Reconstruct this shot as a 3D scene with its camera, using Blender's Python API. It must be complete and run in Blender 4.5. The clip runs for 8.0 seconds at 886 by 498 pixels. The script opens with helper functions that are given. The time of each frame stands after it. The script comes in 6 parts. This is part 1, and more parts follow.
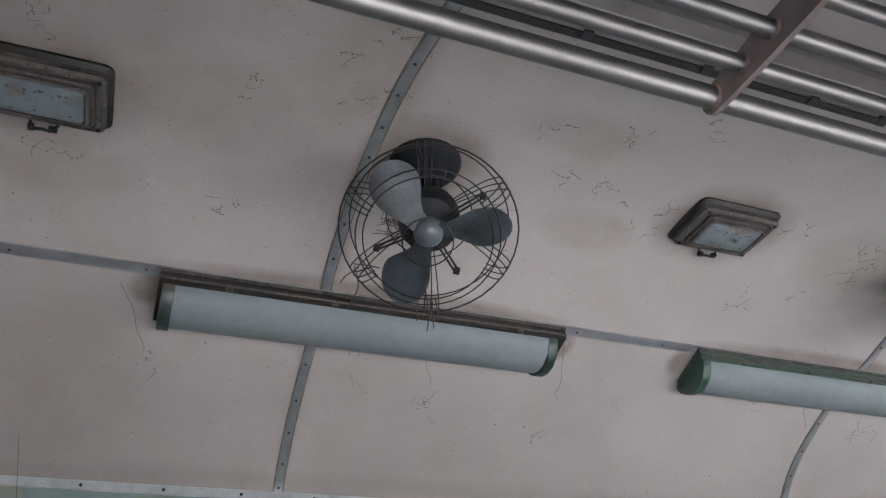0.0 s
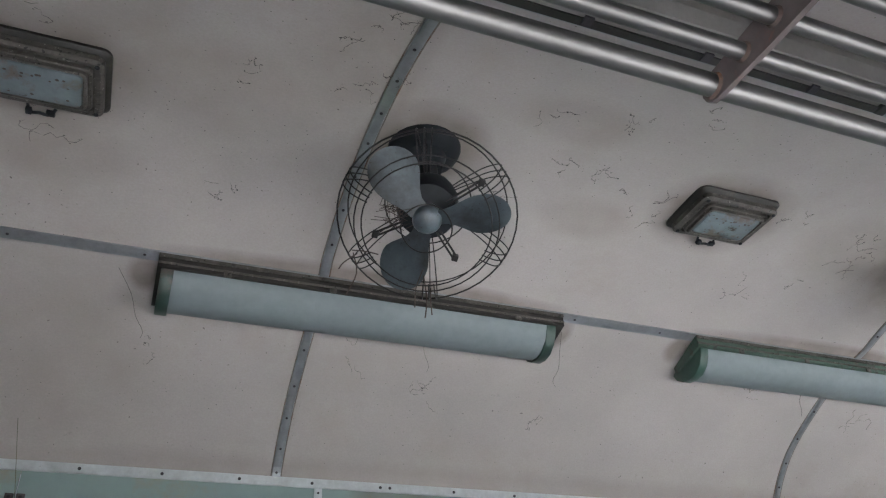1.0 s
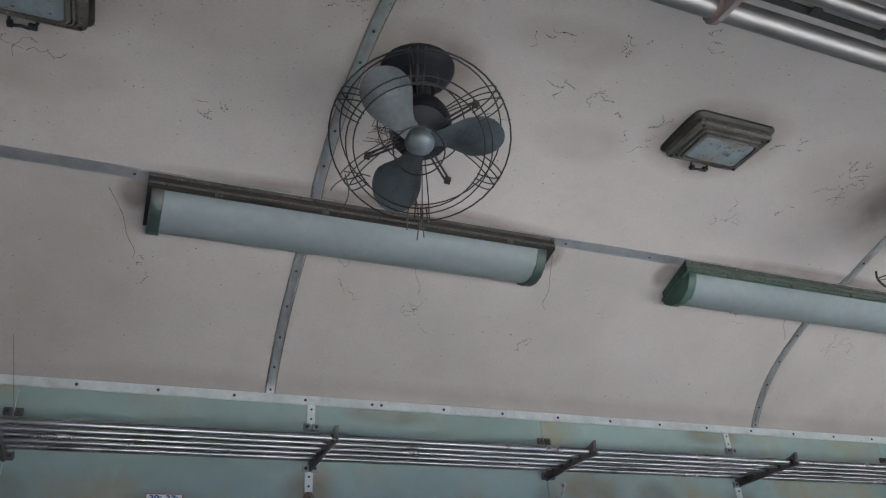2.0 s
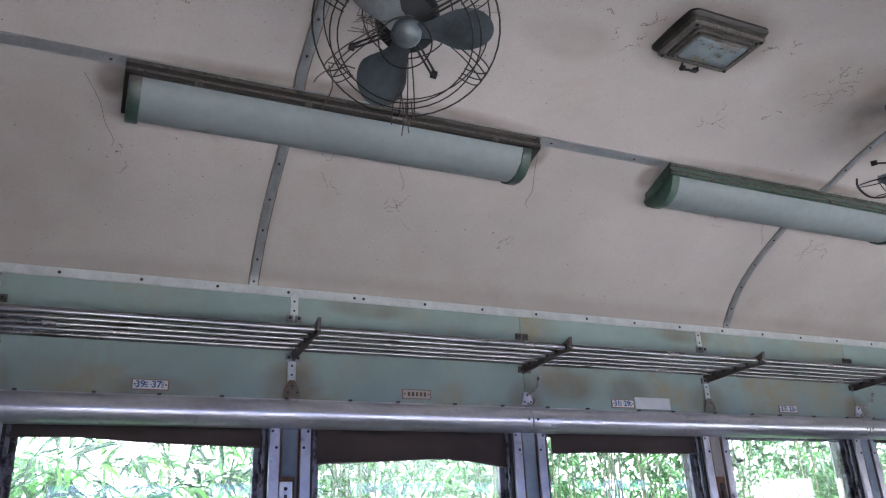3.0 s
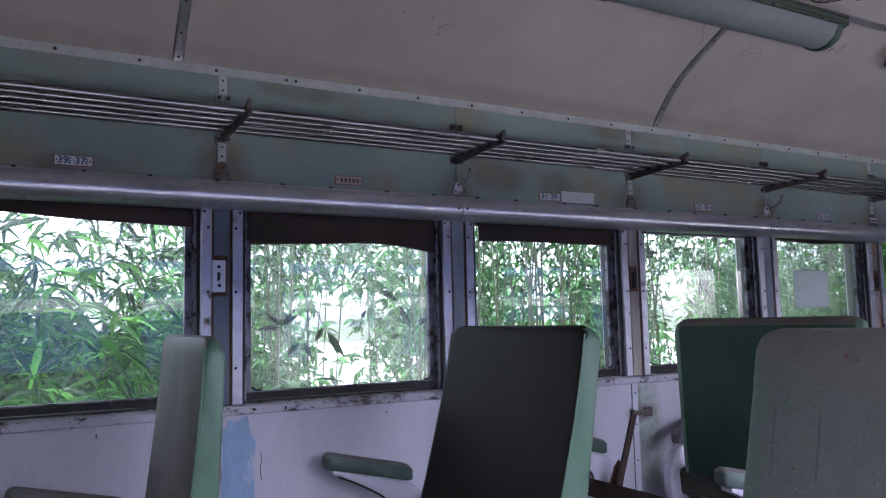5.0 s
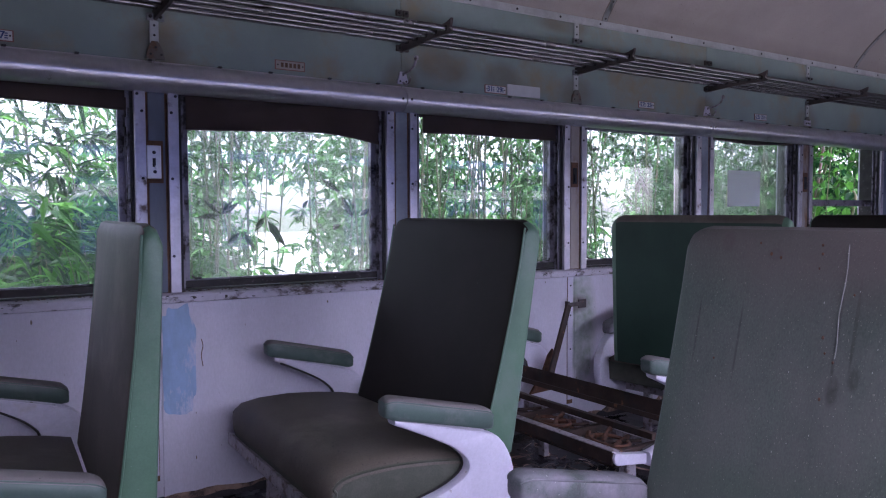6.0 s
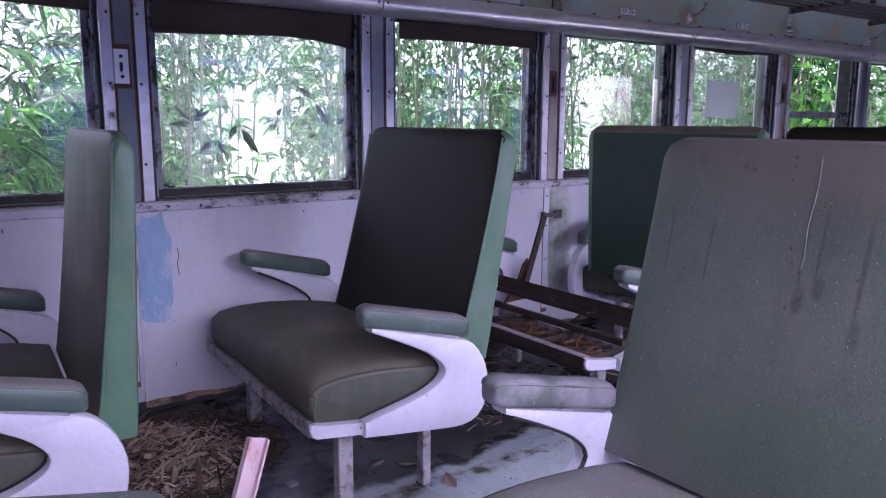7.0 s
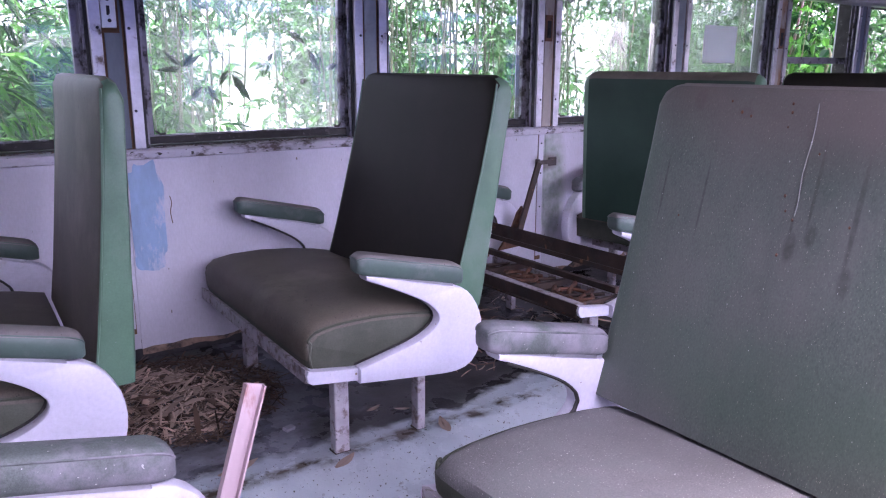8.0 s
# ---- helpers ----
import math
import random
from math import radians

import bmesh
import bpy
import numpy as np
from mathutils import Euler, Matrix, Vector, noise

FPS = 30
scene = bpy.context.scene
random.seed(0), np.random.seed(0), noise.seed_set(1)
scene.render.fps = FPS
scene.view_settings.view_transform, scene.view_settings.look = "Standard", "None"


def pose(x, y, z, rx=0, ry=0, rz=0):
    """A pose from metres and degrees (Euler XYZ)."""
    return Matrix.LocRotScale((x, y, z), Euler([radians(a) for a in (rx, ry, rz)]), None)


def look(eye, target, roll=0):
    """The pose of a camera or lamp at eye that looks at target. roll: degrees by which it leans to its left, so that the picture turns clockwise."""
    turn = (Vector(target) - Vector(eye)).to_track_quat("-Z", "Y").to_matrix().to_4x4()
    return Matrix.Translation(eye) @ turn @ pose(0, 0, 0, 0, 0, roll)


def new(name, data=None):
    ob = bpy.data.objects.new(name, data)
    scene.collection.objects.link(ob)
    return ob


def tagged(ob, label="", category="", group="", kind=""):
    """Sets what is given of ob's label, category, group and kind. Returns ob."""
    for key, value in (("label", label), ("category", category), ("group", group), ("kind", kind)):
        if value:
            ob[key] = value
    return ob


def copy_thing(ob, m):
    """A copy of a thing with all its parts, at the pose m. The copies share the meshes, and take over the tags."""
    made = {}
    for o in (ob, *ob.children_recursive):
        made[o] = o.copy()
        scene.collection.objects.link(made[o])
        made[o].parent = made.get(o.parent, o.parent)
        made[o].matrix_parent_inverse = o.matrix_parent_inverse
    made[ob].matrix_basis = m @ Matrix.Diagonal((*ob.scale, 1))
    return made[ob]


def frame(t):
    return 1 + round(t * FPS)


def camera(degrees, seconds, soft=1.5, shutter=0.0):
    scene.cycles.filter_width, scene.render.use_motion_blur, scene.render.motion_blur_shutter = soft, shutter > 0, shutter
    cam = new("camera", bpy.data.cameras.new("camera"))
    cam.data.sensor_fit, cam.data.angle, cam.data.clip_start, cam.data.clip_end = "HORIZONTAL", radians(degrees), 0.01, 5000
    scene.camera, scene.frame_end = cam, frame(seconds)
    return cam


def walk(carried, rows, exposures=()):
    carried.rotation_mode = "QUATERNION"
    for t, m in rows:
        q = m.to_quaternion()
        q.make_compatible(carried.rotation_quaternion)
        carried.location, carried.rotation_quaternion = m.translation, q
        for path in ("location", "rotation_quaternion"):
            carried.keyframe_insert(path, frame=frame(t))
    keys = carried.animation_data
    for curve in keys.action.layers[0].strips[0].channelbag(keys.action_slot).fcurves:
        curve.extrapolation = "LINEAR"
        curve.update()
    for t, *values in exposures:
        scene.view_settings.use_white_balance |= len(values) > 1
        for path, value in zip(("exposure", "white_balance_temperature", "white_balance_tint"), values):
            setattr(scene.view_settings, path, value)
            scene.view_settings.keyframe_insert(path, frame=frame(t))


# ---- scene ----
EYE = 1.007            # lens above the floor on which the seats stand
cam = camera(60.39, 8.0, soft=1.15)
PATH = [
    (0.0, pose(0, 0, EYE, 125.99, 3.51, -20.94)),
    (0.5, pose(0, 0, EYE, 125.80, 3.50, -20.97)),
    (1.0, pose(0, 0, EYE, 124.97, 3.31, -21.22)),
    (1.5, pose(0, 0, EYE, 122.50, 3.15, -21.68)),
    (1.7, pose(0, 0, EYE, 121.21, 3.23, -21.69)),
    (2.8, pose(0, 0, EYE, 112.92, 2.49, -23.40)),
    (3.0, pose(0, 0, EYE, 111.30, 2.41, -23.74)),
    (3.5, pose(0, 0, EYE, 107.18, 2.21, -24.75)),
    (4.0, pose(0, 0, EYE, 103.21, 1.86, -25.81)),
    (4.5, pose(0, 0, EYE, 99.38, 1.56, -26.97)),
    (4.7, pose(0, 0, EYE, 97.78, 1.44, -27.73)),
    (5.8, pose(0, 0, EYE, 88.83, 0.45, -32.77)),
    (6.0, pose(0, 0, EYE, 87.20, 0.17, -33.41)),
    (6.5, pose(0, 0, EYE, 83.41, -0.04, -34.44)),
    (7.0, pose(0, 0, EYE, 80.44, -0.26, -35.13)),
    (7.5, pose(0, 0, EYE, 77.72, -0.33, -35.50)),
    (8.0, pose(0, 0, EYE, 76.51, -0.29, -35.58)),
]
EXPOSURES = [(0.0, 4.85, 6150, 10), (1.0, 4.85, 6100, 6), (1.5, 4.85, 6050, 4), (3.0, 4.82, 6080, 12), (3.5, 4.74, 6030, 14), (4.0, 4.47, 5950, 16), (4.5, 3.98, 5880, 18), (6.0, 3.50, 5760, 33), (6.5, 3.62, 5720, 38), (8.0, 4.24, 5900, 38)]
walk(cam, PATH, EXPOSURES)

# ------------------------------------------------------------------ light
world = bpy.data.worlds.new("sky")
scene.world = world
world.use_nodes = True
wn, wl = world.node_tree.nodes, world.node_tree.links
sky = wn.new("ShaderNodeTexSky")
sky.sky_type, sky.sun_disc = "NISHITA", False
sky.sun_elevation, sky.sun_rotation = radians(67), radians(160)
sky.air_density, sky.dust_density = 1.0, 3.0
soft_sky = wn.new("ShaderNodeHueSaturation")       # a thin white overcast
soft_sky.inputs["Saturation"].default_value = 0.35
wl.new(sky.outputs[0], soft_sky.inputs["Color"])
wl.new(soft_sky.outputs[0], wn["Background"].inputs[0])
wn["Background"].inputs[1].default_value = 0.15
sun = new("sun", bpy.data.lights.new("sun", "SUN"))
sun.data.energy, sun.data.angle, sun.data.color = 1.0, radians(16), (1.0, 0.97, 0.93)
sun.matrix_world = look((3, -8, 20), (0, 0, 0))

# ------------------------------------------------------------------ materials


def material(name, base, rough=0.6, metal=0.0, vary=0.25, scale=6.0, grain=60.0, bump=0.15,
             stain=None, stain_at=0.58, stain_soft=0.12, stain_scale=3.0, stain_rough=None,
             second=None, second_at=0.62, second_scale=9.0, stretch=(1, 1, 1), coat=0.0, spec=0.5, depth=0.004,
             streak=None, streak_at=0.66, grit=2.6, speck=None, speck_at=0.72, speck_scale=150.0):
    """Principled paint, metal or cloth with tone variation, fine grain and one or two kinds of stain."""
    m = bpy.data.materials.new(name)
    m.use_nodes = True
    n, l = m.node_tree.nodes, m.node_tree.links
    b = n["Principled BSDF"]
    tc, info = n.new("ShaderNodeTexCoord"), n.new("ShaderNodeObjectInfo")
    shift = n.new("ShaderNodeVectorMath")
    shift.operation = "MULTIPLY_ADD"
    shift.inputs[1].default_value = stretch
    away = n.new("ShaderNodeVectorMath")
    away.operation = "SCALE"
    away.inputs[0].default_value = (31.0, 17.0, 23.0)
    l.new(info.outputs["Random"], away.inputs["Scale"])
    l.new(tc.outputs["Object"], shift.inputs[0])
    l.new(away.outputs[0], shift.inputs[2])

    def tex(s, detail, roughness=0.6):
        t = n.new("ShaderNodeTexNoise")
        t.inputs["Scale"].default_value, t.inputs["Detail"].default_value = s, detail
        t.inputs["Roughness"].default_value = roughness
        l.new(shift.outputs[0], t.inputs["Vector"])
        return t.outputs["Fac"]

    def ramp(fac, a, b_):
        r = n.new("ShaderNodeMapRange")
        r.inputs["From Min"].default_value, r.inputs["From Max"].default_value = a, b_
        l.new(fac, r.inputs["Value"])
        return r.outputs["Result"]

    def mix(fac, a, b_):
        x = n.new("ShaderNodeMix")
        x.data_type = "RGBA"
        l.new(fac, x.inputs[0])
        for socket, value in ((x.inputs[6], a), (x.inputs[7], b_)):
            if isinstance(value, tuple):
                socket.default_value = (*value, 1)
            else:
                l.new(value, socket)
        return x.outputs[2]

    lo = tuple(c * (1 - vary) for c in base)
    hi = tuple(min(1, c * (1 + vary * 0.6)) for c in base)
    col = mix(ramp(tex(scale, 6), 0.3, 0.7), lo, hi)
    fine = tex(grain, 3)
    col = mix(ramp(fine, 0.1 if grit > 2 else 0.36, grit), col, tuple(c * 0.35 for c in base))
    rgh = None
    if stain:
        mask = ramp(tex(stain_scale, 9, 0.68), stain_at, stain_at + stain_soft)
        col = mix(mask, col, stain)
        if stain_rough is not None:
            rr = n.new("ShaderNodeMapRange")
            rr.inputs["To Min"].default_value, rr.inputs["To Max"].default_value = rough, stain_rough
            l.new(mask, rr.inputs["Value"])
            rgh = rr.outputs["Result"]
    if second:
        col = mix(ramp(tex(second_scale, 8, 0.7), second_at, second_at + 0.07), col, second)
    if streak:                                        # runs of dirt down the surface
        far = n.new("ShaderNodeVectorMath")
        far.operation, far.inputs[1].default_value = "MULTIPLY", (4.0, 16.0, 1.3)
        l.new(shift.outputs[0], far.inputs[0])
        t = n.new("ShaderNodeTexNoise")
        t.inputs["Scale"].default_value, t.inputs["Detail"].default_value = 1.6, 3
        l.new(far.outputs[0], t.inputs["Vector"])
        col = mix(ramp(t.outputs["Fac"], streak_at, streak_at + 0.12), col, streak)
    if speck:                                         # small grains and droppings
        col = mix(ramp(tex(speck_scale, 1), speck_at, speck_at + 0.03), col, speck)
    l.new(col, b.inputs["Base Color"])
    b.inputs["Roughness"].default_value, b.inputs["Metallic"].default_value = rough, metal
    b.inputs["Coat Weight"].default_value = coat
    b.inputs["Specular IOR Level"].default_value = spec
    if rgh:
        l.new(rgh, b.inputs["Roughness"])
    if bump:
        bp = n.new("ShaderNodeBump")
        bp.inputs["Strength"].default_value, bp.inputs["Distance"].default_value = bump, depth
        l.new(fine, bp.inputs["Height"])
        l.new(bp.outputs[0], b.inputs["Normal"])
    return m


M_CEIL = material("ceiling_paint", (0.395, 0.358, 0.338), 0.55, vary=0.14, scale=1.6, grain=160, bump=0.08,
                  speck=(0.13, 0.11, 0.10), speck_at=0.765, speck_scale=85,
                  stain=(0.295, 0.255, 0.222), stain_at=0.55, stain_soft=0.3, stain_scale=2.6,
                  second=(0.25, 0.23, 0.21), second_at=0.66, second_scale=22)


def add_patches(m, centres, plane="xy", tone=(0.20, 0.16, 0.13), strength=1.0, scale=7):
    """Soft-edged patches of a tone blended into the paint; each centre: x, y, how far out it goes along x and y."""
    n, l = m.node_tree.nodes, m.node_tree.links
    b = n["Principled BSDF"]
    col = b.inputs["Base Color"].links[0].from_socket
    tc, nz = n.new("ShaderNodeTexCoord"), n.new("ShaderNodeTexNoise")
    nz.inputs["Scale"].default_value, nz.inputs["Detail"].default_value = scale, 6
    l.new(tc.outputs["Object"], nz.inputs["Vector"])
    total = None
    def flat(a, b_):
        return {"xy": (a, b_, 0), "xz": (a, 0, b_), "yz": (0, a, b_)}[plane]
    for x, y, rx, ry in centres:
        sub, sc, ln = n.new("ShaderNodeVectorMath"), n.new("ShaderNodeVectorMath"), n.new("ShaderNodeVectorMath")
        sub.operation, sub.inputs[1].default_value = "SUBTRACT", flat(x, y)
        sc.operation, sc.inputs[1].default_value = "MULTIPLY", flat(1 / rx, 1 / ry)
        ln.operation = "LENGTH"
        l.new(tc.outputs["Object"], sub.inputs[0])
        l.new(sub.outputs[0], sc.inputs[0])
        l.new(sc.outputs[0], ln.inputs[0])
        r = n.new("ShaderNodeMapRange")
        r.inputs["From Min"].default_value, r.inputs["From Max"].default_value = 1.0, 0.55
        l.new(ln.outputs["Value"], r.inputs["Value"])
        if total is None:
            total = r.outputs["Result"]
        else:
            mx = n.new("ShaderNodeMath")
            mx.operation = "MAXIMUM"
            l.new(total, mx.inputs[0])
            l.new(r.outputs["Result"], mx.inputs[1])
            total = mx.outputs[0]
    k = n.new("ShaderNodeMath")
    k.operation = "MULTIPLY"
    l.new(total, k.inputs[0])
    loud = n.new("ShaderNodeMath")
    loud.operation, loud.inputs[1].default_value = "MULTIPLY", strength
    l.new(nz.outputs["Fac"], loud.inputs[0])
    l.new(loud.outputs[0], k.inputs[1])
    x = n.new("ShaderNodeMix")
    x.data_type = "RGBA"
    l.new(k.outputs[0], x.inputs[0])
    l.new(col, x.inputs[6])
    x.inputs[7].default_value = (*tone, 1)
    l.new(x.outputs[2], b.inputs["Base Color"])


# Soot round the lamps; darker bands beside the lights, wider by the second fan.
add_patches(M_CEIL, [(1.622, 1.458, 0.27, 0.21), (-0.364, 1.472, 0.27, 0.21), (3.61, 1.458, 0.30, 0.24), (0.603, 1.455, 0.20, 0.20), (2.66, 1.50, 0.42, 0.36),
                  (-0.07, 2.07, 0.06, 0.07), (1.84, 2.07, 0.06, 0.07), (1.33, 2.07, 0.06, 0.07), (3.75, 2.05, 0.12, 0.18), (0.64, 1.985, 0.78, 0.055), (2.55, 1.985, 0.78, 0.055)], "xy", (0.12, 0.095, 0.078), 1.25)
# Fainter patches; darker along one strip, the cove's foot and its low-x end.
add_patches(M_CEIL, [(0.33, 1.20, 0.20, 0.26), (-0.30, 1.22, 0.30, 0.16), (-0.35, 1.72, 0.25, 0.12), (0.97, 1.22, 0.22, 0.12), (1.2, 1.6, 0.2, 0.1), (2.2, 1.5, 0.25, 0.2), (0.05, 1.40, 0.3, 0.2), (0.4555, 1.6, 0.06, 1.2),
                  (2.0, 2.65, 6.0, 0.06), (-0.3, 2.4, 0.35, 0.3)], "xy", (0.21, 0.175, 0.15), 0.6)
M_PANEL = material("sage_panel", (0.27, 0.35, 0.33), 0.5, vary=0.18, scale=2.5, grain=20, bump=0.05,
                   stain=(0.28, 0.25, 0.17), stain_at=0.50, stain_soft=0.16, stain_scale=2.8,
                   second=(0.16, 0.13, 0.1), second_at=0.72, second_scale=7)
add_patches(M_PANEL, [(0.607 + 0.9395 * k, 1.53 if k % 2 else 1.55, 0.13 if k % 2 == 0 else 0.10, 0.10) for k in range(-2, 5)]
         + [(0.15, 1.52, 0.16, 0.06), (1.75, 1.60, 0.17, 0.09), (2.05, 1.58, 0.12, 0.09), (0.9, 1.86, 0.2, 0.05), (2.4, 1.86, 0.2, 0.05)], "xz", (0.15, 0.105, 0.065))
M_WALL = material("lilac_wall_paint", (0.67, 0.63, 0.735), 0.45, vary=0.12, scale=3.2, grain=160, bump=0.06,
                  speck=(0.16, 0.12, 0.10), speck_at=0.765, speck_scale=60,
                  stain=(0.42, 0.39, 0.42), stain_at=0.56, stain_soft=0.25, stain_scale=2.6, stretch=(1, 1, 0.45),
                  second=(0.25, 0.17, 0.13), second_at=0.74, second_scale=10)
add_patches(M_WALL, [(2.53, 0.46, 0.11, 0.34), (2.50, 0.60, 0.06, 0.14), (2.56, 0.32, 0.05, 0.14)], "xz", (0.15, 0.22, 0.12), 1.1, 28)
add_patches(M_WALL, [(2.49, 0.57, 0.10, 0.05), (0.62, 0.50, 0.02, 0.05), (0.63, 0.62, 0.03, 0.03)], "xz", (0.10, 0.07, 0.05), 1.2)
M_TORN = material("torn_hardboard", (0.30, 0.20, 0.145), 0.85, vary=0.4, scale=20, stain=(0.06, 0.045, 0.04), stain_at=0.5, stain_scale=18, second=(0.55, 0.51, 0.58),
                  second_at=0.6, second_scale=12, bump=0.5)
M_BLUEPATCH = material("blue_paint_patch", (0.34, 0.48, 0.72), 0.5, vary=0.2, scale=9, stain=(0.58, 0.55, 0.66),
                       stain_at=0.525, stain_soft=0.09, stain_scale=12, second=(0.2, 0.12, 0.09), second_at=0.72, second_scale=14, stretch=(1, 1, 0.4))
M_PILLAR = material("pillar_blue_grey_paint", (0.17, 0.20, 0.26), 0.5, vary=0.2, scale=5,
                    stain=(0.24, 0.15, 0.08), stain_at=0.62, stain_scale=4, stretch=(1, 1, 0.4))
M_PILLAR_PALE = material("pillar_pale_blue_paint", (0.33, 0.37, 0.43), 0.5, vary=0.2, scale=6, stain=(0.2, 0.16, 0.15), stain_at=0.6, stain_scale=9)
M_PILLAR_RUST = material("pillar_rusty_paint", (0.52, 0.45, 0.41), 0.55, vary=0.25, scale=6,
                         stain=(0.25, 0.13, 0.06), stain_at=0.52, stain_scale=5, stretch=(1, 1, 0.4))
M_RUSTLINE = material("rust_edge", (0.17, 0.085, 0.045), 0.85, vary=0.4, scale=30)
M_ALU = material("dull_aluminium", (0.56, 0.54, 0.61), 0.38, metal=0.7, vary=0.25, scale=12, grain=80, bump=0.10, second=(0.10, 0.075, 0.065), second_at=0.66, second_scale=28,
                 stain=(0.2, 0.16, 0.15), stain_at=0.58, stain_soft=0.1, stain_scale=16, stain_rough=0.8)
M_LEDGE = material("peeling_ledge_paint", (0.56, 0.52, 0.61), 0.45, metal=0.2, vary=0.22, scale=9, grain=120, bump=0.25, stain=(0.10, 0.075, 0.07), stain_at=0.53, stain_soft=0.08,
                   stain_scale=13, stain_rough=0.8, stretch=(0.5, 1, 1), second=(0.045, 0.035, 0.032), second_at=0.60, second_scale=30, speck=(0.05, 0.04, 0.036), speck_at=0.70, speck_scale=90)
M_STRIP = material("ceiling_strip_metal", (0.30, 0.31, 0.32), 0.4, metal=0.6, vary=0.2, scale=14, grain=80,
                   stain=(0.2, 0.15, 0.11), stain_at=0.64, stain_scale=14, stain_rough=0.8)
M_RAILMETAL = material("valance_metal", (0.86, 0.84, 0.91), 0.30, metal=0.8, vary=0.15, scale=7, grain=50, bump=0.06,
                       stain=(0.25, 0.2, 0.17), stain_at=0.64, stain_soft=0.1, stain_scale=8, stain_rough=0.7)
M_RODS = material("dull_rack_rod", (0.34, 0.33, 0.35), 0.22, metal=0.95, vary=0.15, scale=3, grain=60, bump=0.05, second=(0.09, 0.08, 0.078), second_at=0.58, second_scale=3.5,
                  stain=(0.16, 0.135, 0.13), stain_at=0.60, stain_soft=0.15, stain_scale=5, stain_rough=0.5)
M_BRIGHTSTRIP = material("pale_metal_strip", (0.60, 0.62, 0.63), 0.45, metal=0.4, vary=0.2, scale=14, grain=80,
                         stain=(0.2, 0.15, 0.11), stain_at=0.64, stain_scale=14, stain_rough=0.8)
M_CHROME = material("worn_chrome", (0.150, 0.143, 0.140), 0.50, metal=1.0, vary=0.1, scale=30, grain=120, bump=0.03,
                    stain=(0.30, 0.22, 0.2), stain_at=0.67, stain_scale=25, stain_rough=0.6)
M_BRACKET = material("rack_bracket_brown", (0.10, 0.08, 0.078), 0.6, metal=0.2, vary=0.35, scale=20,
                     stain=(0.11, 0.058, 0.048), stain_at=0.60, stain_scale=30)
M_FOOT = material("rust_stained_plate", (0.17, 0.155, 0.135), 0.6, metal=0.2, vary=0.3, scale=25, stain=(0.13, 0.07, 0.04), stain_at=0.5, stain_scale=22)
M_BOLT = material("dark_bolt", (0.05, 0.045, 0.05), 0.6, metal=0.4, vary=0.4, scale=60)
M_DIFFUSER = material("aged_diffuser", (0.172, 0.198, 0.203), 0.5, spec=0.22, vary=0.08, scale=3, grain=30, bump=0.03,
                      stain=(0.20, 0.225, 0.225), stain_at=0.66, stain_soft=0.2, stain_scale=6)
# Pale tone that carries the cover's edge highlight; also used for crumbs.
M_LIP = material("lip_highlight_and_crumbs", (0.36, 0.36, 0.34), 0.45, vary=0.3, scale=20, stain=(0.12, 0.10, 0.08), stain_at=0.52, stain_scale=12)
M_HOUSING = material("sooty_light_housing", (0.022, 0.020, 0.017), 0.5, metal=0.2, vary=0.4, scale=10, grain=120, bump=0.3,
                     second=(0.15, 0.135, 0.11), second_at=0.70, second_scale=70, stain=(0.04, 0.032, 0.025), stain_at=0.55, stain_scale=9)
M_FIXTURE = material("fixture_green_metal", (0.022, 0.045, 0.035), 0.45, vary=0.35, scale=12,
                     stain=(0.06, 0.05, 0.04), stain_at=0.55, stain_scale=14, second=(0.35, 0.36, 0.34), second_at=0.73,
                     second_scale=40)
M_HOUSINGGREEN = material("grimy_green_housing", (0.040, 0.075, 0.055), 0.5, vary=0.4, scale=12, grain=120, bump=0.3, second=(0.03, 0.026, 0.022),
                          second_at=0.56, second_scale=24, stain=(0.07, 0.055, 0.042), stain_at=0.55, stain_scale=9)
M_FIXTUREGREEN = material("green_end_metal", (0.028, 0.066, 0.048), 0.45, vary=0.3, scale=12, stain=(0.05, 0.05, 0.04), stain_at=0.58, stain_scale=14,
                          second=(0.30, 0.32, 0.30), second_at=0.74, second_scale=40)
M_LAMPFRAME = material("lamp_frame_grimy", (0.090, 0.081, 0.071), 0.6, metal=0.3, vary=0.4, scale=25,
                       stain=(0.05, 0.045, 0.04), stain_at=0.5, stain_scale=12, second=(0.22, 0.21, 0.185), second_at=0.60,
                       second_scale=85, bump=0.9, speck=(0.02, 0.018, 0.016), speck_at=0.66, speck_scale=90)
M_NEARCOVER = material("dusty_cream_cover", (0.19, 0.18, 0.17), 0.5, vary=0.25, scale=4, grain=90, bump=0.1, stain=(0.12, 0.11, 0.10), stain_at=0.5,
                       stain_soft=0.2, stain_scale=5, second=(0.10, 0.085, 0.075), second_at=0.68, second_scale=14)
M_LAMPGLASS = material("lamp_glass_frosted", (0.155, 0.182, 0.195), 0.22, vary=0.25, scale=8,
                       stain=(0.12, 0.105, 0.09), stain_at=0.52, stain_scale=14, second=(0.05, 0.035, 0.028),
                       second_at=0.60, second_scale=34)
M_FAN = material("fan_grey_blue", (0.082, 0.102, 0.116), 0.42, metal=0.1, vary=0.3, scale=12, grain=120, bump=0.2,
                 stain=(0.036, 0.034, 0.034), stain_at=0.47, stain_soft=0.2, stain_scale=9, speck=(0.03, 0.026, 0.024), speck_at=0.72, speck_scale=110)
M_FANDARK = material("fan_motor_dark", (0.013, 0.015, 0.018), 0.6, spec=0.2, metal=0.0, vary=0.4, scale=18,
                     second=(0.05, 0.045, 0.04), second_at=0.66, second_scale=20)
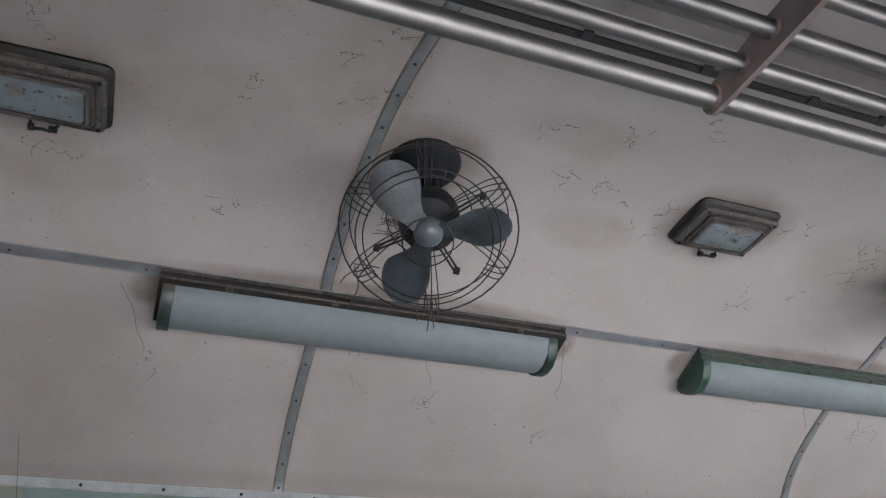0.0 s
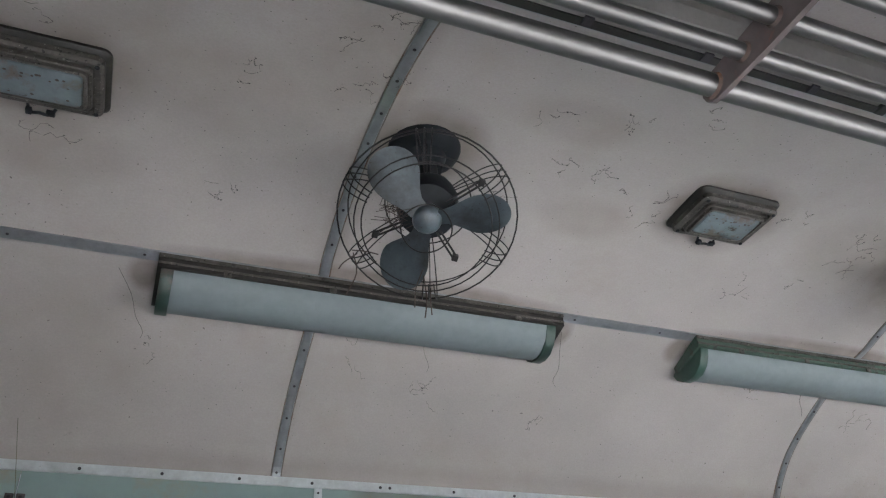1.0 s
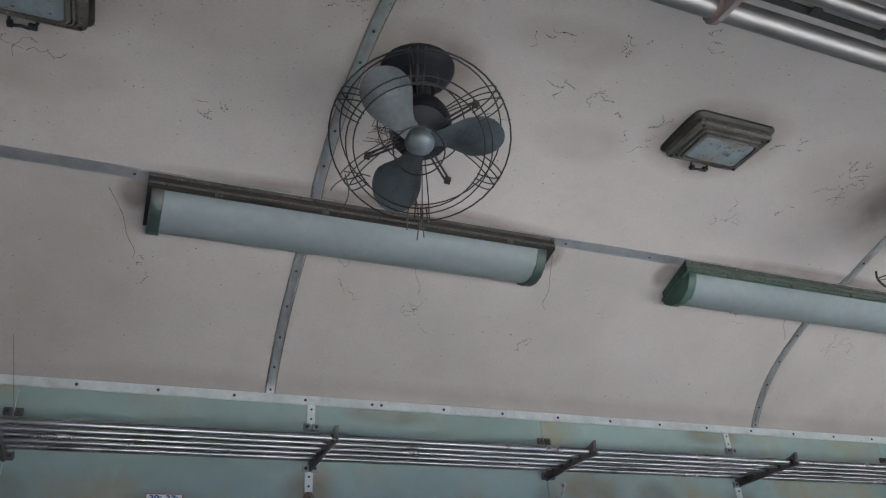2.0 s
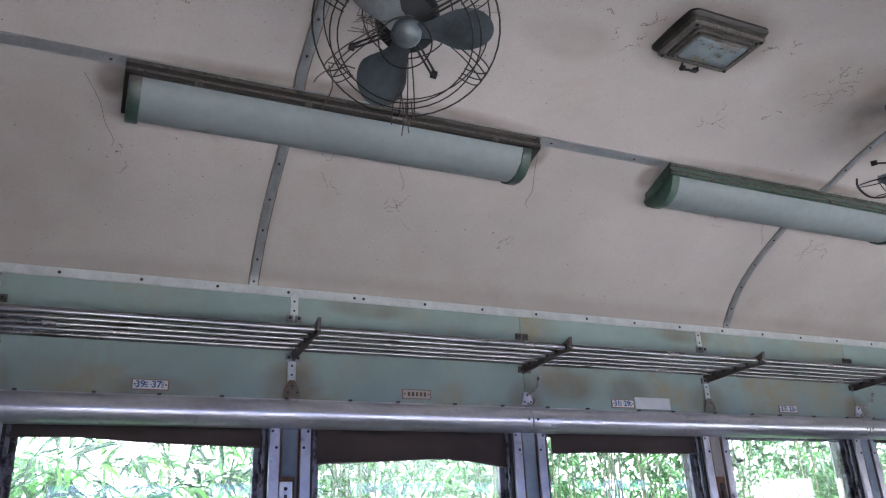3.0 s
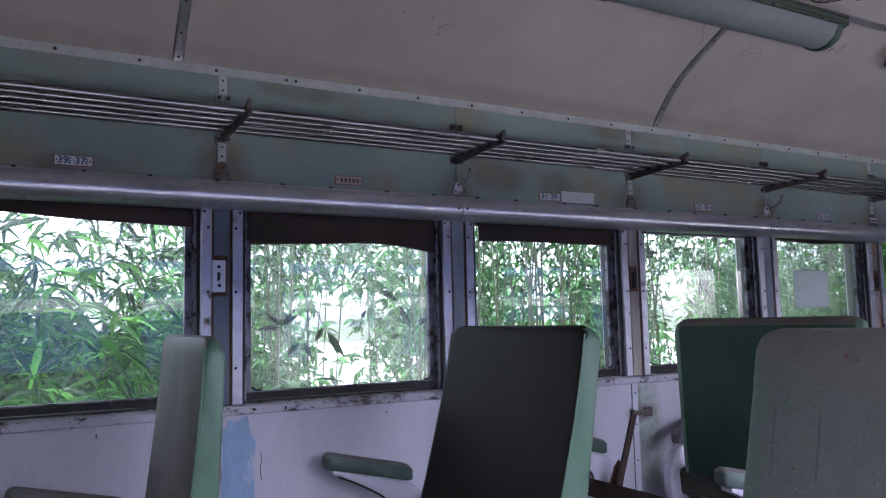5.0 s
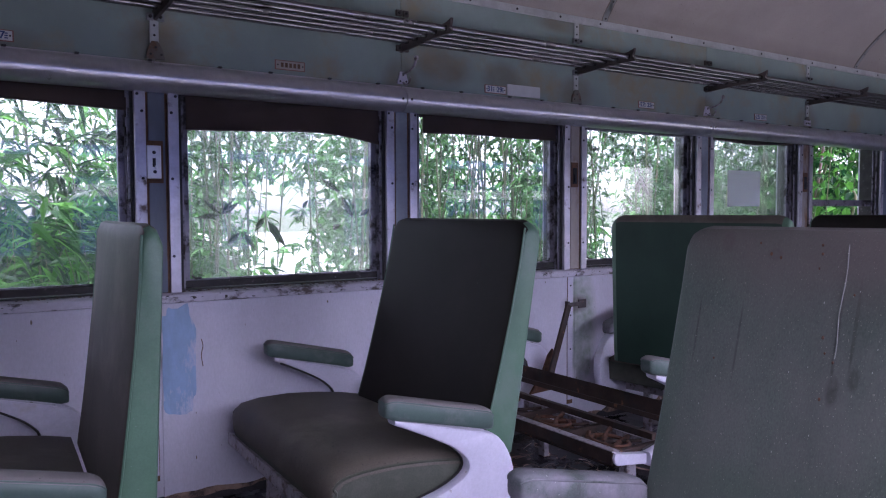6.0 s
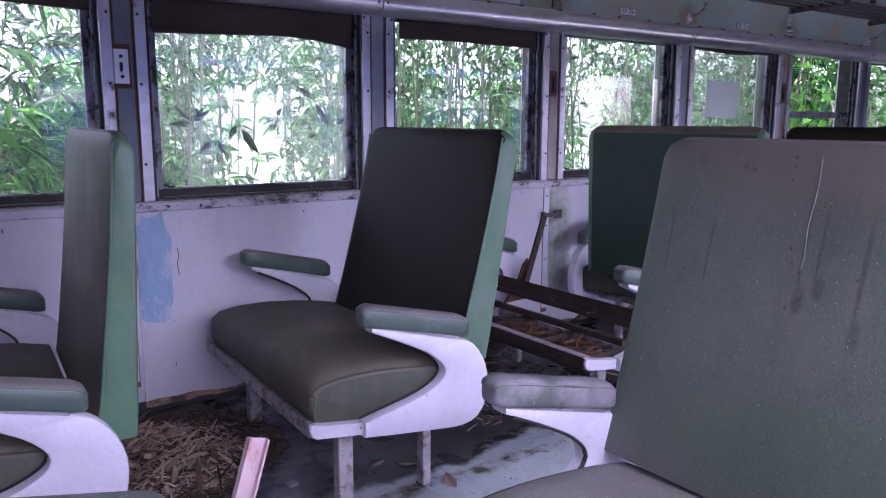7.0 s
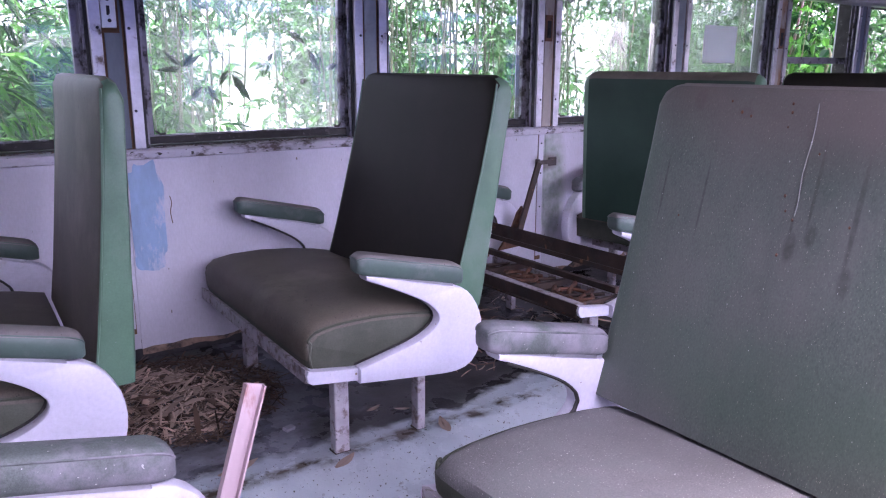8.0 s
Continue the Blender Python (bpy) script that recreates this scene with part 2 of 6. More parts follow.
M_WIRE = material("rusty_wire", (0.016, 0.014, 0.014), 0.6, metal=0.4, vary=0.4, scale=60)
M_OLIVE = material("dull_olive_vinyl", (0.062, 0.068, 0.046), 0.55, vary=0.3, scale=9, grain=300, bump=0.4, grit=1.1,
                   stain=(0.090, 0.087, 0.068), stain_at=0.5, stain_soft=0.2, stain_scale=7, stain_rough=0.7, depth=0.001)
M_ARM = material("dull_green_arm_vinyl", (0.075, 0.115, 0.098), 0.45, vary=0.2, scale=8, grain=220, bump=0.12,
                 stain=(0.16, 0.17, 0.17), stain_at=0.52, stain_soft=0.2, stain_scale=9, stain_rough=0.7, depth=0.001)
M_GREEN = material("green_vinyl", (0.083, 0.160, 0.104), 0.42, vary=0.24, scale=7, grain=300, bump=0.2, grit=1.9, speck=(0.20, 0.24, 0.21), speck_at=0.78, speck_scale=120,
                   stain=(0.13, 0.16, 0.14), stain_at=0.52, stain_soft=0.25, stain_scale=3.5, stain_rough=0.7, depth=0.001)
M_GREENBACK = material("dark_green_seat_back", (0.023, 0.052, 0.036), 0.62, spec=0.3, vary=0.2, scale=4, grain=200, bump=0.1,
                       depth=0.001)
M_DUSTY = material("dusty_dark_vinyl", (0.110, 0.090, 0.069), 0.6, vary=0.28, scale=5, grain=300, bump=0.6, grit=1.0,
                   speck=(0.03, 0.025, 0.02), speck_at=0.72, speck_scale=110,
                   stain=(0.150, 0.128, 0.101), stain_at=0.50, stain_soft=0.2, stain_scale=4, depth=0.001,
                   second=(0.045, 0.038, 0.031), second_at=0.72, second_scale=8)
M_GREYDUST = material("grey_dusty_vinyl", (0.195, 0.172, 0.168), 0.65, vary=0.25, scale=4, grain=240, bump=0.3, stain=(0.085, 0.078, 0.074), stain_at=0.52,
                      stain_soft=0.2, stain_scale=4, depth=0.001, speck=(0.06, 0.05, 0.045), speck_at=0.73, speck_scale=120, stretch=(1, 1, 0.5))
# Near-black brown, far darker than the fronts of the other seats.
M_FRONT = material("near_black_brown_vinyl", (0.0165, 0.0128, 0.0102), 0.62, spec=0.14, vary=0.2, scale=2.5, grain=300, bump=0.4, grit=1.1,
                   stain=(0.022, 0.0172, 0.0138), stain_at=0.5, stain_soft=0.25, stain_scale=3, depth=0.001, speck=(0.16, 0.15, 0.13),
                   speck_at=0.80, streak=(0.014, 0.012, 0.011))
M_WORN = material("worn_grey_green_vinyl", (0.086, 0.104, 0.088), 0.5, vary=0.28, scale=3.5, grain=330, bump=0.6, grit=0.95,
                  stain=(0.140, 0.124, 0.122), stain_at=0.50, stain_soft=0.3, stain_scale=2.2, depth=0.001, stain_rough=0.62,
                  stretch=(1, 1, 0.5), second=(0.05, 0.046, 0.044), second_at=0.66, second_scale=7,
                  streak=(0.042, 0.038, 0.037), streak_at=0.66, speck=(0.22, 0.205, 0.18), speck_at=0.705, speck_scale=430)
add_patches(M_WORN, [(-0.357, 0.80, 0.004, 0.11), (-0.362, 0.715, 0.013, 0.030), (-0.385, 0.82, 0.004, 0.10), (-0.394, 0.74, 0.012, 0.024), (-0.461, 0.78, 0.006, 0.12), (-0.466, 0.675, 0.013, 0.03),
                  (-0.075, 0.78, 0.003, 0.08), (-0.12, 0.955, 0.016, 0.025), (-0.222, 0.935, 0.018, 0.014), (-0.17, 0.77, 0.003, 0.09), (-0.60, 0.80, 0.008, 0.12)], "yz", (0.030, 0.026, 0.024), 1.0, 70)
add_patches(M_WORN, [(-0.25, 0.47, 0.7, 0.11), (-0.02, 0.6, 0.05, 0.4)], "yz", (0.050, 0.090, 0.060), 0.7)
add_patches(M_WORN, [(-0.40, 1.02, 0.6, 0.20)], "yz", (0.135, 0.098, 0.096), 0.95)
M_NEARARM = material("dust_grey_arm_vinyl", (0.105, 0.122, 0.115), 0.6, vary=0.25, scale=9, grain=360, bump=0.5, grit=1.0, stain=(0.235, 0.215, 0.250), stain_at=0.42,
                     stain_soft=0.2, stain_scale=8, depth=0.001, speck=(0.42, 0.40, 0.40), speck_at=0.745, speck_scale=160)
M_DUST = material("dust_covered_vinyl", (0.190, 0.180, 0.178), 0.8, vary=0.25, scale=4, grain=360, bump=0.6, grit=1.0, stain=(0.155, 0.165, 0.155), stain_at=0.52, stain_soft=0.2, stain_scale=3,
                  speck=(0.46, 0.43, 0.42), speck_at=0.70, speck_scale=330,
                  second=(0.14, 0.14, 0.135), second_at=0.66, second_scale=16, depth=0.001)
M_ENAMEL = material("white_enamel", (0.68, 0.64, 0.76), 0.36, vary=0.10, scale=7, grain=120, bump=0.06, speck=(0.22, 0.15, 0.12), speck_at=0.775, speck_scale=70,
                    stain=(0.5, 0.44, 0.46), stain_at=0.60, stain_soft=0.15, stain_scale=7,
                    second=(0.2, 0.11, 0.08), second_at=0.675, second_scale=16)
M_BLACKEDGE = material("dark_rim_line", (0.035, 0.030, 0.030), 0.7, vary=0.4, scale=30, second=(0.16, 0.11, 0.09), second_at=0.66, second_scale=30)
M_FRAME = material("seat_frame_chipped", (0.42, 0.38, 0.42), 0.6, vary=0.3, scale=14,
                   stain=(0.13, 0.09, 0.08), stain_at=0.50, stain_scale=26, second=(0.06, 0.05, 0.05), second_at=0.6,
                   second_scale=50, bump=0.3)
M_RUST = material("rusty_steel", (0.062, 0.037, 0.029), 0.8, metal=0.1, vary=0.45, scale=14,
                  stain=(0.04, 0.032, 0.03), stain_at=0.52, stain_scale=9, second=(0.26, 0.12, 0.06), second_at=0.62,
                  second_scale=16, bump=0.5)
M_PINKBAR = material("peeling_pink_primer", (0.40, 0.29, 0.32), 0.55, vary=0.2, scale=12,
                     stain=(0.19, 0.075, 0.06), stain_at=0.50, stain_scale=12, second=(0.52, 0.46, 0.52), second_at=0.60,
                     second_scale=9, stretch=(1, 1, 0.5))
M_DARKFRAME = material("grimy_window_channel", (0.040, 0.035, 0.036), 0.6, metal=0.2, vary=0.5, scale=20, second=(0.26, 0.23, 0.25), second_at=0.64, second_scale=55,
                       stain=(0.2, 0.17, 0.18), stain_at=0.6, stain_scale=22, bump=0.4)
M_SASH = material("sash_metal", (0.28, 0.26, 0.31), 0.45, metal=0.5, vary=0.3, scale=15,
                  stain=(0.05, 0.042, 0.04), stain_at=0.48, stain_scale=14, stain_rough=0.8)
M_BLIND = material("brown_blind_cloth", (0.125, 0.092, 0.088), 0.85, vary=0.2, scale=6, grain=400, bump=0.2)
M_SIGN = material("enamel_plate", (0.74, 0.74, 0.77), 0.4, vary=0.1, scale=30, stain=(0.3, 0.2, 0.14), stain_at=0.64,
                  stain_scale=40)
M_SIGNBLUE = material("sign_blue", (0.03, 0.06, 0.22), 0.5, vary=0.1, scale=40)
M_SIGNRED = material("sign_red_edge", (0.30, 0.12, 0.10), 0.6, vary=0.3, scale=40)
M_DARKEND = material("end_wall_paint", (0.40, 0.39, 0.38), 0.55, vary=0.15, scale=2)
M_CONCRETE = material("platform_concrete", (0.52, 0.505, 0.48), 0.8, vary=0.15, scale=1.5, grain=30, bump=0.2)
M_GROUND = material("trackside_ground", (0.05, 0.062, 0.03), 0.9, vary=0.5, scale=1.2, grain=20, bump=0.4, depth=0.05)
M_CULM = material("bamboo_culm", (0.08, 0.10, 0.04), 0.5, vary=0.3, scale=4, stain=(0.22, 0.17, 0.10), stain_at=0.55)
M_COACHBLUE = material("coach_blue_paint", (0.030, 0.075, 0.25), 0.4, vary=0.12, scale=2)
M_COACHWHITE = material("coach_white_stripe", (0.75, 0.75, 0.76), 0.4, vary=0.05, scale=3)
M_COACHGLASS = material("coach_dark_glass", (0.02, 0.025, 0.03), 0.1, vary=0.1, scale=3)
M_WEB = material("dusty_cobweb", (0.065, 0.057, 0.054), 0.9, vary=0.2, scale=30, bump=0)
M_TWIG = material("dry_twig", (0.06, 0.042, 0.035), 0.8, vary=0.4, scale=40)


def floor_material():
    """Pale blue lino in the aisle, black wet mud towards the walls, with a torn border between them."""
    m = bpy.data.materials.new("muddy_lino")
    m.use_nodes = True
    n, l = m.node_tree.nodes, m.node_tree.links
    b = n["Principled BSDF"]
    tc, sep = n.new("ShaderNodeTexCoord"), n.new("ShaderNodeSeparateXYZ")
    l.new(tc.outputs["Object"], sep.inputs[0])

    def tex(s, detail, rough=0.6):
        t = n.new("ShaderNodeTexNoise")
        t.inputs["Scale"].default_value, t.inputs["Detail"].default_value, t.inputs["Roughness"].default_value = s, detail, rough
        l.new(tc.outputs["Object"], t.inputs["Vector"])
        return t.outputs["Fac"]

    def calc(op, a, b_, c=None):
        x = n.new("ShaderNodeMath")
        x.operation = op
        for i, v in enumerate((a, b_, c)):
            if v is None:
                continue
            if isinstance(v, (int, float)):
                x.inputs[i].default_value = v
            else:
                l.new(v, x.inputs[i])
        return x.outputs[0]

    def ramp(v, a, b_, lo=0.0, hi=1.0):
        r = n.new("ShaderNodeMapRange")
        r.inputs["From Min"].default_value, r.inputs["From Max"].default_value = a, b_
        r.inputs["To Min"].default_value, r.inputs["To Max"].default_value = lo, hi
        l.new(v, r.inputs["Value"])
        return r.outputs["Result"]

    def mix(f, a, b_):
        x = n.new("ShaderNodeMix")
        x.data_type = "RGBA"
        l.new(f, x.inputs[0])
        for s, v in ((x.inputs[6], a), (x.inputs[7], b_)):
            if isinstance(v, tuple):
                s.default_value = (*v, 1)
            else:
                l.new(v, s)
        return x.outputs[2]
    off = calc("ABSOLUTE", calc("SUBTRACT", sep.outputs["Y"], 1.345), 0)
    wavy = calc("MULTIPLY_ADD", tex(2.6, 4), 0.34, calc("MULTIPLY_ADD", tex(11, 6), 0.07, off))
    mud = ramp(wavy, 0.60, 0.635)
    pale = mix(ramp(tex(4, 7), 0.3, 0.7), (0.56, 0.62, 0.69), (0.78, 0.82, 0.88))
    pale = mix(ramp(tex(30, 5), 0.63, 0.75), pale, (0.22, 0.19, 0.18))
    pale = mix(ramp(tex(1.4, 3), 0.52, 0.66), pale, (0.52, 0.54, 0.59))
    dark = mix(ramp(tex(6, 8), 0.35, 0.7), (0.045, 0.043, 0.047), (0.11, 0.104, 0.112))
    dark = mix(calc("MULTIPLY", ramp(tex(2.3, 6), 0.47, 0.58), ramp(sep.outputs["X"], 1.15, 0.9)), dark, (0.31, 0.315, 0.37))
    dark = mix(ramp(tex(14, 6, 0.7), 0.62, 0.70), dark, (0.085, 0.062, 0.046))
    both = mix(mud, pale, dark)
    ridge = calc("MULTIPLY", ramp(calc("ABSOLUTE", calc("SUBTRACT", calc("MULTIPLY_ADD", tex(7, 4), 0.08, off), 0.345), 0), 0.035, 0.012), ramp(tex(9, 5), 0.44, 0.56))
    both = mix(ridge, both, (0.13, 0.10, 0.083))       # silt washed up along the fold
    both = mix(ramp(tex(120, 2), 0.66, 0.72), both, (0.07, 0.058, 0.05))
    l.new(both, b.inputs["Base Color"])
    l.new(ramp(tex(5, 6), 0.35, 0.65, 0.16, 0.42), b.inputs["Roughness"])
    bp = n.new("ShaderNodeBump")
    bp.inputs["Strength"].default_value, bp.inputs["Distance"].default_value = 0.3, 0.006
    l.new(calc("MULTIPLY_ADD", mud, 0.5, calc("MULTIPLY_ADD", tex(140, 3), 0.25, tex(25, 5))), bp.inputs["Height"])
    l.new(bp.outputs[0], b.inputs["Normal"])
    return m


M_FLOOR = floor_material()


def leaf_material(name, lo, hi, skewed=1.4, through_it=0.5):
    m = bpy.data.materials.new(name)
    m.use_nodes = True
    n, l = m.node_tree.nodes, m.node_tree.links
    b = n["Principled BSDF"]
    geo, x = n.new("ShaderNodeNewGeometry"), n.new("ShaderNodeMix")
    x.data_type = "RGBA"
    skew = n.new("ShaderNodeMath")
    skew.operation, skew.inputs[1].default_value = "POWER", skewed
    l.new(geo.outputs["Random Per Island"], skew.inputs[0])
    l.new(skew.outputs[0], x.inputs[0])
    x.inputs[6].default_value, x.inputs[7].default_value = (*lo, 1), (*hi, 1)
    l.new(x.outputs[2], b.inputs["Base Color"])
    b.inputs["Roughness"].default_value, b.inputs["Specular IOR Level"].default_value = 0.42, 0.25
    tr, add = n.new("ShaderNodeBsdfTranslucent"), n.new("ShaderNodeMixShader")
    l.new(x.outputs[2], tr.inputs["Color"])
    add.inputs[0].default_value = through_it
    l.new(b.outputs[0], add.inputs[1])
    l.new(tr.outputs[0], add.inputs[2])
    l.new(add.outputs[0], n["Material Output"].inputs["Surface"])
    return m


M_DEBRIS = leaf_material("dry_bamboo_litter", (0.20, 0.125, 0.096), (0.92, 0.72, 0.60), 0.85)
M_RUSTFLAKE = material("orange_rust", (0.135, 0.058, 0.034), 0.9, vary=0.5, scale=40, stain=(0.07, 0.04, 0.03), stain_at=0.5, stain_scale=30, bump=0.5)
M_MOULD = leaf_material("leaf_mould", (0.045, 0.032, 0.026), (0.26, 0.18, 0.145), 1.0)
M_PAPER = leaf_material("sun_bleached_paper", (0.93, 0.91, 0.93), (0.95, 0.93, 0.95), 1.0, 0.5)
M_LOCKRUST = material("orange_rusted_plate", (0.24, 0.115, 0.065), 0.8, vary=0.35, scale=30, stain=(0.10, 0.055, 0.04), stain_at=0.55, stain_scale=30)
M_PLATE = material("polished_plate", (0.82, 0.81, 0.83), 0.3, metal=0.3, vary=0.06, scale=20, stain=(0.4, 0.3, 0.25), stain_at=0.68, stain_scale=40)
M_LEAF = leaf_material("bamboo_leaf", (0.022, 0.070, 0.022), (0.095, 0.27, 0.056))
M_LEAFBRIGHT = leaf_material("broad_leaf", (0.008, 0.040, 0.014), (0.11, 0.34, 0.045), 2.7)
# Near-black leaves: the backlit dark of the hanging sprigs is in the colour.
M_LEAFDARK = leaf_material("silhouette_leaf", (0.010, 0.018, 0.009), (0.035, 0.05, 0.022))


def glass_material(name, haze, film, scale, spread):
    """A thin dirty pane: clear glass with a gloss, a greasy film that spreads the light, and milky dirt in patches and towards the bottom rail."""
    m = bpy.data.materials.new(name)
    m.use_nodes = True
    n, l = m.node_tree.nodes, m.node_tree.links
    out = n["Material Output"]
    n.remove(n["Principled BSDF"])
    clear, gloss, dirt = n.new("ShaderNodeBsdfTransparent"), n.new("ShaderNodeBsdfGlossy"), n.new("ShaderNodeBsdfTranslucent")
    clear.inputs["Color"].default_value = (0.95, 0.97, 0.97, 1)
    gloss.inputs["Roughness"].default_value = 0.015
    dirt.inputs["Color"].default_value = (0.84, 0.88, 0.86, 1)
    greasy = n.new("ShaderNodeBsdfRefraction")
    greasy.inputs["Roughness"].default_value, greasy.inputs["IOR"].default_value = spread, 1.3
    greasy.inputs["Color"].default_value = (0.97, 0.98, 0.98, 1)
    tc, nz, mr = n.new("ShaderNodeTexCoord"), n.new("ShaderNodeTexNoise"), n.new("ShaderNodeMapRange")
    nz.inputs["Scale"].default_value, nz.inputs["Detail"].default_value = scale, 7
    l.new(tc.outputs["Object"], nz.inputs["Vector"])
    l.new(nz.outputs["Fac"], mr.inputs["Value"])
    mr.inputs["From Min"].default_value, mr.inputs["From Max"].default_value = 0.30, 0.72
    mr.inputs["To Min"].default_value, mr.inputs["To Max"].default_value = 0.6, 1.0
    amounts = []
    for amount in (film, haze):
        k = n.new("ShaderNodeMath")
        k.operation, k.inputs[1].default_value = "MULTIPLY", amount
        l.new(mr.outputs["Result"], k.inputs[0])
        amounts.append(k.outputs[0])
    sep, low, both = n.new("ShaderNodeSeparateXYZ"), n.new("ShaderNodeMapRange"), n.new("ShaderNodeMath")
    l.new(tc.outputs["Object"], sep.inputs[0])
    l.new(sep.outputs["Z"], low.inputs["Value"])
    low.inputs["From Min"].default_value, low.inputs["From Max"].default_value = 0.92, 0.77    # splashed dirt above the rail
    low.inputs["To Min"].default_value, low.inputs["To Max"].default_value = 0.0, haze * haze * 10
    both.operation = "ADD"
    l.new(amounts[1], both.inputs[0])
    l.new(low.outputs["Result"], both.inputs[1])
    side, steep, fres = n.new("ShaderNodeLayerWeight"), n.new("ShaderNodeMath"), n.new("ShaderNodeMath")
    side.inputs["Blend"].default_value = 0.5
    steep.operation, steep.inputs[1].default_value = "POWER", 4.0
    fres.operation, fres.inputs[1].default_value, fres.inputs[2].default_value = "MULTIPLY_ADD", 0.8, 0.05
    l.new(side.outputs["Facing"], steep.inputs[0])
    l.new(steep.outputs[0], fres.inputs[0])
    last = clear.outputs[0]
    for fac, shader in ((amounts[0], greasy), (both.outputs[0], dirt), (fres.outputs[0], gloss)):
        x = n.new("ShaderNodeMixShader")
        l.new(fac, x.inputs[0])
        l.new(last, x.inputs[1])
        l.new(shader.outputs[0], x.inputs[2])
        last = x.outputs[0]
    l.new(last, out.inputs["Surface"])
    return m


M_GLASS = glass_material("dirty_glass", 0.030, 0.05, 5.0, 0.45)
M_GLASSHAZY = glass_material("hazy_glass", 0.065, 0.16, 6.0, 0.45)

# ------------------------------------------------------------------ mesh helpers


def part(name, bm, mats, parent=None, label="", smooth=False):
    """Links a bmesh as one mesh object, under parent if there is one."""
    me = bpy.data.meshes.new(name)
    bmesh.ops.recalc_face_normals(bm, faces=bm.faces)
    bm.to_mesh(me)
    bm.free()
    for m in (mats if isinstance(mats, (list, tuple)) else [mats]):
        me.materials.append(m)
    if smooth:
        me.shade_smooth()
        me.set_sharp_from_angle(angle=radians(38))
    ob = new(name, me)
    if parent:
        ob.parent = parent
    return tagged(ob, label)


def thing(name, label, category, m=None, group="", kind=""):
    ob = new(name)
    ob.empty_display_size = 0.1
    if m is not None:
        ob.matrix_basis = m
    return tagged(ob, label, category, group, kind)


def box(bm, x0, x1, y0, y1, z0, z1, bevel=0.0, mat=0, seg=2):
    made = bmesh.ops.create_cube(bm, size=1.0, matrix=Matrix.LocRotScale(
        ((x0 + x1) / 2, (y0 + y1) / 2, (z0 + z1) / 2), None, (abs(x1 - x0), abs(y1 - y0), abs(z1 - z0))))
    faces = {f for v in made["verts"] for f in v.link_faces}
    for f in faces:
        f.material_index = mat
    if bevel:
        edges = list({e for f in faces for e in f.edges})
        r = bmesh.ops.bevel(bm, geom=edges, offset=bevel, segments=seg, affect="EDGES", profile=0.5)
        for f in r["faces"]:
            f.material_index = mat
    return bm


def boxes(*rows, bevel=0.0):
    bm = bmesh.new()
    for r in rows:
        box(bm, *r, bevel=bevel)
    return bm


def prism(bm, outline, axis, a, b, mat=0, bevel=0.0):
    """Extrudes an outline of (u, v) from a to b along axis 'x' (u, v = y, z) or 'y' (u, v = x, z)."""
    def put(u, v, w):
        return (w, u, v) if axis == "x" else (u, w, v)
    lo = [bm.verts.new(put(u, v, a)) for u, v in outline]
    hi = [bm.verts.new(put(u, v, b)) for u, v in outline]
    faces = [bm.faces.new(lo), bm.faces.new(hi)]
    caps = [e for f in faces for e in f.edges]
    k = len(outline)
    for i in range(k):
        faces.append(bm.faces.new((lo[i], lo[(i + 1) % k], hi[(i + 1) % k], hi[i])))
    for f in faces:
        f.material_index = mat
    if bevel:
        r = bmesh.ops.bevel(bm, geom=caps, offset=bevel, segments=2, affect="EDGES", profile=0.5)
        for f in r["faces"]:
            f.material_index = mat
    return bm


def tube(bm, pts, r, n=8, closed=False, mat=0):
    """A round bar along points; r may be a list of radii."""
    pts = [Vector(p) for p in pts]
    k = len(pts)
    rings, side = [], None
    for i, p in enumerate(pts):
        a = pts[(i - 1) % k] if closed or i else p
        b = pts[(i + 1) % k] if closed or i < k - 1 else p
        d = (b - a).normalized()
        if side is None:
            side = d.orthogonal().normalized()
        side = (side - d * side.dot(d)).normalized()
        up = d.cross(side)
        rad = r[i] if isinstance(r, (list, tuple)) else r
        rings.append([bm.verts.new(p + rad * (math.cos(2 * math.pi * j / n) * side + math.sin(2 * math.pi * j / n) * up))
                      for j in range(n)])
    for i in range(k if closed else k - 1):
        a, b = rings[i], rings[(i + 1) % k]
        for j in range(n):
            bm.faces.new((a[j], a[(j + 1) % n], b[(j + 1) % n], b[j])).material_index = mat
    if not closed:
        bm.faces.new(rings[0]).material_index = mat
        bm.faces.new(rings[-1]).material_index = mat
    return bm


def loft(bm, rings, mat=0, caps=True, cap_mat=None):
    """Joins rings of equal length, each a closed loop of points."""
    vs = [[bm.verts.new(p) for p in ring] for ring in rings]
    k = len(vs[0])
    for a, b in zip(vs, vs[1:]):
        for j in range(k):
            bm.faces.new((a[j], a[(j + 1) % k], b[(j + 1) % k], b[j])).material_index = mat
    if caps:
        for ring in (vs[0], vs[-1]):
            bm.faces.new(ring).material_index = mat if cap_mat is None else cap_mat
    return bm


def disc(bm, c, axis, r, h, n=8, mat=0):
    """A short cylinder, a bolt head or a cap, from c along axis."""
    c, axis = Vector(c), Vector(axis).normalized()
    return tube(bm, [c, c + axis * h * 0.7, c + axis * h], [r, r, r * 0.7], n, mat=mat)


def curve_points(pts, n):
    """A Catmull-Rom curve through points, n steps a span."""
    pts = [Vector(p) for p in pts]
    out = []
    for i in range(len(pts) - 1):
        p0, p1, p2, p3 = pts[max(i - 1, 0)], pts[i], pts[i + 1], pts[min(i + 2, len(pts) - 1)]
        for j in range(n):
            t = j / n
            out.append(0.5 * (2 * p1 + (p2 - p0) * t + (2 * p0 - 5 * p1 + 4 * p2 - p3) * t * t
                              + (3 * p1 - p0 - 3 * p2 + p3) * t ** 3))
